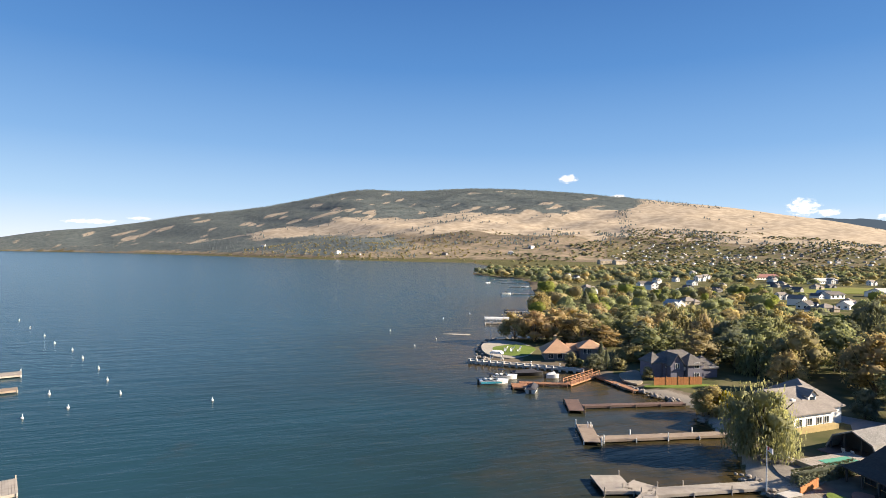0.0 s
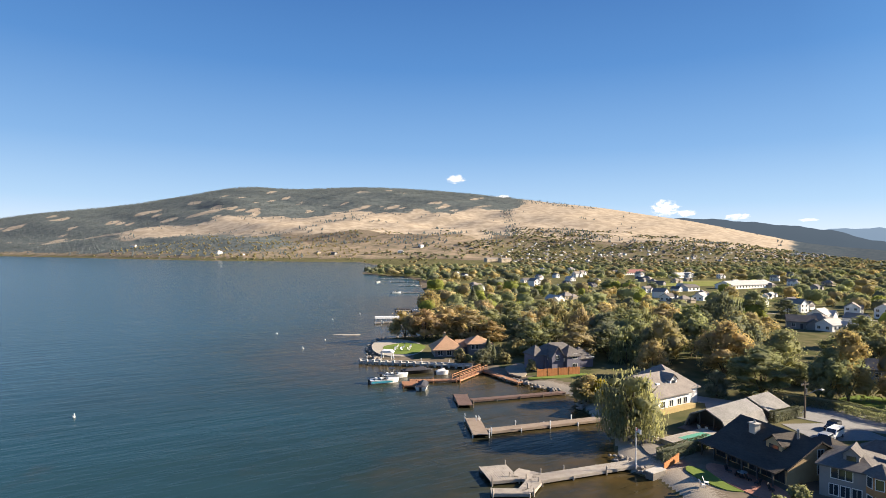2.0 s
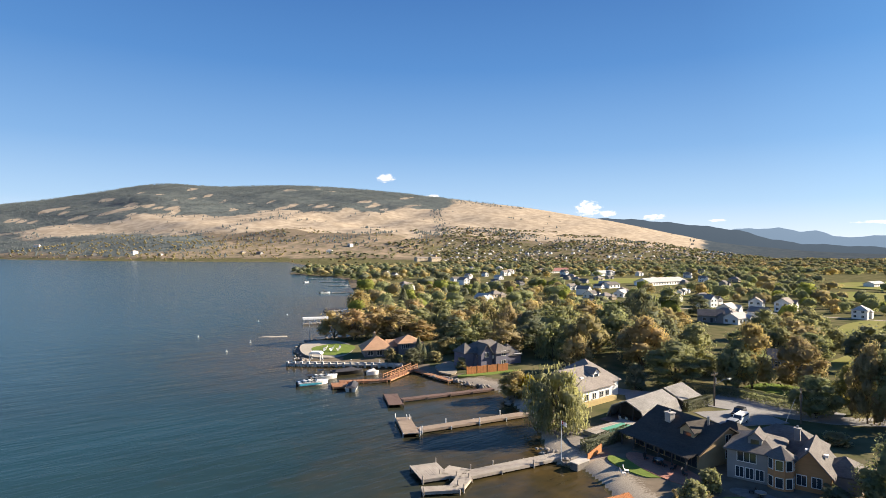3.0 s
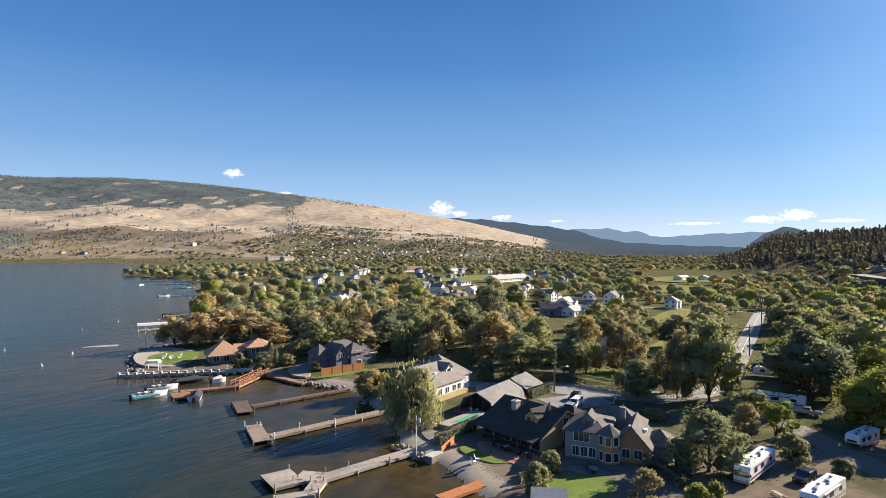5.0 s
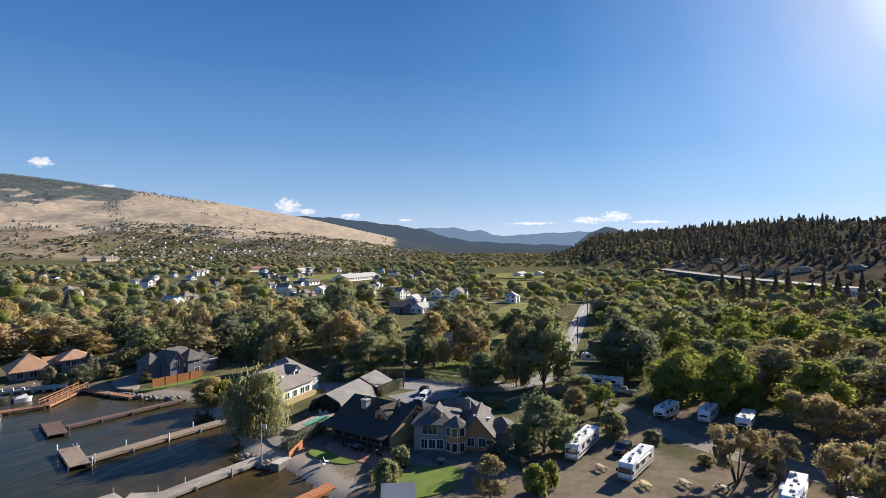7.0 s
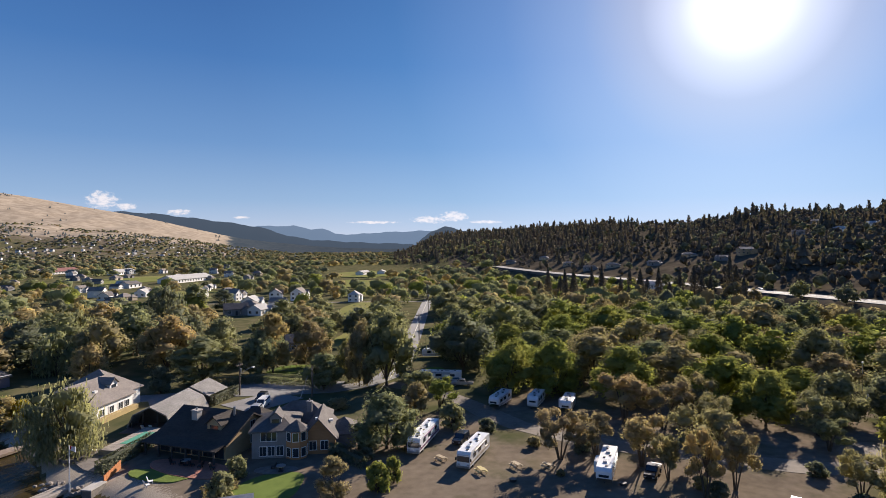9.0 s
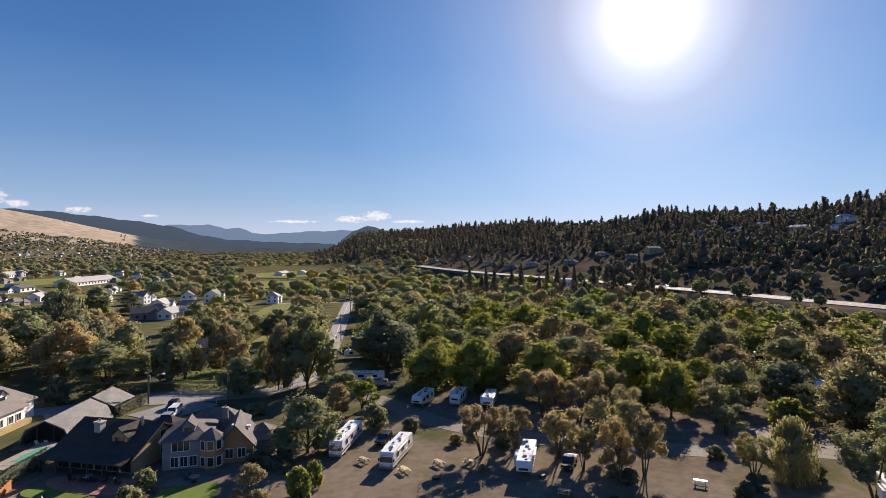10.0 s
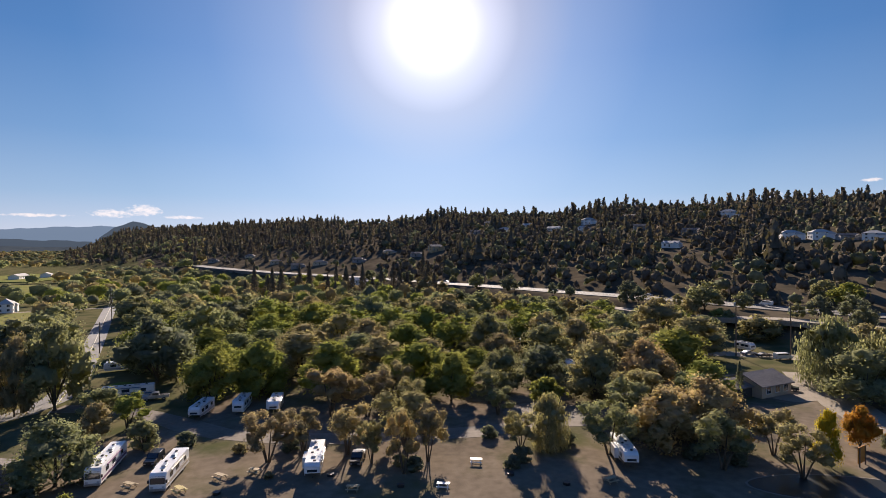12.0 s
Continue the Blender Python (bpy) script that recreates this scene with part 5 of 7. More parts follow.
def far_ridge(name, table, r, material, label):
    t = np.array(table)
    az = np.arange(t[0, 0], t[-1, 0], 0.15)
    el = np.interp(az, t[:, 0], t[:, 1]) + 0.04 * np.sin(az * 2.1) + 0.015 * np.sin(az * 5.7 + 1)
    b = Build()
    n = len(az)
    v = []
    for rr_, k in ((r - 260, None), (r - 120, 0.6), (r, 1.0), (r + 60, 0.6)):
        for a, e in zip(az, el):
            x, y = polar(a, rr_)
            top = EYE + r * math.tan(radians(e))
            v.append((x, y, -5 if k is None else max(0.0, top * k)))
    f = [(i + j * n, i + 1 + j * n, i + 1 + (j + 1) * n, i + (j + 1) * n) for j in range(3) for i in range(n - 1)]
    return solo(name, b.add(v, f), material, label, "mountain", kind="structure", smooth=True)


far_ridge("backdrop", [(24, 2.2), (28.5, 3.1), (30.5, 3.25), (33, 3.15), (36.3, 2.8), (40.3, 2.3), (42.4, 1.95), (44.9, 1.15), (47, 0.8), (52, 0.5), (57, 0.35)], 4250, M_FAR_DARK, "wooded hills far down the valley, glowing dark haze blue")
far_ridge("backdrop", [(36, 1.4), (39.5, 1.85), (42, 2.1), (45.3, 2.15), (46.8, 1.84), (48, 1.9), (49.2, 1.4), (51, 1.3), (53.2, 1.5), (57.6, 1.65), (62, 1.5), (70, 1.3), (90, 1.2)], 4900, M_FAR_PALE, "mountains at the end of the valley, glowing pale haze blue")
far_ridge("backdrop", [(57.4, 0.6), (58.6, 1.6), (60, 2.1), (61.5, 1.7), (64, 1.2)], 4200, M_FAR_DARK, "small knoll at the end of the ridge, glowing dark haze blue")


# ---- houses ----
def face(side, w, d):
    """The pose of a wall of a block w by d: x along it, y out of it, z up."""
    return {"s": pose(0, -d / 2, 0, 0, 0, 0), "n": pose(0, d / 2, 0, 0, 0, 180), "e": pose(w / 2, 0, 0, 0, 0, 90), "w": pose(-w / 2, 0, 0, 0, 0, -90)}[side]


def window(parent, m, x, z, w=1.3, h=1.3, trim=None, mullions=1):
    """A framed window set proud on a wall, with its pane and sill."""
    b = Build()
    t = 0.09
    ring = [(-w / 2, 0), (w / 2, 0), (w / 2, h), (-w / 2, h), (-w / 2 - t, -t), (w / 2 + t, -t), (w / 2 + t, h + t), (-w / 2 - t, h + t)]
    v = [m @ Vector((x + q, y, z + k)) for y in (-0.07, 0.03) for q, k in ring]
    f = []
    for i in range(4):
        n = (i + 1) % 4
        f += [(4 + i, 4 + n, n, i), (8 + i, 8 + n, 12 + n, 12 + i), (i, n, 8 + n, 8 + i), (12 + i, 12 + n, 4 + n, 4 + i)]
    ob = part("window", b.add(v, f), trim or M_WHITE, parent)
    for i in range(mullions):
        q = -w / 2 + w * (i + 1) / (mullions + 1)
        part("mullion", Build().box(x + q - 0.03, x + q + 0.03, -0.06, 0.018, z, z + h, m), trim or M_WHITE, ob)
    part("pane", Build().box(x - w / 2, x + w / 2, -0.035, 0.02, z, z + h, m), M_GLASS, ob)
    return ob


def block(parent, x, y, w, d, eave, ridge, roof, wall_m, roof_m, axis="x", over=0.45, base=-0.3, names=("wall", "roof")):
    """A storey block with a gabled, hipped or flat roof; the ridge runs along axis. Returns its pose."""
    m = Matrix.Translation((x, y, 0))
    if axis == "y":
        m = m @ Matrix.Rotation(radians(90), 4, "Z")
        w, d = d, w
    b = Build().box(-w / 2, w / 2, -d / 2, d / 2, base, eave, m)
    slope = (ridge - eave) / (d / 2)
    if roof == "gable":
        for s in (-1, 1):
            b.add([m @ Vector(p) for p in ((s * w / 2, -d / 2, eave), (s * w / 2, d / 2, eave), (s * w / 2, 0, ridge - 0.05), (s * (w / 2 - 0.2), -d / 2, eave), (s * (w / 2 - 0.2), d / 2, eave), (s * (w / 2 - 0.2), 0, ridge - 0.05))], [(0, 1, 2), (5, 4, 3), (0, 2, 5, 3), (1, 4, 5, 2)])
    part(names[0], b, wall_m, parent)
    r = Build()
    lo, th = eave - over * slope, 0.2
    X, Y = w / 2 + over, d / 2 + over
    if roof == "gable":
        for s in (-1, 1):
            r.add([m @ Vector(p) for p in ((-X, s * Y, lo), (X, s * Y, lo), (X, 0, ridge), (-X, 0, ridge), (-X, s * Y, lo + th), (X, s * Y, lo + th), (X, 0, ridge + th), (-X, 0, ridge + th))],
                  [(0, 1, 5, 4), (1, 2, 6, 5), (3, 0, 4, 7), (4, 5, 6, 7), (3, 2, 1, 0)])
    elif roof == "hip":
        k = max(0.02, w / 2 - d / 2)
        r.add([m @ Vector(p) for p in ((-X, -Y, lo), (X, -Y, lo), (X, Y, lo), (-X, Y, lo), (-X, -Y, lo + th), (X, -Y, lo + th), (X, Y, lo + th), (-X, Y, lo + th), (-k, 0, ridge + th), (k, 0, ridge + th))],
              [(3, 2, 1, 0), (0, 1, 5, 4), (1, 2, 6, 5), (2, 3, 7, 6), (3, 0, 4, 7), (4, 5, 9, 8), (5, 6, 9), (6, 7, 8, 9), (7, 4, 8)])
    else:
        r.box(-X, X, -Y, Y, eave, eave + 0.3, m)
    part(names[1], r, roof_m, parent)
    return m, w, d


def dormer(parent, x, y, z, w, d, wall_m, roof_m, front="s"):
    """A small gabled dormer, its front towards -y, at the roof height z."""
    ob = part("dormer", Build().box(x - w / 2, x + w / 2, y, y + d, z - 0.3, z + 1.1).add([(x - w / 2, y, z + 1.1), (x + w / 2, y, z + 1.1), (x, y, z + 1.1 + w * 0.4)], [(0, 1, 2)]), wall_m, parent)
    r = Build()
    for s in (-1, 1):
        e = x + s * (w / 2 + 0.25)
        r.add([(e, y - 0.3, z + 0.95), (x, y - 0.3, z + 1.2 + w * 0.4), (x, y + d + 1.2, z + 1.2 + w * 0.4), (e, y + d, z + 0.95), (e, y - 0.3, z + 1.08), (x, y - 0.3, z + 1.33 + w * 0.4), (x, y + d + 1.2, z + 1.33 + w * 0.4), (e, y + d, z + 1.08)], [(0, 1, 2, 3), (4, 7, 6, 5), (0, 4, 5, 1), (0, 3, 7, 4)])
    part("roof", r, roof_m, ob)
    part("pane", Build().box(x - w * 0.3, x + w * 0.3, y - 0.04, y + 0.02, z + 0.1, z + 0.9), M_GLASS, ob)


def chimney(parent, x, y, z0, z1, material=None, s=0.8):
    ob = part("chimney", Build().box(x - s / 2, x + s / 2, y - s / 2, y + s / 2, z0, z1).box(x - s / 2 - 0.1, x + s / 2 + 0.1, y - s / 2 - 0.1, y + s / 2 + 0.1, z1, z1 + 0.15), material or M_WALL["stone"], parent)
    part("flue", Build().tube((x, y, z1), (x, y, z1 + 0.5), 0.14), M_METAL, ob)


def at(x, y, rot, z=None):
    return pose(x, y, 1.0 if z is None else z, 0, 0, rot)


# the house on the point
h = thing("house", at(24.5, 162.3, 0), "low grey lake house with hipped terracotta roofs", "house", "lakeside houses")
h.scale = (0.86, 0.86, 0.92)
m, w, d = block(h, 0, 0, 8.8, 9, 2.6, 5.6, "hip", M_WALL["grey"], M_ROOF["terracotta"], over=0.9)
for x in (-2.6, 0.3, 2.8):
    window(h, m @ face("s", w, d), x, 0.5, 1.5, 1.5)
m, w, d = block(h, 10.2, -1.0, 7.2, 8, 4.0, 5.7, "hip", M_WALL["grey"], M_ROOF["terracotta"], over=0.8)
for x, z in ((-2.2, 2.2), (-0.9, 2.2), (1.8, 0.4)):
    window(h, m @ face("s", w, d), x, z, 1.0, 1.3)
m, w, d = block(h, 5.3, 1.0, 4.0, 5, 2.6, 4.2, "gable", M_WALL["grey"], M_ROOF["terracotta"], over=0.3)
chimney(h, -0.5, 1.0, 5.0, 6.4, M_WALL["tan"])
part("terrace_roof", Build().box(0.5, 4.4, -7.0, -4.6, 2.2, 2.35), M_WALL["dark"], h)

# the slate-blue house
h = thing("house", at(49.4, 140.8, 15), "two-storey slate-blue house with steep grey gables", "house", "lakeside houses")
h.scale = (0.8, 0.8, 0.86)
m, w, d = block(h, 0.5, 1.0, 13.5, 8.5, 4.5, 7.1, "hip", M_WALL["purple"], M_ROOF["slate"])
for x in (-5.2, 4.6):
    window(h, m @ face("s", w, d), x, 3.2, 1.3, 1.2)
m, w, d = block(h, -3.0, -2.8, 4.2, 5, 4.3, 6.9, "gable", M_WALL["purple"], M_ROOF["slate"], axis="y")
window(h, m @ face("w", w, d), 0.0, 3.2, 1.3, 1.3)
m, w, d = block(h, 2.2, -3.6, 4.6, 5, 4.5, 6.8, "hip", M_WALL["purple"], M_ROOF["slate"], axis="y")
for z in (0.7, 3.4):
    window(h, m @ face("w", w, d), 0.6, z, 1.6, 1.3)
m, w, d = block(h, 9.0, 0.5, 6, 7, 2.8, 5.4, "hip", M_WALL["purple"], M_ROOF["slate"])
m, w, d = block(h, -7.5, 0.5, 4, 6, 4.6, 6.8, "hip", M_WALL["purple"], M_ROOF["slate"])
part("balcony", Build().box(-1.4, 0.4, -5.0, -3.2, 2.6, 2.75).box(-1.4, 0.4, -5.05, -4.95, 2.75, 3.6), M_WHITE, h)
part("solar_strip", Build().box(9, 12, -3.6, -3.4, 2.9, 3.05), M_WHITE, h)
# cedar fence below it, board by board
fence = thing("fence", at(41.2, 130.4, 11), "orange cedar board fence", "fence")
for i in range(28):
    if i % 7 == 0:
        part("post", Build().box(i * 0.41 - 0.07, i * 0.41 + 0.07, -0.05, 0.12, -0.3, 1.95), M_CEDAR, fence)
    part("board", Build().box(i * 0.41 + 0.02, i * 0.41 + 0.40, 0.0, 0.05, 0.05, 1.75 + 0.03 * (i % 3)), M_CEDAR, fence)
part("rail", Build().box(0, 11.5, 0.05, 0.12, 0.5, 0.62).box(0, 11.5, 0.05, 0.12, 1.4, 1.52), M_CEDAR, fence)

# the white house behind the willow
h = thing("house", at(57.0, 105.0, 25), "white house with a steep brown-grey roof and dormers", "house", "lakeside houses")
m, w, d = block(h, -1.5, 0.0, 10, 10, 3.0, 5.9, "gable", M_WALL["white"], M_ROOF["brown"])
for x, z in ((-3.2, 0.9), (-0.8, 0.9), (1.6, 0.9), (3.4, 0.9)):
    window(h, m @ face("s", w, d), x, z, 1.1, 1.1)
for x in (-2.6, 0.0, 2.2):
    window(h, m @ face("w", w, d), x, 1.0, 1.1, 1.3)
m, w, d = block(h, 4.6, 2.2, 6, 12, 3.2, 6.6, "hip", M_WALL["white"], M_ROOF["brown"], axis="x")
window(h, m @ face("w", w, d), 0, 3.6, 1.2, 1.2)
dormer(h, 1.2, -3.0, 4.0, 2.0, 2.6, M_WALL["white"], M_ROOF["brown"])
part("skylight", Build().box(-3.6, -2.8, -2.9, -2.0, 4.3, 4.75), M_WHITE, h)
part("deck_skirt", Build().box(-6.7, 3.7, -6.0, -5.1, -0.2, 0.8), M_YELLOW_WOOD, h)

# the gambrel hall with its open front
h = thing("barn", at(61.9, 90.4, 27), "gambrel hall with a weathered grey shingled roof and open front", "barn")
prof = [(-3.8, 0.3), (-2.8, 2.3), (0, 3.6), (2.8, 2.3), (3.8, 0.3)]
for i in range(4):
    (ya, za), (yb, zb) = prof[i], prof[i + 1]
    part("roof_slope", Build().add([(-6.4, ya, za), (6.4, ya, za), (6.4, yb, zb), (-6.4, yb, zb), (-6.4, ya * 0.96, za - 0.2), (6.4, ya * 0.96, za - 0.2), (6.4, yb * 0.96, zb - 0.2), (-6.4, yb * 0.96, zb - 0.2)], [(0, 1, 2, 3), (7, 6, 5, 4), (0, 4, 5, 1), (0, 3, 7, 4), (1, 5, 6, 2), (2, 6, 7, 3)]), M_ROOF["weathered"], h)
part("back_wall", Build().add([(6.1, y, z) for y, z in [(-3.3, -0.2)] + prof + [(3.3, -0.2)]], [tuple(range(7))]), M_WALL["dark"], h)
part("inner_wall", Build().add([(-3.4, y * 0.95, z - 0.1) for y, z in [(-3.3, -0.2)] + prof + [(3.3, -0.2)]], [tuple(range(6, -1, -1))]), M_WALL["dark"], h)
for y in (-3.1, -1.2, 1.2, 3.1):
    part("post", Build().box(-6.2, -6.0, y - 0.08, y + 0.08, -0.2, 1.2 if abs(y) > 2 else 2.8), M_WALL["dark"], h)
part("deck_floor", Build().box(-8.8, -3.4, -3.6, 3.6, -0.2, 0.14), M_DOCK_BROWN, h)

h = thing("garage", at(72.0, 96.1, 27), "double garage with a weathered grey shingled gable roof", "garage")
m, w, d = block(h, 0, 0, 6.4, 7.0, 1.6, 3.3, "gable", M_WALL["dark"], M_ROOF["weathered"], over=0.5)
part("garage_door", (Build().box(-2.4, 2.4, -3.56, -3.48, 0, 1.5)), M_WHITE, h)

# the long dark-roofed house
h = thing("house", at(51.2, 71.6, -80), "long lake house with a charcoal roof and covered porch", "house", "lakeside houses")
m, w, d = block(h, 0.3, 6.2, 11.8, 10.5, 2.3, 5.0, "gable", M_WALL["tan"], M_ROOF["charcoal"], over=0.6)
for x in (-4.8, -2.9, -1.0, 1.0, 2.9, 4.8):
    window(h, m @ face("s", w, d), x, 0.2, 1.5, 1.7, M_WALL["dark"])
for z in (0.8, 2.7):
    window(h, m @ face("e", w, d), 0.4, z, 1.0, 1.2)
part("porch_roof", Build().add([(-6.5, -1.4, 1.75), (6.5, -1.4, 1.75), (6.5, 1.2, 2.3), (-6.5, 1.2, 2.3), (-6.5, -1.4, 1.9), (6.5, -1.4, 1.9), (6.5, 1.2, 2.5), (-6.5, 1.2, 2.5)], [(3, 2, 1, 0), (4, 5, 6, 7), (0, 1, 5, 4), (0, 4, 7, 3), (1, 2, 6, 5)]), M_ROOF["charcoal"], h)
for x in (-6.0, -3.6, -1.2, 1.2, 3.6, 6.0):
    part("post", Build().box(x - 0.1, x + 0.1, -1.2, -1.0, -0.2, 1.8), M_WALL["dark"], h)
dormer(h, 2.8, 2.6, 3.0, 2.4, 2.6, M_WALL["tan"], M_ROOF["charcoal"])
chimney(h, -1.8, 4.2, 3.6, 5.2, M_CONCRETE, 1.0)
part("vent_pipe", Build().tube((4.0, 5.4, 4.4), (4.0, 5.4, 6.0), 0.16), M_METAL, h)
m, w, d = block(h, 2.4, 12.6, 6, 5, 2.2, 3.8, "hip", M_WALL["tan"], M_ROOF["charcoal"])

# the tan house with the bay turret
h = thing("house", at(58.0, 59.4, -53), "grey and tan house with a bay turret and hipped roofs", "house", "lakeside houses")
h.scale = (0.88, 0.88, 0.92)
m, w, d = block(h, -1.8, 4.6, 6.4, 9.5, 4.1, 5.7, "hip", M_WALL["stone"], M_ROOF["slate"])
for x, z, ww in ((-1.5, 0.4, 1.0), (-0.2, 0.4, 1.0), (1.1, 0.4, 1.0), (-0.6, 2.6, 2.4)):
    window(h, m @ face("s", w, d), x, z, ww, 1.35, mullions=2 if ww > 2 else 1)
octa = [(1.9 + 1.7 * math.cos(6.2832 * (i + 0.5) / 8), 0.2 + 1.7 * math.sin(6.2832 * (i + 0.5) / 8)) for i in range(8)]
part("turret_wall", Build().prism(octa, -0.2, 4.3), M_WALL["orange"], h)
roof_b = Build()
roof_b.add([(1.9 + (x - 1.9) * 1.25, 0.2 + (y - 0.2) * 1.25, 4.2) for x, y in octa] + [(1.9, 0.2, 5.6)], [(i, (i + 1) % 8, 8) for i in range(8)] + [tuple(range(7, -1, -1))])
part("turret_roof", roof_b, M_ROOF["slate"], h)
for i in (4, 5, 6, 7):
    a = 6.2832 * (i + 1) / 8
    wm = Matrix.Translation((1.9 + 1.57 * math.cos(a), 0.2 + 1.57 * math.sin(a), 0)) @ Matrix.Rotation(a + radians(90), 4, "Z")
    for z in (0.4, 2.7):
        window(h, wm, 0, z, 0.85, 1.25, mullions=0)
m, w, d = block(h, 5.2, 5.0, 5.2, 8.5, 2.5, 5.3, "gable", M_WALL["orange"], M_ROOF["slate"], axis="y")
for x in (-0.9, 0.9):
    window(h, m @ face("w", w, d), x, 0.7, 1.1, 1.3)
m, w, d = block(h, 1.2, 11.5, 10, 7, 3.0, 5.5, "hip", M_WALL["stone"], M_ROOF["slate"])
m, w, d = block(h, 9.0, 6.5, 4, 6, 2.2, 3.8, "hip", M_WALL["stone"], M_ROOF["slate"])
dormer(h, -1.6, 1.4, 4.5, 1.8, 2.4, M_WALL["stone"], M_ROOF["slate"])
chimney(h, 3.0, 8.2, 4.6, 6.2)
part("skylight", Build().box(4.6, 5.3, 1.6, 2.2, 5.0, 5.3).box(6.6, 7.2, 4.0, 4.8, 4.0, 4.3), M_WHITE, h)
part("antenna", Build().tube((1.0, 12.0, 6.0), (2.2, 12.6, 9.6), 0.05), M_METAL, h)

h = thing("shed", at(42.6, 51.2, -40), "small shed with a pale grey roof", "shed")
block(h, 0, 0, 3.4, 3.4, 1.1, 2.0, "gable", M_WALL["grey"], M_ROOF["pale"], over=0.3)
h = thing("camp_office", at(113.6, -57.2, -62), "small white camp office with a brown roof", "building")
m, w, d = block(h, 0, 0, 8.5, 8, 2.3, 3.9, "gable", M_WALL["beige"], M_ROOF["brown"])
for x in (-2.4, 0.2, 2.6):
    window(h, m @ face("s", w, d), x, 0.8, 1.2, 1.2)
block(h, -7.5, 1.0, 6.5, 6, 2.0, 2.9, "gable", M_WALL["dark"], M_ROOF["brown"])


# ---- docks, boats and the shore ----
def decking(b, poly_m, length, width, board=0.3):
    """Boards across a walkway along x."""
    n = max(1, int(length / board))
    top = []
    for i in range(n):
        x0, x1, z = i * length / n, (i + 1) * length / n, 0.5 + 0.006 * (i % 3)
        top += [(x0 + 0.015, 0.46), (x0 + 0.02, z), (x1 - 0.02, z), (x1 - 0.015, 0.46)]
    b.prism([(0, 0.42), (length, 0.42)] + top[::-1], -width / 2, width / 2, poly_m @ Matrix(((1, 0, 0, 0), (0, 0, -1, 0), (0, 1, 0, 0), (0, 0, 0, 1))))


def dock(spans, material, label, post_m, posts_high=0.9, group="docks"):
    """A dock of straight spans (x0, y0, x1, y1, width), on piles."""
    x0, y0 = spans[0][:2]
    base = thing("dock", pose(x0, y0, 0.1), label, "dock", group)
    for ax, ay, bx_, by_, width in spans:
        n = math.hypot(bx_ - ax, by_ - ay)
        m = Matrix.Translation((ax - x0, ay - y0, 0)) @ Matrix.Rotation(math.atan2(by_ - ay, bx_ - ax), 4, "Z")
        b = Build()
        decking(b, m, n, width)
        deck = part("deck", b, material, base)
        for s in (-1, 1):
            part("beam", Build().box(0, n, s * (width / 2 - 0.035) - 0.065, s * (width / 2 - 0.035) + 0.065, 0.12, 0.44, m), material, deck)
        k = max(2, int(n / 5) + 1)
        for i in range(k):
            for s in (-1, 1):
                px = 0.15 + (n - 0.3) * i / (k - 1)
                tall = posts_high if (i + (s > 0)) % 2 == 0 else 0.52
                part("post", Build().tube(m @ Vector((px, s * (width / 2 + 0.08), -2.0)), m @ Vector((px, s * (width / 2 + 0.08), tall)), 0.09, n=7), post_m, base)
    return base


dock([(20.4, 109.6, 20.8, 118.2, 2.8), (22.2, 113.6, 43, 117.6, 1.5)], M_DOCK_BROWN, "dark brown plank dock with a square end", M_POLE, 0.6)
dock([(19.6, 91.6, 20.0, 101.0, 2.6), (21.2, 93.7, 43, 98.2, 2.0)], M_DOCK_TAN, "tan plank dock with white posts and a square end", M_WHITE, 1.3)
dock([(16.6, 75.2, 20.6, 75.6, 5.2), (20.6, 75.4, 23.2, 73.3, 3.2), (22.6, 73.0, 38.2, 76.6, 2.2), (22.6, 72.4, 20.4, 69.2, 2.0), (21.0, 69.2, 16.2, 69.8, 1.6)], M_DOCK_GREY, "weathered grey plank dock with an angled platform", M_DOCK_GREY, 1.1)
dock([(9.6, 129.2, 13.2, 129.2, 4.2), (11.5, 132.6, 22.4, 131.8, 1.8), (22.2, 131.6, 31.2, 143.0, 1.8)], M_DOCK_RED, "reddish cedar dock with a boat platform", M_DOCK_RED, 0.8)
dock([(30.4, 142.8, 33.0, 136.8, 1.8), (32.6, 136.8, 36.4, 127.0, 1.6)], M_DOCK_RED, "reddish cedar boardwalk along the rocky shore", M_DOCK_RED, 0.6)
dock([(33.5, 60.2, 40.0, 61.4, 1.8), (40.0, 61.4, 46.6, 62.6, 2.0)], M_CEDAR, "orange stained boardwalk at the beach", M_DOCK_RED, 0.5)
dock([(6.4, 242.5, 18, 244.5, 1.8), (18, 291, 33, 291.5, 2.2), ], M_DOCK_GREY, "weathered boat dock off the grove", M_WHITE, 0.9)
dock([(31, 420, 52, 420.5, 1.8)], M_DOCK_GREY, "long pale boat dock along the far shore", M_WHITE, 0.9)
dock([(34, 505, 54, 504, 1.8)], M_DOCK_GREY, "long pale boat dock along the far shore", M_WHITE, 0.9)
dock([(30, 570, 58, 569, 1.8)], M_DOCK_GREY, "long pale boat dock along the far shore", M_WHITE, 0.9)
dock([(22, 640, 58, 640, 2.0)], M_DOCK_GREY, "long pale boat dock along the far shore", M_WHITE, 0.9)
dock([(-109.5, 124.6, -103.6, 129.4, 5.0)], M_DOCK_GREY, "small weathered swim raft on the open lake", M_WHITE, 0.9)
dock([(-96.2, 112.4, -93.0, 115.2, 3.2)], M_DOCK_TAN, "small pale swim float on the open lake", M_DOCK_GREY, 0.5)
dock([(-62.5, 62.4, -55.2, 68.6, 5.6)], M_DOCK_GREY, "weathered grey platform on the open lake", M_DOCK_GREY, 0.9)
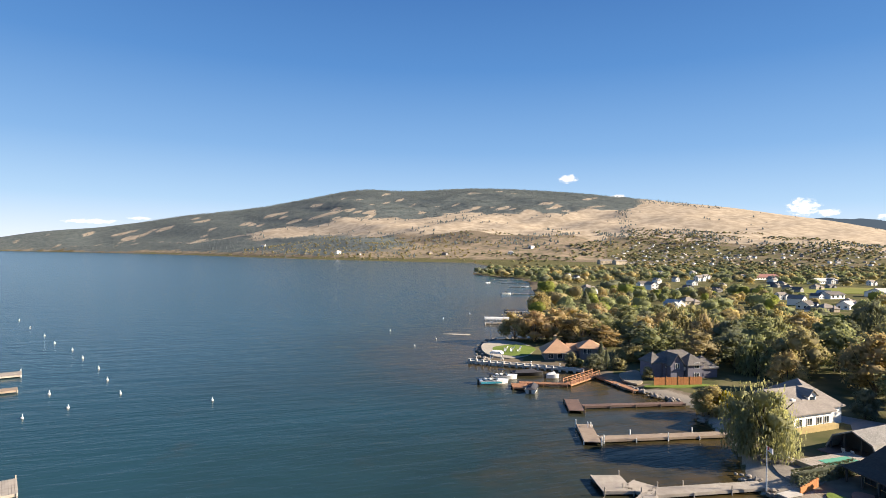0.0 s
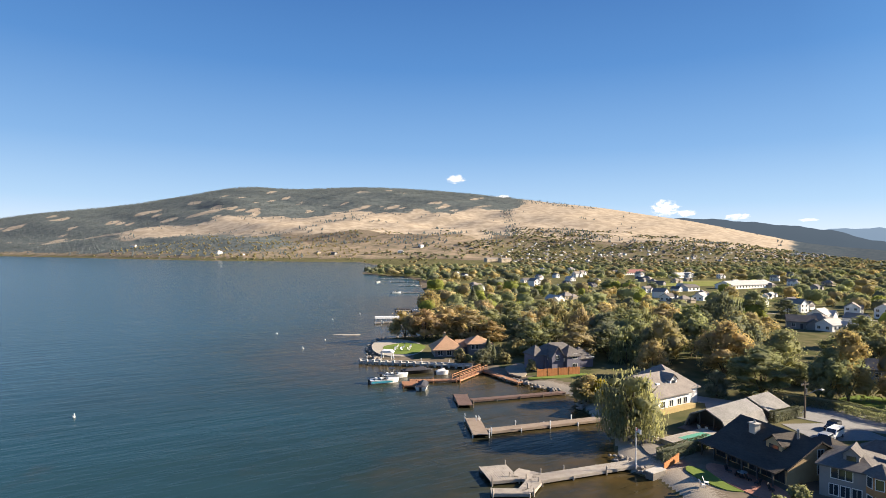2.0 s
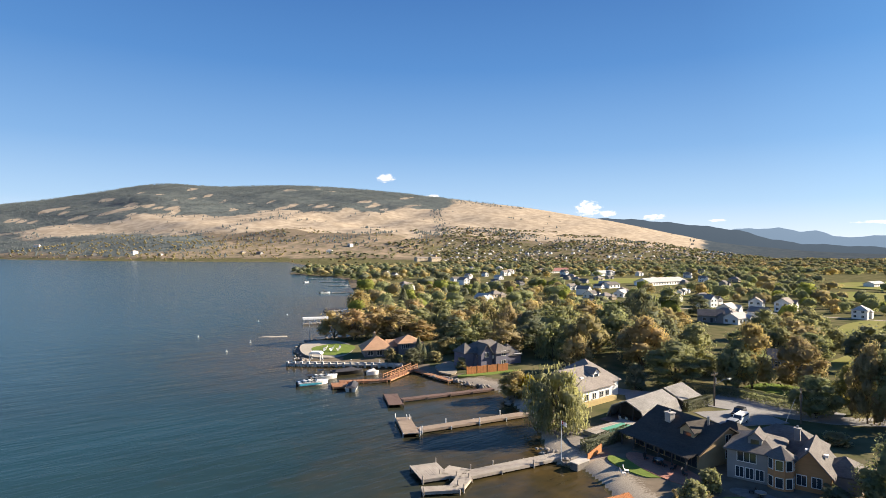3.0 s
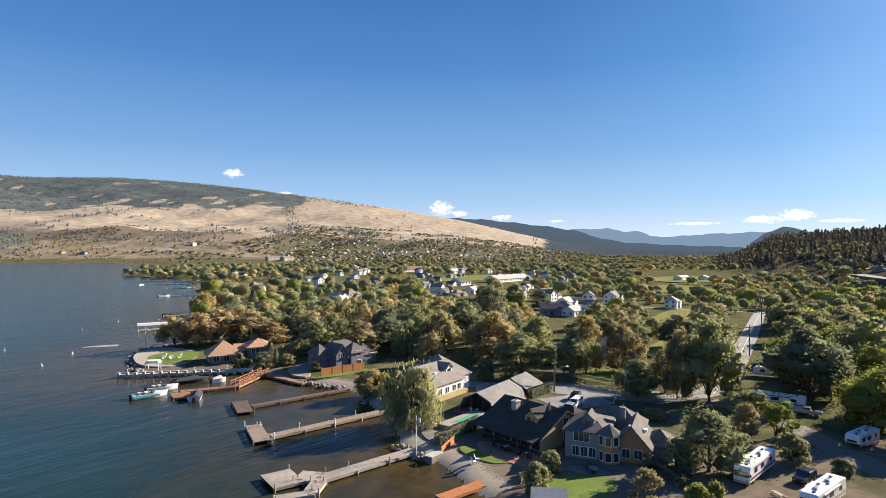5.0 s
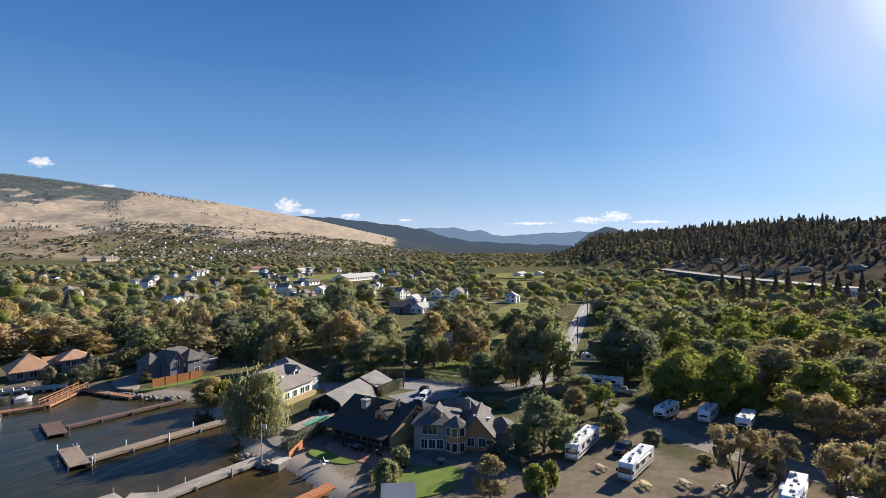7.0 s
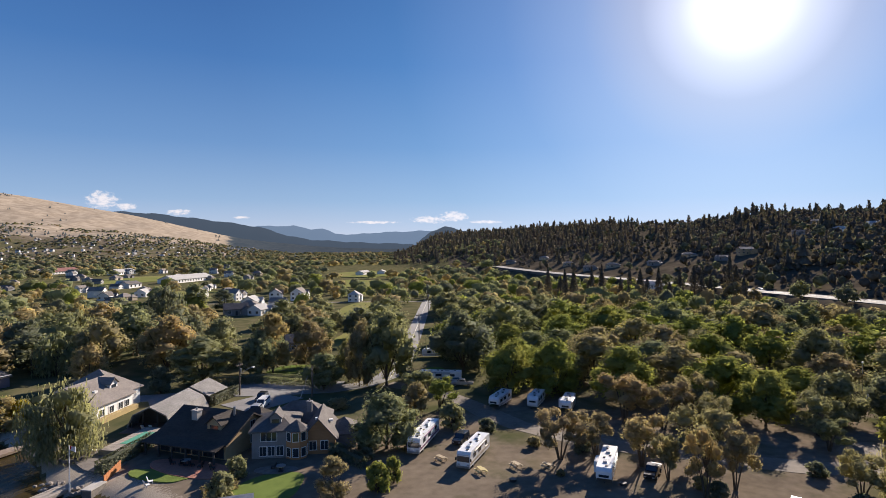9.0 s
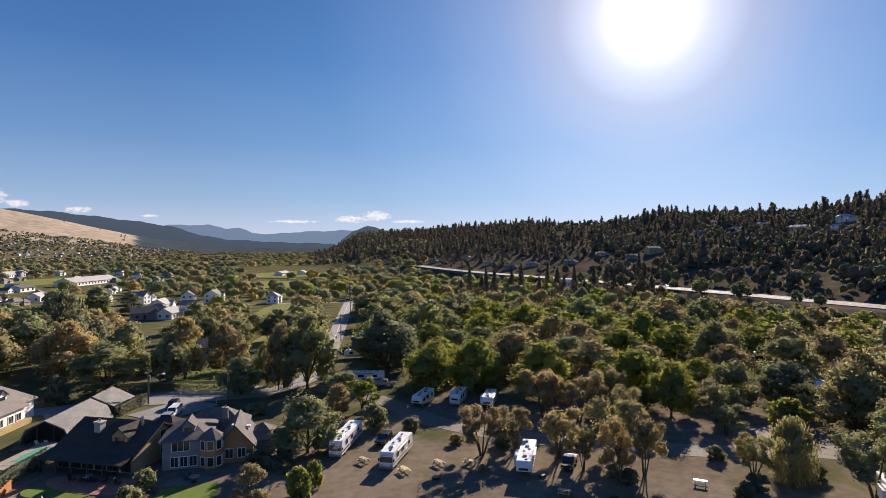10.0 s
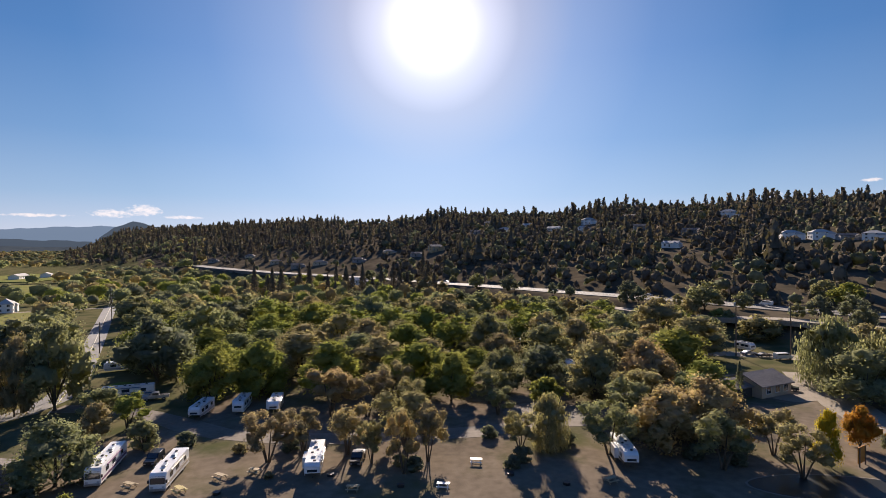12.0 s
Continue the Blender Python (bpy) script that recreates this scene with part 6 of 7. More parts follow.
swim = thing("ladder", pose(20.6, 99.6, 0.6), "white tubular swim ladder on a dock", "ladder")
for s in (-0.25, 0.25):
    part("rail", Build().tube((s, 0, -1), (s, 0, 0.8), 0.04).tube((s, 0, 0.8), (s, -0.6, 0.8), 0.04).tube((s, -0.6, 0.8), (s, -0.6, 0.0), 0.04), M_WHITE, swim)
# handrail of the cedar ramp
ramp_rail = thing("handrail", pose(22.2, 131.6, 0.6, 0, 0, 51.7), "cedar handrail along the dock ramp", "handrail")
for s in (-0.95, 0.95):
    for i in range(8):
        part("post", Build().box(i * 2.05 - 0.06, i * 2.05 + 0.06, s - 0.06, s + 0.06, -0.1, 1.1), M_DOCK_RED, ramp_rail)
    part("rail", Build().box(-0.1, 14.5, s - 0.05, s + 0.05, 1.05, 1.17).box(-0.1, 14.5, s - 0.03, s + 0.03, 0.55, 0.63), M_DOCK_RED, ramp_rail)
# the block jetty, with its row of white piers
jetty = thing("jetty", pose(0.2, 157.2, 0.0, 0, 0, -19.5), "pale concrete jetty with a row of white piers", "jetty")
part("slab", Build().box(0, 30.5, -0.7, 0.9, 0.35, 0.75), M_CONCRETE, jetty)
part("curb", Build().box(0, 30.5, 0.6, 0.9, 0.75, 1.05), M_CONCRETE, jetty)
for i in range(17):
    part("pier", Build().box(i * 1.87, i * 1.87 + 0.55, -1.0, -0.3, -1.5, 1.25 + 0.08 * (i % 2)), M_CONCRETE, jetty)
    if i % 4 == 1:
        part("lamp", Build().tube((i * 1.87 + 0.3, -0.6, 1.2), (i * 1.87 + 0.3, -0.6, 1.8), 0.05).tube((i * 1.87 + 0.3, -0.6, 1.8), (i * 1.87 + 0.3, -0.6, 2.05), 0.18), M_WHITE, jetty)
arch = thing("pergola", at(7.6, 157.8, -18, 0.95), "small white arched pergola on the jetty", "pergola")
for x in (-1.4, 1.4):
    for y in (-1, 1):
        part("post", Build().box(x - 0.09, x + 0.09, y - 0.09, y + 0.09, 0, 1.9), M_WHITE, arch)
part("canopy", Build().prism([(-1.8, 1.75), (1.8, 1.75), (1.2, 2.35), (-1.2, 2.35)], -1.2, 1.2, Matrix.Rotation(radians(90), 4, "X")), M_WHITE, arch)

BOULDER = []
for s in range(4):
    bm = bmesh.new()
    bmesh.ops.create_icosphere(bm, subdivisions=2, radius=0.5)
    for v in bm.verts:
        v.co *= 1 + 0.28 * noise.noise(v.co * 2.3 + Vector((s * 9, 0, 0)))
        v.co.z *= 0.7
    me = bpy.data.meshes.new("rock")
    bm.to_mesh(me)
    bm.free()
    me.materials.append(M_STONE)
    BOULDER.append(me)
g = random.Random(4)
for line, count, lo, hi in (([(2.6, 175), (4.2, 188), (8, 198.5), (22, 204)], 44, 0.6, 1.4), ([(2.6, 175), (3.4, 164), (5, 160)], 24, 0.6, 1.3), ([(32.5, 138), (35, 131.5), (38, 126), (42.2, 119.5)], 90, 0.4, 0.95), ([(37.5, 81), (37.5, 76), (39.5, 73)], 34, 0.4, 1.0), ([(42.5, 104), (44, 113)], 14, 0.5, 1.1), ([(39.5, 57), (41, 49), (45, 42)], 22, 0.5, 1.2)):
    for i in range(count):
        k = g.uniform(0, len(line) - 1.001)
        (ax, ay), (bx_, by_) = line[int(k)], line[int(k) + 1]
        f = k - int(k)
        s = g.uniform(lo, hi)
        ob = new("rock", BOULDER[g.randrange(4)])
        ob.matrix_basis = pose(ax + (bx_ - ax) * f + g.uniform(-1.2, 1.2), ay + (by_ - ay) * f + g.uniform(-1.0, 1.0), 0.1 + g.uniform(0, 0.5), 0, 0, g.uniform(0, 360)) @ Matrix.Diagonal((s, s * g.uniform(0.7, 1.2), s * g.uniform(0.7, 1.0), 1))
        tagged(ob, "grey-brown boulder along the shore", "rock", "shore boulders")


def boat(x, y, rot, length, hull, label, cover=None, tower=False):
    base = thing("boat", pose(x, y, 0.1, 0, 0, rot), label, "boat", "boats at the docks")
    L, W = length / 2, length * 0.19
    n = 9
    out = []
    for i in range(n + 1):
        t = -1 + 2 * i / n
        out.append((t * L, W * (1 - max(0, t) ** 2.6)))
    ring = out + [(a, -b) for a, b in out[::-1]]
    b = Build()
    k = len(ring)
    b.add([(a * 0.93, c * 0.7, -0.25) for a, c in ring] + [(a, c, 0.75 + 0.18 * max(0, a / L)) for a, c in ring], [tuple(range(k - 1, -1, -1))] + [(i, (i + 1) % k, (i + 1) % k + k, i + k) for i in range(k)])
    part("hull", b, hull, base)
    part("deck", Build().add([(a * 0.98, c * 0.95, 0.72 + 0.18 * max(0, a / L)) for a, c in ring], [tuple(range(k))]), cover or M_GEL, base)
    if cover:
        part("cover", Build().add([(-L * 0.9, -W * 0.9, 0.75), (L * 0.6, -W * 0.8, 0.85), (L * 0.6, W * 0.8, 0.85), (-L * 0.9, W * 0.9, 0.75), (-L * 0.7, 0, 1.15), (L * 0.3, 0, 1.55)], [(0, 1, 5, 4), (2, 3, 4, 5), (1, 2, 5), (3, 0, 4)]), cover, base)
    else:
        part("cockpit", Build().box(-L * 0.75, L * 0.1, -W * 0.62, W * 0.62, 0.7, 0.78), M_BLACK, base)
        part("windscreen", Build().add([(L * 0.12, -W * 0.8, 0.8), (L * 0.3, 0, 0.85), (L * 0.12, W * 0.8, 0.8), (L * 0.02, -W * 0.75, 1.25), (L * 0.18, 0, 1.3), (L * 0.02, W * 0.75, 1.25)], [(0, 1, 4, 3), (1, 2, 5, 4)]), M_GLASS, base)
        for sx in (-L * 0.55, -L * 0.2):
            part("seat", Build().box(sx - 0.3, sx + 0.3, -W * 0.5, W * 0.5, 0.78, 1.1), M_WHITE, base, bevel=0.05)
    if tower:
        b = Build()
        for s in (-1, 1):
            b.tube((-L * 0.1, s * W * 0.85, 0.8), (-L * 0.25, s * W * 0.6, 2.1), 0.06).tube((L * 0.1, s * W * 0.85, 0.8), (-L * 0.2, s * W * 0.6, 2.1), 0.06)
        part("tower", b.box(-L * 0.45, 0, -W * 0.7, W * 0.7, 2.05, 2.15), M_BLACK, base)
    part("engine", Build().box(-L - 0.35, -L, -0.25, 0.25, -0.2, 0.9), M_BLACK, base, bevel=0.06)
    return base


M_TEAL = mat("teal_gelcoat", (0.05, 0.36, 0.46), 0.3, scale=1)
M_COVER = mat("dark_canvas", (0.045, 0.045, 0.055), 0.9, scale=2)
wake = boat(5.8, 133.2, 12, 7.0, M_GEL, "white wakeboard boat with a teal stripe and dark tower", tower=True)
part("stripe", Build().box(-3.3, 1.6, -1.3, -1.22, 0.15, 0.5).box(-3.3, 1.6, 1.22, 1.3, 0.15, 0.5), M_TEAL, wake)
boat(8.5, 138.5, 10, 6.5, M_GEL, "white motor boat with open cockpit", tower=True)
boat(14.5, 143.0, 8, 8.0, M_BLACK, "dark runabout under a black canvas cover", M_COVER)
boat(14.0, 127.0, 75, 6.5, M_GEL, "white boat under a dark canvas cover", M_COVER)
boat(20.2, 140.4, 5, 3.2, M_GEL, "small white personal watercraft", M_WHITE)
boat(26.5, 421.5, 20, 8, M_GEL, "white cruiser moored far along the shore", tower=True)
boat(22, 294, 10, 8, M_BLACK, "dark covered boat at a far dock", M_COVER)
boat(29, 288.5, 0, 6, M_GEL, "white boat at a far dock")
boat(48, 507, 10, 7, M_GEL, "white boat moored far along the shore")
boat(18, 569, 40, 6, M_GEL, "white boat moored far along the shore")
lift = thing("boat_lift", pose(6.5, 249, 0, 0, 0, 3), "long white canopy of a boat lift", "boat lift")
for x in (0.5, 5, 9.5):
    for y in (-1.3, 1.3):
        part("post", Build().tube((x, y, -2), (x, y, 1.7), 0.07), M_WHITE, lift)
part("canopy", Build().prism([(-1.7, 1.5), (1.7, 1.5), (1.3, 2.3), (-1.3, 2.3)], 0, 10.5, Matrix(((0, 0, 1, 0), (1, 0, 0, 0), (0, 1, 0, 0), (0, 0, 0, 1)))), M_WHITE, lift)
g = random.Random(9)
buoy_bm = Build().tube((0, 0, -0.3), (0, 0, 0.25), 0.2, 0.26, 10).tube((0, 0, 0.25), (0, 0, 0.8), 0.08, 0.04, 8)
buoy_me = buoy_bm.mesh("buoy", M_WHITE)
for x, y in ((-181.8, 225.3), (-160.5, 204), (-142, 187), (-128.2, 173.2), (-114.9, 162.4), (-104, 151.1), (-91.2, 138.5), (-81.4, 126.8), (-71.2, 115.2), (-50.5, 111.9), (-74.3, 104.1), (-77.5, 97.1), (-85, 113.5), (-29.6, 216), (-17.2, 182.6), (-11.4, 199), (-11.6, 258), (0.2, 282)):
    ob = new("buoy", buoy_me)
    ob.matrix_basis = pose(x, y, 0, g.uniform(-8, 8), g.uniform(-8, 8), 0)
    tagged(ob, "white mooring buoy floating on the lake", "buoy", "mooring buoys")
for x, y, h, lab in ((37.6, 74.6, 5.4, "white flagpole with a red and white flag by the shore"), (7.4, 197.5, 6.0, "white flagpole with a pale flag on the point")):
    fp = thing("flagpole", pose(x, y, 0.8), lab, "flagpole")
    part("pole", Build().tube((0, 0, -0.3), (0, 0, h), 0.09, 0.05), M_WHITE, fp)
    b = Build()
    for i in range(6):
        b.add([(i * 0.13, 0.06 * math.sin(i), h - 0.1 - 0.05 * i), ((i + 1) * 0.13, 0.06 * math.sin(i + 1), h - 0.15 - 0.05 * i), ((i + 1) * 0.13, 0.06 * math.sin(i + 1), h - 0.6 - 0.1 * i), (i * 0.13, 0.06 * math.sin(i), h - 0.55 - 0.1 * i)], [(0, 1, 2, 3)])
    part("flag", b, M_WHITE, fp)
    if x > 20:
        part("flag_stripe", Build().box(0.02, 0.22, -0.03, 0.03, h - 0.55, h - 0.12), mat("red_cloth", (0.5, 0.04, 0.03), 0.8), fp)


def lawn_chair(x, y, rot, material, label, group):
    c = thing("lawn_chair", at(x, y, rot, 1.05), label, "chair", group)
    c.scale = (0.75, 0.75, 0.75)
    part("seat", Build().box(-0.35, 0.35, -0.35, 0.35, 0.35, 0.42), material, c)
    part("backrest", Build().box(-0.35, 0.35, -0.05, 0.05, 0, 0.85, pose(0, 0.35, 0.4, -20)), material, c)
    for sx in (-0.3, 0.3):
        for sy in (-0.28, 0.28):
            part("leg", Build().box(sx - 0.04, sx + 0.04, sy - 0.04, sy + 0.04, 0, 0.36), material, c)
    return c


for i in range(9):
    lawn_chair(10.5 + (i % 3) * 2.0 + 0.4 * (i // 3), 170 + (i // 3) * 2.6, 40 * i, M_WHITE, "white wooden lawn chair on the oval lawn", "chairs on the lawn")
for x, y, r in ((56.2, 86.8, 110), (55.6, 88.0, 110), (42.4, 66.5, 80), (43.3, 67.2, 60)):
    lawn_chair(x, y, r, M_WHITE, "white lounge chair by the water", "lounge chairs")
for x, y, r in ((48.6, 70.5, 20), (48.9, 69.2, 160), (49.4, 67.6, 90), (49.6, 66.2, 200), (50.0, 64.2, 30), (54.6, 56.6, 50), (54.2, 57.6, 230)):
    lawn_chair(x, y, r, M_BLACK, "dark patio chair on the terrace", "patio chairs")


def patio_table(x, y, label):
    t = thing("patio_table", at(x, y, 0, 1.08), label, "table")
    part("tabletop", Build().tube((0, 0, 0.68), (0, 0, 0.74), 0.65, n=14), M_METAL, t)
    part("leg", Build().tube((0, 0, 0), (0, 0, 0.68), 0.06).tube((0, 0, 0), (0, 0, 0.05), 0.35, n=10), M_BLACK, t)


patio_table(49.2, 68.6, "round dark metal patio table on the terrace")
patio_table(54.0, 56.0, "round dark metal patio table on the paving")
fire = thing("fire_pit", at(42.8, 84.3, 0), "round stone fire pit in the sand", "fire pit")
for i in range(14):
    a = 6.2832 * i / 14
    part("stone", Build().box(-0.3, 0.3, -0.22, 0.22, 0, 0.45, pose(1.3 * math.cos(a), 1.3 * math.sin(a), 0, 0, 0, math.degrees(a) + 90)), M_STONE, fire)
# the walls and deck by the patio
wall = thing("retaining_wall", at(39.4, 72.6, 25), "low pale concrete sea wall with stone piers", "wall")
part("wall", Build().box(-1.3, 1.3, -0.6, 0.6, -1.4, -0.05), M_STONE, wall)
part("cap", Build().box(-1.42, 1.42, -0.7, 0.7, -0.05, 0.08), M_CONCRETE, wall)
wall = thing("fence", at(41.0, 73.3, 32), "low orange cedar wall above the beach", "fence")
for i in range(8):
    part("board", Build().box(i * 0.5 + 0.01, i * 0.5 + 0.49, -0.06, 0.06, -0.9, 0.6 + 0.07 * i), M_CEDAR, wall)
deck = thing("deck", at(51.5, 82.6, 22), "raised timber deck with a green mat", "deck")
b = Build()
decking(b, Matrix.Translation((-5.2, 0, 0.2)), 10.5, 5.2)
part("decking", b, M_DOCK_GREY, deck)
part("skirt", Build().box(-5.2, 5.3, -2.62, -2.5, -0.3, 0.66).box(-5.25, -5.15, -2.6, 2.6, -0.3, 0.66), M_WOOD, deck)
part("mat", Build().box(-2.5, 3.0, -1.4, 1.3, 0.72, 0.75), mat("green_mat", (0.07, 0.32, 0.22), 0.9, scale=2), deck)
part("rail", Build().box(-5.2, 5.3, -2.6, -2.5, 1.1, 1.18), M_METAL, deck)
kayak = thing("kayak", at(44.6, 85.2, -25), "white curved kayak lying by the patio", "kayak")
part("hull", Build().tube((-1.8, 0, 0.3), (0, 0, 0.38), 0.12, 0.36, 9).tube((0, 0, 0.38), (1.8, 0, 0.3), 0.36, 0.1, 9), M_GEL, kayak, smooth=True)


def hedge(line, width, top, leaf, label, density=26, seed=1, conic=False):
    """A clipped hedge of leaves along a line; conic makes a row of cypresses."""
    g = np.random.default_rng(seed)
    n_pts, n_out = [], []
    for (ax, ay), (bx_, by_) in zip(line, line[1:]):
        n = int(math.hypot(bx_ - ax, by_ - ay) * density * 3 * top)
        t = g.random(n)
        if conic:
            t = (np.round(t * n / (density * 3 * top) / 1.1) * 1.1 + g.normal(0, 0.22, n)) / (n / (density * 3 * top))
        z = g.random(n) * top
        taper = (1 - 0.75 * (z / top) ** 2) if conic else 1.0
        side = np.sign(g.random(n) - 0.5) * width / 2 * g.uniform(0.5, 1.05, n) * taper
        z = np.where(g.random(n) < 0.35, top * g.uniform(0.92, 1.04, n), z) if not conic else z
        L = math.hypot(bx_ - ax, by_ - ay)
        nx, ny = -(by_ - ay) / L, (bx_ - ax) / L
        n_out.append(np.stack([np.sign(side) * nx, np.sign(side) * ny, np.where(z > top * 0.9, 2.0, 0.25)], 1))
        n_pts.append(np.stack([ax + (bx_ - ax) * t + nx * side, ay + (by_ - ay) * t + ny * side, 1.0 + z], 1))
    v, f, nn = leaf_sprays(np.concatenate(n_pts), 0.17, g, 0.0, np.concatenate(n_out), 0.45)
    ob = new("hedge", array_mesh("hedge", v, f, M_LEAF[leaf], nn))
    return tagged(ob, label, "hedge")


hedge([(41.6, 75.6), (52.6, 80.6)], 1.3, 1.7, "dark", "clipped green hedge between two gardens", 60, 2)
hedge([(70.5, 90.5), (78.5, 93.5)], 1.2, 1.8, "dark", "clipped green hedge beside the garage", 60, 3)
hedge([(38, 153.5), (51, 164.5)], 1.6, 4.2, "olive", "row of slim columnar cypresses", 40, 4, True)
hedge([(80, 104), (88, 96), (90, 88), (94, 81)], 2.0, 1.9, "dark", "long dark hedge along the lake road", 45, 5)
hedge([(112, 83), (122, 88.5)], 2.0, 2.0, "dark", "long dark clipped hedge beside the road", 45, 6)
hedge([(64, 59), (60, 47)], 1.2, 1.5, "dark", "dark garden hedge beside the tan house", 45, 7)
hedge([(44, 58.5), (48, 57)], 1.4, 0.9, "olive", "low shrubs above the beach", 50, 8)


# ---- vehicles and the campground ----
M_BLUE = mat("blue_paint", (0.05, 0.12, 0.24), 0.35, scale=1)
M_SILVER = mat("silver_paint", (0.5, 0.51, 0.52), 0.3, 0.4, scale=1)
M_PURPLE = mat("plum_paint", (0.16, 0.05, 0.13), 0.35, scale=1)
M_TAN = mat("tan_paint", (0.5, 0.42, 0.31), 0.4, scale=1)
M_DARKCAR = mat("dark_car_paint", (0.03, 0.033, 0.04), 0.25, 0.3, scale=1)
M_RED = mat("red_paint", (0.4, 0.03, 0.025), 0.35, scale=1)


def wheel(parent, x, y, r=0.36):
    s = 1 if y > 0 else -1
    w = part("wheel", Build().tube((x, y - 0.12, r), (x, y + 0.12, r), r, n=14), M_RUBBER, parent)
    part("rim", Build().tube((x, y + s * 0.1, r), (x, y + s * 0.135, r), r * 0.6, n=12), M_METAL, w)


def rv(x, y, rot, length, kind, stripe, label, slide=True):
    """A camper, its nose towards -x: kind 'coach', 'fifth' or 'trailer'."""
    base = thing("camper", at(x, y, rot, ground_at(x, y) + 0.04), label, "camper", "campers on the campground")
    base.scale = (0.94, 0.75, 0.7)
    L, W, H = length / 2, 1.25, 3.25
    if kind == "fifth":
        body = Build().prism([(-L, 1.55), (-L + 2.3, 1.45), (-L + 2.5, 0.65), (L, 0.6), (L, H), (-L + 0.5, H), (-L, H - 0.5)], -W, W, Matrix(((1, 0, 0, 0), (0, 0, -1, 0), (0, 1, 0, 0), (0, 0, 0, 1))))
    elif kind == "coach":
        body = Build().prism([(-L, 0.55), (L, 0.45), (L, H), (-L + 0.35, H), (-L + 0.05, H - 0.5)], -W, W, Matrix(((1, 0, 0, 0), (0, 0, -1, 0), (0, 1, 0, 0), (0, 0, 0, 1))))
    else:
        body = Build().prism([(-L + 0.3, 0.6), (L, 0.6), (L, H - 0.2), (L - 0.2, H - 0.05), (-L + 0.6, H - 0.05), (-L, H - 0.7), (-L, 1.2)], -W, W, Matrix(((1, 0, 0, 0), (0, 0, -1, 0), (0, 1, 0, 0), (0, 0, 0, 1))))
    part("body", body, M_GEL, base, bevel=0.06)
    for s in (-1, 1):
        e = s * (W + 0.012)
        part("stripe", Build().box(-L * 0.95, L * 0.97, min(e, s * W), max(e, s * W), 0.95, 1.35).box(-L * 0.2, L * 0.9, min(e, s * W), max(e, s * W), 1.5, 1.62), stripe, base)
        for wx, ww in ((-L * 0.55, 1.1), (-L * 0.05, 1.3), (L * 0.6, 0.9)):
            win = part("window", Build().box(wx - ww / 2 - 0.05, wx + ww / 2 + 0.05, min(e, s * W), max(e, s * W) + 0.0, 1.75, 2.55), M_BLACK, base)
            part("pane", Build().box(wx - ww / 2, wx + ww / 2, s * (W + 0.02) - 0.008, s * (W + 0.02) + 0.008, 1.8, 2.5), M_GLASS, win)
    if kind == "coach":
        part("windscreen", Build().add([(-L - 0.02, -1.1, 1.5), (-L - 0.02, 1.1, 1.5), (-L + 0.06, 1.1, 2.75), (-L + 0.06, -1.1, 2.75)], [(0, 3, 2, 1)]), M_GLASS, base)
        part("bumper", Build().box(-L - 0.15, -L + 0.1, -1.2, 1.2, 0.4, 0.75), M_METAL, base)
        for s in (-0.85, 0.85):
            part("headlight", Build().box(-L - 0.04, -L + 0.05, s - 0.2, s + 0.2, 0.85, 1.1), M_SILVER, base)
            part("mirror", Build().box(-L - 0.1, -L + 0.1, s * 1.6 - 0.12, s * 1.6 + 0.12, 1.7, 2.2), M_BLACK, base)
    else:
        part("front_window", Build().box(-L - 0.015, -L + 0.03, -0.8, 0.8, 1.75, 2.2), M_GLASS, base)
        part("hitch", Build().box(-L - 0.9 if kind == "trailer" else -L + 0.6, -L + 0.8, -0.08, 0.08, 0.5, 0.65), M_BLACK, base)
    top = H if kind != "trailer" else H - 0.05
    for ax in (-L * 0.45, L * 0.35):
        part("air_conditioner", Build().box(ax - 0.5, ax + 0.5, -0.36, 0.36, top, top + 0.32), M_SILVER, base, bevel=0.07)
    for vx, vy in ((-L * 0.1, 0.4), (L * 0.1, -0.45), (L * 0.7, 0.3), (-L * 0.75, -0.3)):
        part("roof_vent", Build().box(vx - 0.2, vx + 0.2, vy - 0.2, vy + 0.2, top, top + 0.16), M_BLACK, base)
    part("awning", Build().tube((-L * 0.6, -W - 0.1, 2.85), (L * 0.5, -W - 0.1, 2.85), 0.11, n=8), stripe, base)
    part("roof_rail", Build().box(-L * 0.9, L * 0.95, W - 0.08, W - 0.02, top, top + 0.06).box(-L * 0.9, L * 0.95, -W + 0.02, -W + 0.08, top, top + 0.06), M_WHITE, base)
    if slide:
        part("slide_out", Build().box(-L * 0.3, L * 0.25, W, W + 0.75, 0.8, 2.75), M_GEL, base, bevel=0.05)
    part("ladder", Build().tube((L + 0.06, 0.5, 0.8), (L + 0.06, 0.5, H + 0.1), 0.03).tube((L + 0.06, 0.9, 0.8), (L + 0.06, 0.9, H + 0.1), 0.03), M_METAL, base)
    for wx in ((-L * 0.62, L * 0.5) if kind == "coach" else (L * 0.25, L * 0.45)):
        for s in (-1.05, 1.05):
            wheel(base, wx, s, 0.42)
    return base


rv(72.2, 45.5, 15, 10.8, "coach", M_PURPLE, "white motor coach with a plum stripe and roof vents")
rv(70.4, 36.3, 9, 9.4, "coach", M_TAN, "white and tan motor coach parked on sandy ground")
rv(73.8, 19.0, 9, 9.4, "fifth", M_SILVER, "white fifth-wheel camper on dusty ground")
rv(107.6, 63.6, -66, 9.8, "fifth", M_BLUE, "white fifth-wheel camper with blue stripes by the lane")
rv(96.4, 44.2, 4, 7.5, "fifth", M_SILVER, "white fifth-wheel camper under trees")
rv(100.0, 38.6, 8, 7.0, "trailer", M_TAN, "white travel trailer under trees")
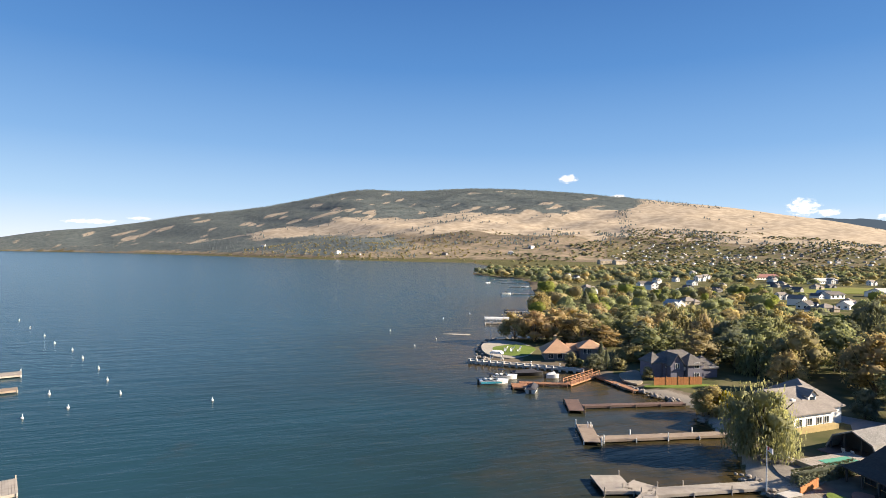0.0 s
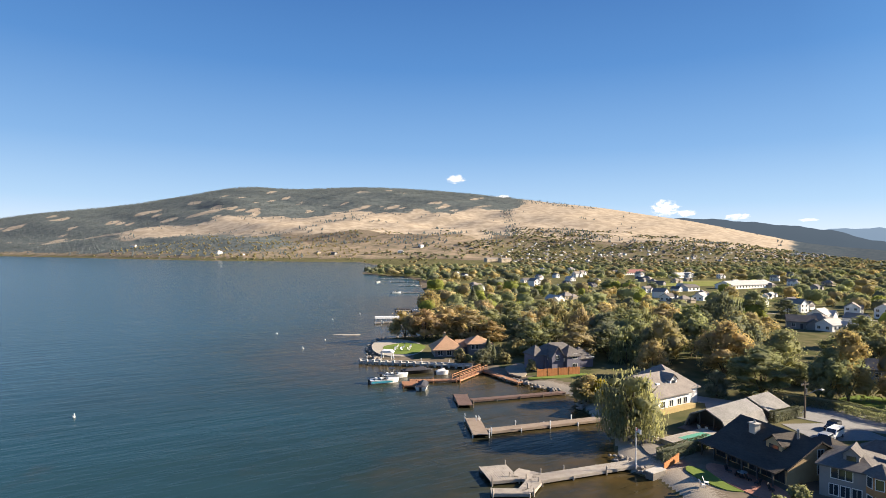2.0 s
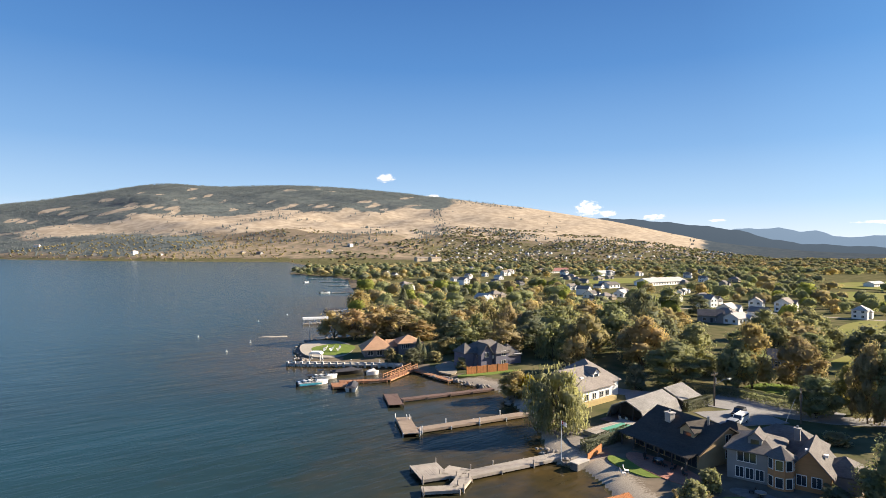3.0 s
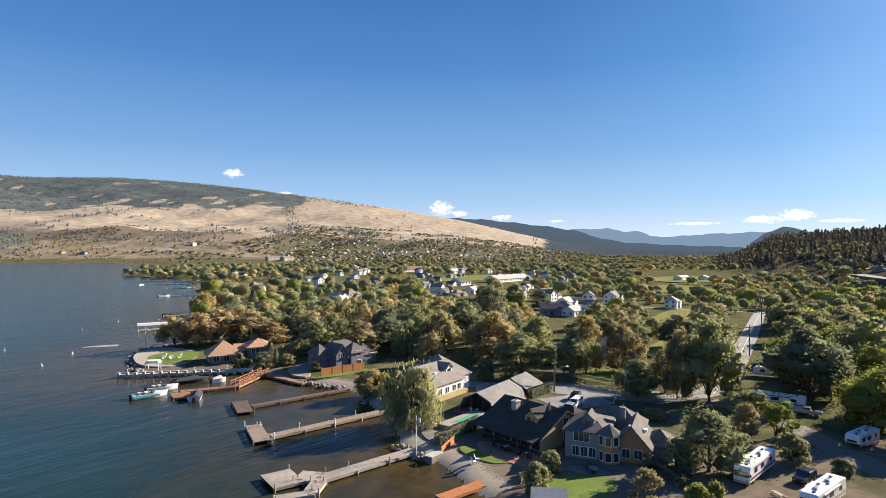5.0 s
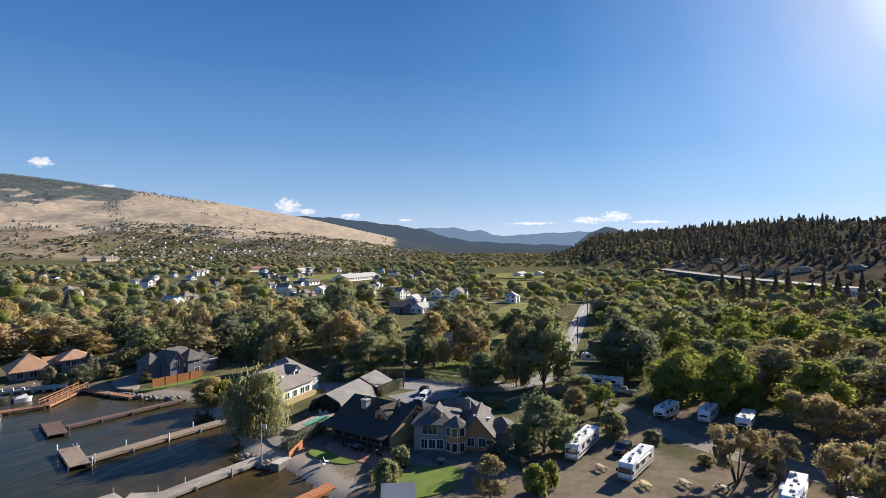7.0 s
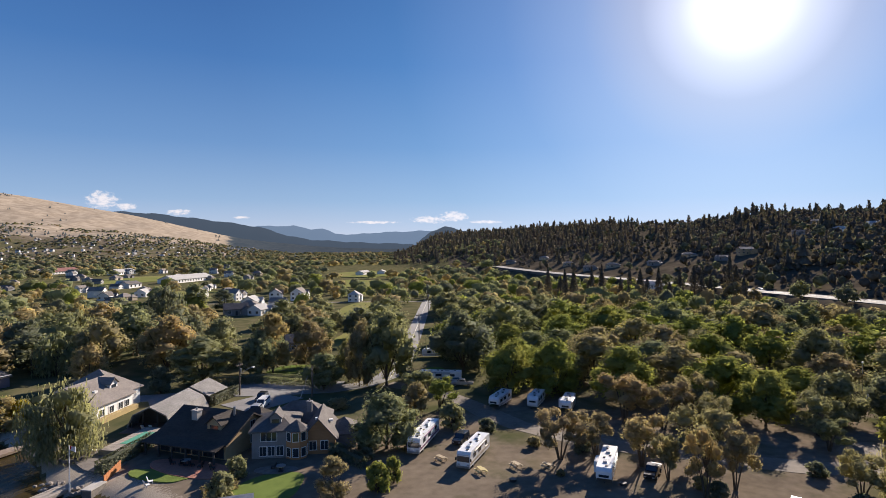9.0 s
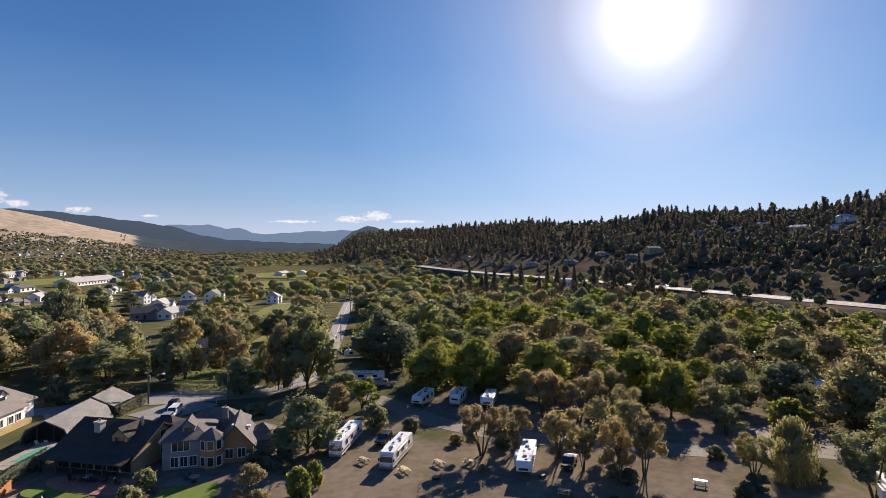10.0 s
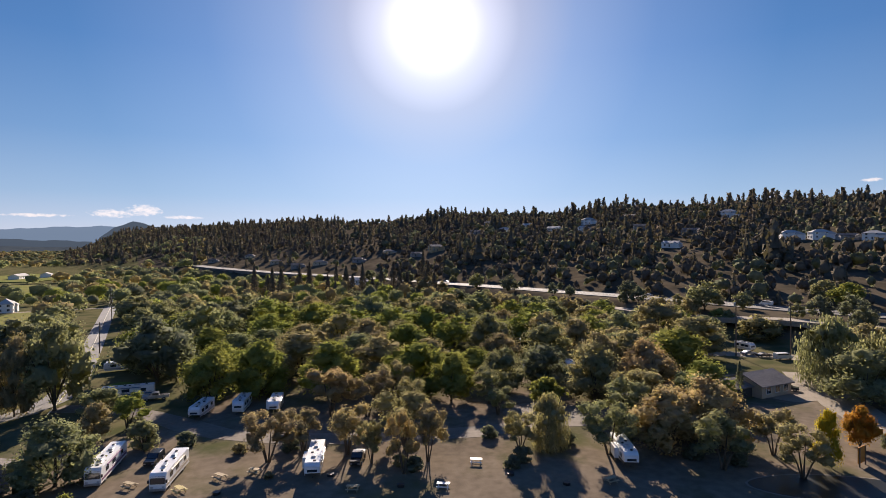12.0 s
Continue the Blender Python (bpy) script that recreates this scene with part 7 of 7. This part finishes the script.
rv(99.8, 32.6, 10, 7.0, "fifth", M_SILVER, "white fifth-wheel camper under trees")
rv(108.2, 8.8, 5, 8.0, "trailer", M_BLUE, "white travel trailer in the shade of trees")
rv(104.2, -28.6, -10, 5.0, "trailer", M_SILVER, "small white travel trailer at the clearing", False)
rv(77.8, -21.6, -2, 8.8, "fifth", M_BLACK, "white fifth-wheel camper with a dark rear window")
rv(126.5, -16.2, 30, 8.0, "trailer", M_TAN, "white travel trailer deep in the camp trees")
rv(120.5, 1.5, 20, 7.5, "trailer", M_SILVER, "white travel trailer deep in the camp trees")
rv(118.0, 17.0, 10, 7.5, "trailer", M_RED, "white travel trailer deep in the camp trees")
rv(131, 78, -60, 9.0, "trailer", M_SILVER, "white travel trailer beside the lake road")
rv(130, -87.7, 40, 8.0, "trailer", M_TAN, "white camper under the willows")
rv(156.5, -75.6, 20, 5.5, "trailer", M_SILVER, "small white travel trailer on the gravel lane", False)
rv(134.5, -24, 10, 7.5, "trailer", M_SILVER, "white travel trailer under trees")
rv(147, 8, 10, 7.5, "trailer", M_SILVER, "white travel trailer under trees")


def car(x, y, rot, paint, kind, label, group="parked cars", z=None):
    """A car, its nose towards -x: 'sedan', 'suv', 'pickup' or 'van'."""
    base = thing("car" if kind != "pickup" else "pickup", at(x, y, rot, (ground_at(x, y) + 0.06) if z is None else z), label, "car", group)
    base.scale = (0.82, 0.8, 0.78)
    L, W = {"sedan": 2.25, "suv": 2.35, "pickup": 2.8, "van": 2.7}[kind], 0.9
    prof = {"sedan": [(-L, 0.35), (L, 0.4), (L, 0.95), (1.6, 1.0), (0.95, 1.42), (-0.3, 1.45), (-1.05, 0.98), (-L, 0.82)],
            "suv": [(-L, 0.4), (L, 0.4), (L, 1.1), (2.1, 1.75), (-0.3, 1.78), (-1.05, 1.15), (-L, 1.0)],
            "pickup": [(-L, 0.5), (L, 0.5), (L, 1.15), (0.75, 1.15), (0.65, 1.85), (-0.7, 1.85), (-1.3, 1.2), (-L, 1.1)],
            "van": [(-L, 0.4), (L, 0.4), (L, 2.1), (-1.3, 2.1), (-2.0, 1.2), (-L, 1.05)]}[kind]
    up = Matrix(((1, 0, 0, 0), (0, 0, -1, 0), (0, 1, 0, 0), (0, 0, 0, 1)))
    part("body", Build().prism(prof, -W, W, up), paint, base, bevel=0.05)
    hi = prof[4][1] if kind != "van" else 2.1
    roof = {"sedan": (-0.25, 0.9), "suv": (-0.25, 2.0), "pickup": (-0.65, 0.6), "van": (-1.25, 2.5)}[kind]
    for s in (-1, 1):
        part("side_window", Build().box(roof[0], roof[1], s * (W + 0.012) - 0.006, s * (W + 0.012) + 0.006, hi - 0.5, hi - 0.1), M_GLASS, base)
        for wx in (-L * 0.62, L * 0.6):
            wheel(base, wx, s * 0.86, 0.34)
        part("headlight", Build().box(-L - 0.03, -L + 0.05, s * 0.62 - 0.18, s * 0.62 + 0.18, 0.62, 0.78), M_SILVER, base)
        part("tail_light", Build().box(L - 0.05, L + 0.03, s * 0.7 - 0.1, s * 0.7 + 0.1, 0.7, 0.92), M_RED, base)
    a, b = {"sedan": (6, 5), "suv": (5, 4), "pickup": (6, 5), "van": (4, 3)}[kind], None
    (x0, z0), (x1, z1) = prof[a[0]], prof[a[1]]
    part("windscreen", Build().add([(x0 - 0.02, -W * 0.85, z0 + 0.05), (x0 - 0.02, W * 0.85, z0 + 0.05), (x1 - 0.02, W * 0.8, z1 - 0.02), (x1 - 0.02, -W * 0.8, z1 - 0.02)], [(0, 3, 2, 1)]), M_GLASS, base)
    if kind == "pickup":
        part("bed", Build().box(0.85, L - 0.1, -W * 0.82, W * 0.82, 1.15, 1.17), M_BLACK, base)
    return base


car(75.3, 41.0, 8, M_DARKCAR, "suv", "dark sports utility car beside a coach")
car(76.2, 13.9, 0, M_DARKCAR, "pickup", "dark pickup truck in the shade")
car(106.2, 57.4, -66, M_SILVER, "pickup", "silver pickup truck in front of a camper")
car(114.5, -63.6, 60, M_DARKCAR, "sedan", "dark car beside the camp office")
car(117.8, -60.2, 60, M_SILVER, "sedan", "pale car beside the camp office")
car(144.4, -79.0, 100, M_WHITE, "van", "white van on the gravel lane")
car(147.5, -76.0, 100, M_DARKCAR, "sedan", "dark car on the gravel lane")
car(150.3, -73.5, 100, M_SILVER, "sedan", "silver car on the gravel lane")
car(77.6, 85.4, 30, M_DARKCAR, "suv", "dark car on the concrete driveway")
car(74.4, 81.6, 30, M_WHITE, "van", "white van on the concrete driveway")
car(70.8, 79.6, 30, M_SILVER, "suv", "silver car on the concrete driveway")
car(132, -20, 20, M_SILVER, "sedan", "silver car among camp trees")
car(124.5, 0, 20, M_DARKCAR, "suv", "dark car among camp trees")
for x, y, paint, kind, lab in ((224.5, -134, M_WHITE, "van", "white van on the highway"), (200, -131.5, M_DARKCAR, "sedan", "dark car on the highway"), (252, -83, M_SILVER, "sedan", "silver car on the highway"), (330, 10, M_WHITE, "sedan", "white car on the highway"), (300, -20, M_DARKCAR, "suv", "dark car on the highway")):
    k = min(range(len(HIGHWAY) - 1), key=lambda i: math.hypot((HIGHWAY[i][0] + HIGHWAY[i + 1][0]) / 2 - x, (HIGHWAY[i][1] + HIGHWAY[i + 1][1]) / 2 - y))
    (ax, ay), (bx_, by_) = HIGHWAY[k], HIGHWAY[k + 1]
    f = max(0.1, min(0.9, ((x - ax) * (bx_ - ax) + (y - ay) * (by_ - ay)) / ((bx_ - ax) ** 2 + (by_ - ay) ** 2)))
    cx_, cy_ = ax + f * (bx_ - ax), ay + f * (by_ - ay)
    car(cx_, cy_, math.degrees(math.atan2(by_ - ay, bx_ - ax)), paint, kind, lab, "cars on the highway", ground_at(cx_, cy_) + 0.75)


def picnic_table(x, y, rot, material, label):
    t = thing("picnic_table", at(x, y, rot, ground_at(x, y) + 0.02), label, "table", "picnic tables")
    t.scale = (0.8, 0.8, 0.8)
    for i in range(4):
        part("board", Build().box(-0.95, 0.95, -0.38 + i * 0.2, -0.2 + i * 0.2, 0.72, 0.77), material, t)
    for s in (-1, 1):
        part("bench", Build().box(-0.95, 0.95, s * 0.75 - 0.14, s * 0.75 + 0.14, 0.42, 0.47), material, t)
        part("leg_frame", Build().box(s * 0.7 - 0.05, s * 0.7 + 0.05, -0.85, 0.85, 0.36, 0.43).tube((s * 0.7, -0.7, 0), (s * 0.7, -0.25, 0.73), 0.05).tube((s * 0.7, 0.7, 0), (s * 0.7, 0.25, 0.73), 0.05), material, t)


M_YTABLE = mat("ochre_timber", (0.52, 0.42, 0.16), 0.7, color2=(0.4, 0.32, 0.12), scale=2)
for x, y, r, m_ in ((70.3, 30.0, 60, M_WOOD), (72.1, 26.3, 70, M_WOOD), (67.3, 12.9, 90, M_WOOD), (76.0, -1.8, 85, M_WHITE), (70.2, -17.9, 120, M_WOOD), (68.2, 2.3, 85, M_WHITE), (66.4, 33.2, 50, M_YTABLE), (71.9, -52.8, 20, M_YTABLE), (78.5, 42.5, 10, M_WOOD), (67.5, 39.8, 70, M_WOOD)):
    picnic_table(x, y, r, m_, "white painted picnic table on dusty ground" if m_ is M_WHITE else "weathered timber picnic table on dusty ground")
pit_me = Build().tube((0, 0, 0), (0, 0, 0.3), 0.45, n=12).mesh("fire_ring", M_BLACK)
for x, y in ((66.0, 28.6), (71.5, 16.5), (68.5, 7.4), (72.2, -6.0), (69.5, -12.5)):
    ob = new("fire_ring", pit_me)
    ob.matrix_basis = at(x, y, 0, 1.02)
    tagged(ob, "round black steel camp fire ring", "fire ring", "camp fire rings")
sign = thing("sign_board", at(76.1, -51.6, 125), "tall orange sign board on posts", "sign")
part("panel", Build().box(-1.0, 1.0, -0.06, 0.06, 0.4, 2.5), mat("orange_panel", (0.55, 0.22, 0.03), 0.6, scale=1), sign)
for s in (-0.85, 0.85):
    part("post", Build().box(s - 0.07, s + 0.07, 0.06, 0.18, -0.3, 2.5), M_POLE, sign)
fence = thing("fence", at(56.4, 40.6, 47), "low white panel fence by the yard", "fence")
for i in range(5):
    part("panel", Build().box(i * 1.3, i * 1.3 + 1.22, -0.04, 0.04, 0.1, 1.25), M_WHITE, fence)
    part("post", Build().box(i * 1.3 - 0.08, i * 1.3, -0.07, 0.07, -0.3, 1.4), M_WHITE, fence)


# ---- poles and wires ----
def utility_pole(x, y, h, lamp=False, rot=0.0, lean=0.0):
    base = thing("utility_pole", pose(x, y, ground_at(x, y), lean, 0, rot), "weathered wooden utility pole" + (" with a street lamp arm" if lamp else " with crossarm and insulators"), "pole", "utility poles")
    part("pole", Build().tube((0, 0, -0.5), (0, 0, h), 0.17, 0.11, 9), M_POLE, base)
    arm = part("crossarm", Build().box(-1.1, 1.1, -0.06, 0.06, h - 0.7, h - 0.55), M_POLE, base)
    for s in (-1.0, -0.4, 0.4, 1.0):
        part("insulator", Build().tube((s, 0, h - 0.55), (s, 0, h - 0.35), 0.05), M_METAL, arm)
    part("transformer", Build().tube((0.3, 0, h - 2.2), (0.3, 0, h - 1.3), 0.24, n=10), M_METAL, base)
    if lamp:
        la = part("lamp_arm", Build().tube((0, 0, h - 2.6), (1.8, -0.9, h - 1.6), 0.05).tube((1.8, -0.9, h - 1.6), (2.6, -1.3, h - 1.5), 0.05), M_METAL, base)
        part("lamp_head", Build().box(2.4, 3.1, -1.6, -1.2, h - 1.6, h - 1.42), M_WHITE, la)
    return Matrix.Translation((x, y, ground_at(x, y))) @ Vector((0, 0, h - 0.4))


def wires(name, pts, label, sag=0.7, n=3):
    cu = bpy.data.curves.new(name, "CURVE")
    cu.dimensions, cu.bevel_depth, cu.bevel_resolution = "3D", 0.018, 0
    for a, b in zip(pts, pts[1:]):
        d = (b - a).normalized()
        side = Vector((-d.y, d.x, 0))
        for k in range(n):
            off = side * (k - (n - 1) / 2) * 0.8
            sp = cu.splines.new("POLY")
            sp.points.add(12)
            for i in range(13):
                t = i / 12
                p = a.lerp(b, t) + off
                sp.points[i].co = (p.x, p.y, p.z - sag * 4 * t * (1 - t), 1)
    cu.materials.append(M_BLACK)
    return tagged(new(name, cu), label, "wires")


road_poles = [utility_pole(78.1, 92.1, 6.6, True, 20), utility_pole(84.5, 79.0, 6.0, False, 40), utility_pole(110.0, 76.6, 7.5, False, -30), utility_pole(151.7, 97.2, 8.5, False, -30), utility_pole(216.6, 133.9, 9.5, False, -30), utility_pole(268, 166, 9.5, False, -30)]
top_n = utility_pole(92.7, 151.3, 7.5, False, 50)
camp_poles = [utility_pole(148.7, -69.6, 15.0, False, 60), utility_pole(149.2, -83.5, 13.5, False, 60)]
wires("power_line", [top_n] + road_poles, "thin black power lines along the lake road")
wires("power_line", camp_poles + [Vector((150, -130, 14))], "thin black power lines by the gravel lane", 1.2)
for x, y in ((109, 12.5), (118, 38), (121, -9), (139, -14)):
    lp = thing("lamp_post", at(x, y, 0), "slim camp lamp post with a white globe", "lamp post", "camp lamp posts")
    part("pole", Build().tube((0, 0, -0.2), (0, 0, 6.0), 0.06), M_METAL, lp)
    part("globe", Build().tube((0, 0, 5.9), (0, 0, 6.2), 0.22, 0.16, 10), M_WHITE, lp)


# ---- the village, the suburb and houses on the ridge ----
def village_house(w, d, eave, ridge, wall, roof, style="gable", near=True):
    h = thing("house", Matrix(), "", "house")
    m, ww, dd = block(h, 0, 0, w, d, eave, ridge, style, M_WALL[wall], M_ROOF[roof], over=0.4, base=-3.0)
    if not near:
        for x in (-ww * 0.25, ww * 0.25):
            part("window", Build().box(x - 0.9, x + 0.9, -0.05, 0.02, 0.8, 2.2, m @ face("s", ww, dd)), M_GLASS, h)
        return h
    sides = ("s", "w") if near else ("s",)
    for side in sides:
        span = ww if side == "s" else dd
        for z in ((0.8, 3.5) if eave > 4.5 else (0.8,)):
            for x in (-span * 0.28, span * 0.22):
                if near:
                    window(h, m @ face(side, ww, dd), x, z, 1.4, 1.3)
                else:
                    part("window", Build().box(x - 0.8, x + 0.8, -0.05, 0.02, z, z + 1.4, m @ face(side, ww, dd)), M_GLASS, h)
    block(h, w * 0.42, -d * 0.35, w * 0.5, d * 0.6, eave * 0.75, ridge * 0.8, style, M_WALL[wall], M_ROOF[roof], axis="y", over=0.35, base=-3.0, names=("wing", "wing_roof"))
    part("door", Build().box(-0.5, 0.5, -d / 2 - 0.05, -d / 2 + 0.02, -0.1, 2.05), M_WALL["dark"], h)
    return h


STYLE = [("white", "pale", "gable"), ("white", "pale", "hip"), ("beige", "brown", "hip"), ("white", "brown", "gable"), ("stone", "slate", "gable"), ("tan", "brown", "gable"), ("white", "slate", "gable")]
near_protos = [village_house(11, 8, 5.2 if i % 2 else 3.0, 7.8 if i % 2 else 5.4, a, b, c) for i, (a, b, c) in enumerate(STYLE)]
ridge_protos = [village_house(14, 9, 5.0 if i % 2 else 3.0, 7.0 if i % 2 else 4.9, a, b, c) for i, (a, b, c) in enumerate(STYLE)]
far_protos = [village_house(13, 9, 5.4 if i % 2 else 3.2, 8.2 if i % 2 else 5.8, a, b, c, False) for i, (a, b, c) in enumerate(STYLE)]


def settle(protos, k, x, y, rot, s, group):
    z = ground_at(x, y)
    ob = copy_thing(protos[k % len(protos)], pose(x, y, z + 0.2, 0, 0, rot))
    ob.scale = (s, s, s)
    a, b, c = STYLE[k % len(STYLE)]
    two = k % len(STYLE) % 2
    tagged(ob, ("two-storey " if two else "single-storey ") + a + " house with a " + b + (" gable roof" if c == "gable" else " hipped roof"), "house", group)
    return ob


settle(near_protos, 0, 202.5, 230, 30, 0.9, "village houses")
settle(near_protos, 1, 246, 199, 30, 0.72, "village houses")
settle(near_protos, 4, 122, 118, -40, 0.8, "village houses")
settle(near_protos, 4, 172, 205, -35, 0.9, "village houses")
g = random.Random(13)
for x, y in VILLAGE:
    settle(near_protos, g.choice((0, 6, 3, 3, 4, 2)), x, y, g.choice((30, 30, 120, 300)) + g.uniform(-18, 18), g.uniform(0.6, 0.85), "village houses")
SUBURB.sort(key=lambda p: math.hypot(*p))
for x, y in SUBURB[:170]:
    settle(far_protos, g.choice((4, 6, 3, 0, 2, 6, 4, 5)), x, y, g.choice((30, 30, 120)) + g.uniform(-18, 18), g.uniform(0.55, 0.8), "suburb houses")
suburb = Build()
slots = []
for x, y in SUBURB[170:]:
    m = pose(x, y, ground_at(x, y), 0, 0, g.choice((30, 30, 120)) + g.uniform(-18, 18))
    w, d, e, k = g.uniform(3, 5), g.uniform(2.4, 3.4), g.uniform(2.0, 3.6), g.random()
    suburb.add([m @ Vector(p) for p in ((-w, -d, -3), (w, -d, -3), (w, d, -3), (-w, d, -3), (-w, -d, e), (w, -d, e), (w, d, e), (-w, d, e), (-w, 0, e + 2), (w, 0, e + 2))], [(0, 1, 5, 4), (1, 2, 6, 9, 5), (2, 3, 7, 6), (3, 0, 4, 8, 7)])
    suburb.add([m @ Vector(p) for p in ((-w - 0.4, -d - 0.5, e - 0.1), (w + 0.4, -d - 0.5, e - 0.1), (w + 0.4, 0, e + 2.15), (-w - 0.4, 0, e + 2.15), (w + 0.4, d + 0.5, e - 0.1), (-w - 0.4, d + 0.5, e - 0.1))], [(0, 1, 2, 3), (3, 2, 4, 5)])
    slots += [0 if k < 0.4 else 1] * 4 + [2 if k < 0.45 else 3] * 2
far_town = solo("suburb", suburb, M_WALL["white"], "far hillside suburb of small pale houses", "houses", kind="stuff")
for extra in (M_WALL["stone"], M_ROOF["slate"], M_ROOF["brown"]):
    far_town.data.materials.append(extra)
far_town.data.polygons.foreach_set("material_index", slots)
for az, r in ((-13, 2080), (-11, 2000), (-4, 1960), (-2.5, 1900), (4, 1900), (-20, 2700), (6, 2050), (-16, 2150)):
    x, y = polar(az, r)
    settle(far_protos, g.randrange(7), x, y, g.uniform(0, 360), 1.4, "houses on the far shore")
for x, y in RIDGE_HOUSES:
    az, r_ = math.degrees(math.atan2(x, y)), math.hypot(x, y)
    settle(ridge_protos, g.choice((2, 4, 5, 2, 0, 4) if az < 89 else (0, 1, 3, 1, 0, 4)), x, y, -az + g.uniform(-30, 30), g.uniform(0.6, 0.75) if r_ < 420 or az < 89 else g.uniform(0.75, 0.95), "houses on the ridge")
for ob in near_protos + ridge_protos + far_protos:
    for o in (*ob.children_recursive, ob):
        bpy.data.objects.remove(o)


def long_building(x, y, rot, w, d, storeys, wall, roof, label):
    h = thing("building", pose(x, y, ground_at(x, y), 0, 0, rot), label, "building")
    m, ww, dd = block(h, 0, 0, w, d, storeys * 3.1, storeys * 3.1 + d * 0.2, "gable", M_WALL[wall], M_ROOF[roof], over=0.6, base=-2)
    for k in range(storeys):
        n = int(w / 4)
        for i in range(n):
            part("window", Build().box(-w / 2 + (i + 0.34) * w / n, -w / 2 + (i + 0.66) * w / n, -0.06, 0.02, k * 3.1 + 0.9, k * 3.1 + 2.3, m @ face("s", ww, dd)), M_GLASS, h)


long_building(352, 1522, 22, 40, 16, 3, "beige", "brown", "three-storey beige apartment block far off")
long_building(386, 1512, 26, 36, 16, 3, "beige", "brown", "three-storey beige apartment block with a brown roof")
long_building(326, 452, 22, 58, 16, 1, "white", "pale", "long white village hall with a pale roof")
long_building(354, 722, 20, 44, 18, 1, "white", "red", "low white store with a red metal roof")
long_building(380, 640, 30, 36, 14, 1, "white", "pale", "low white store with a pale roof")
long_building(255, 420, 25, 15, 9, 1, "white", "slate", "low white house with a slate roof")
long_building(484, 380, 20, 24, 8, 1, "white", "pale", "long white farm shed in the field")
long_building(506, 372, 30, 14, 8, 1, "white", "pale", "short white farm shed in the field")
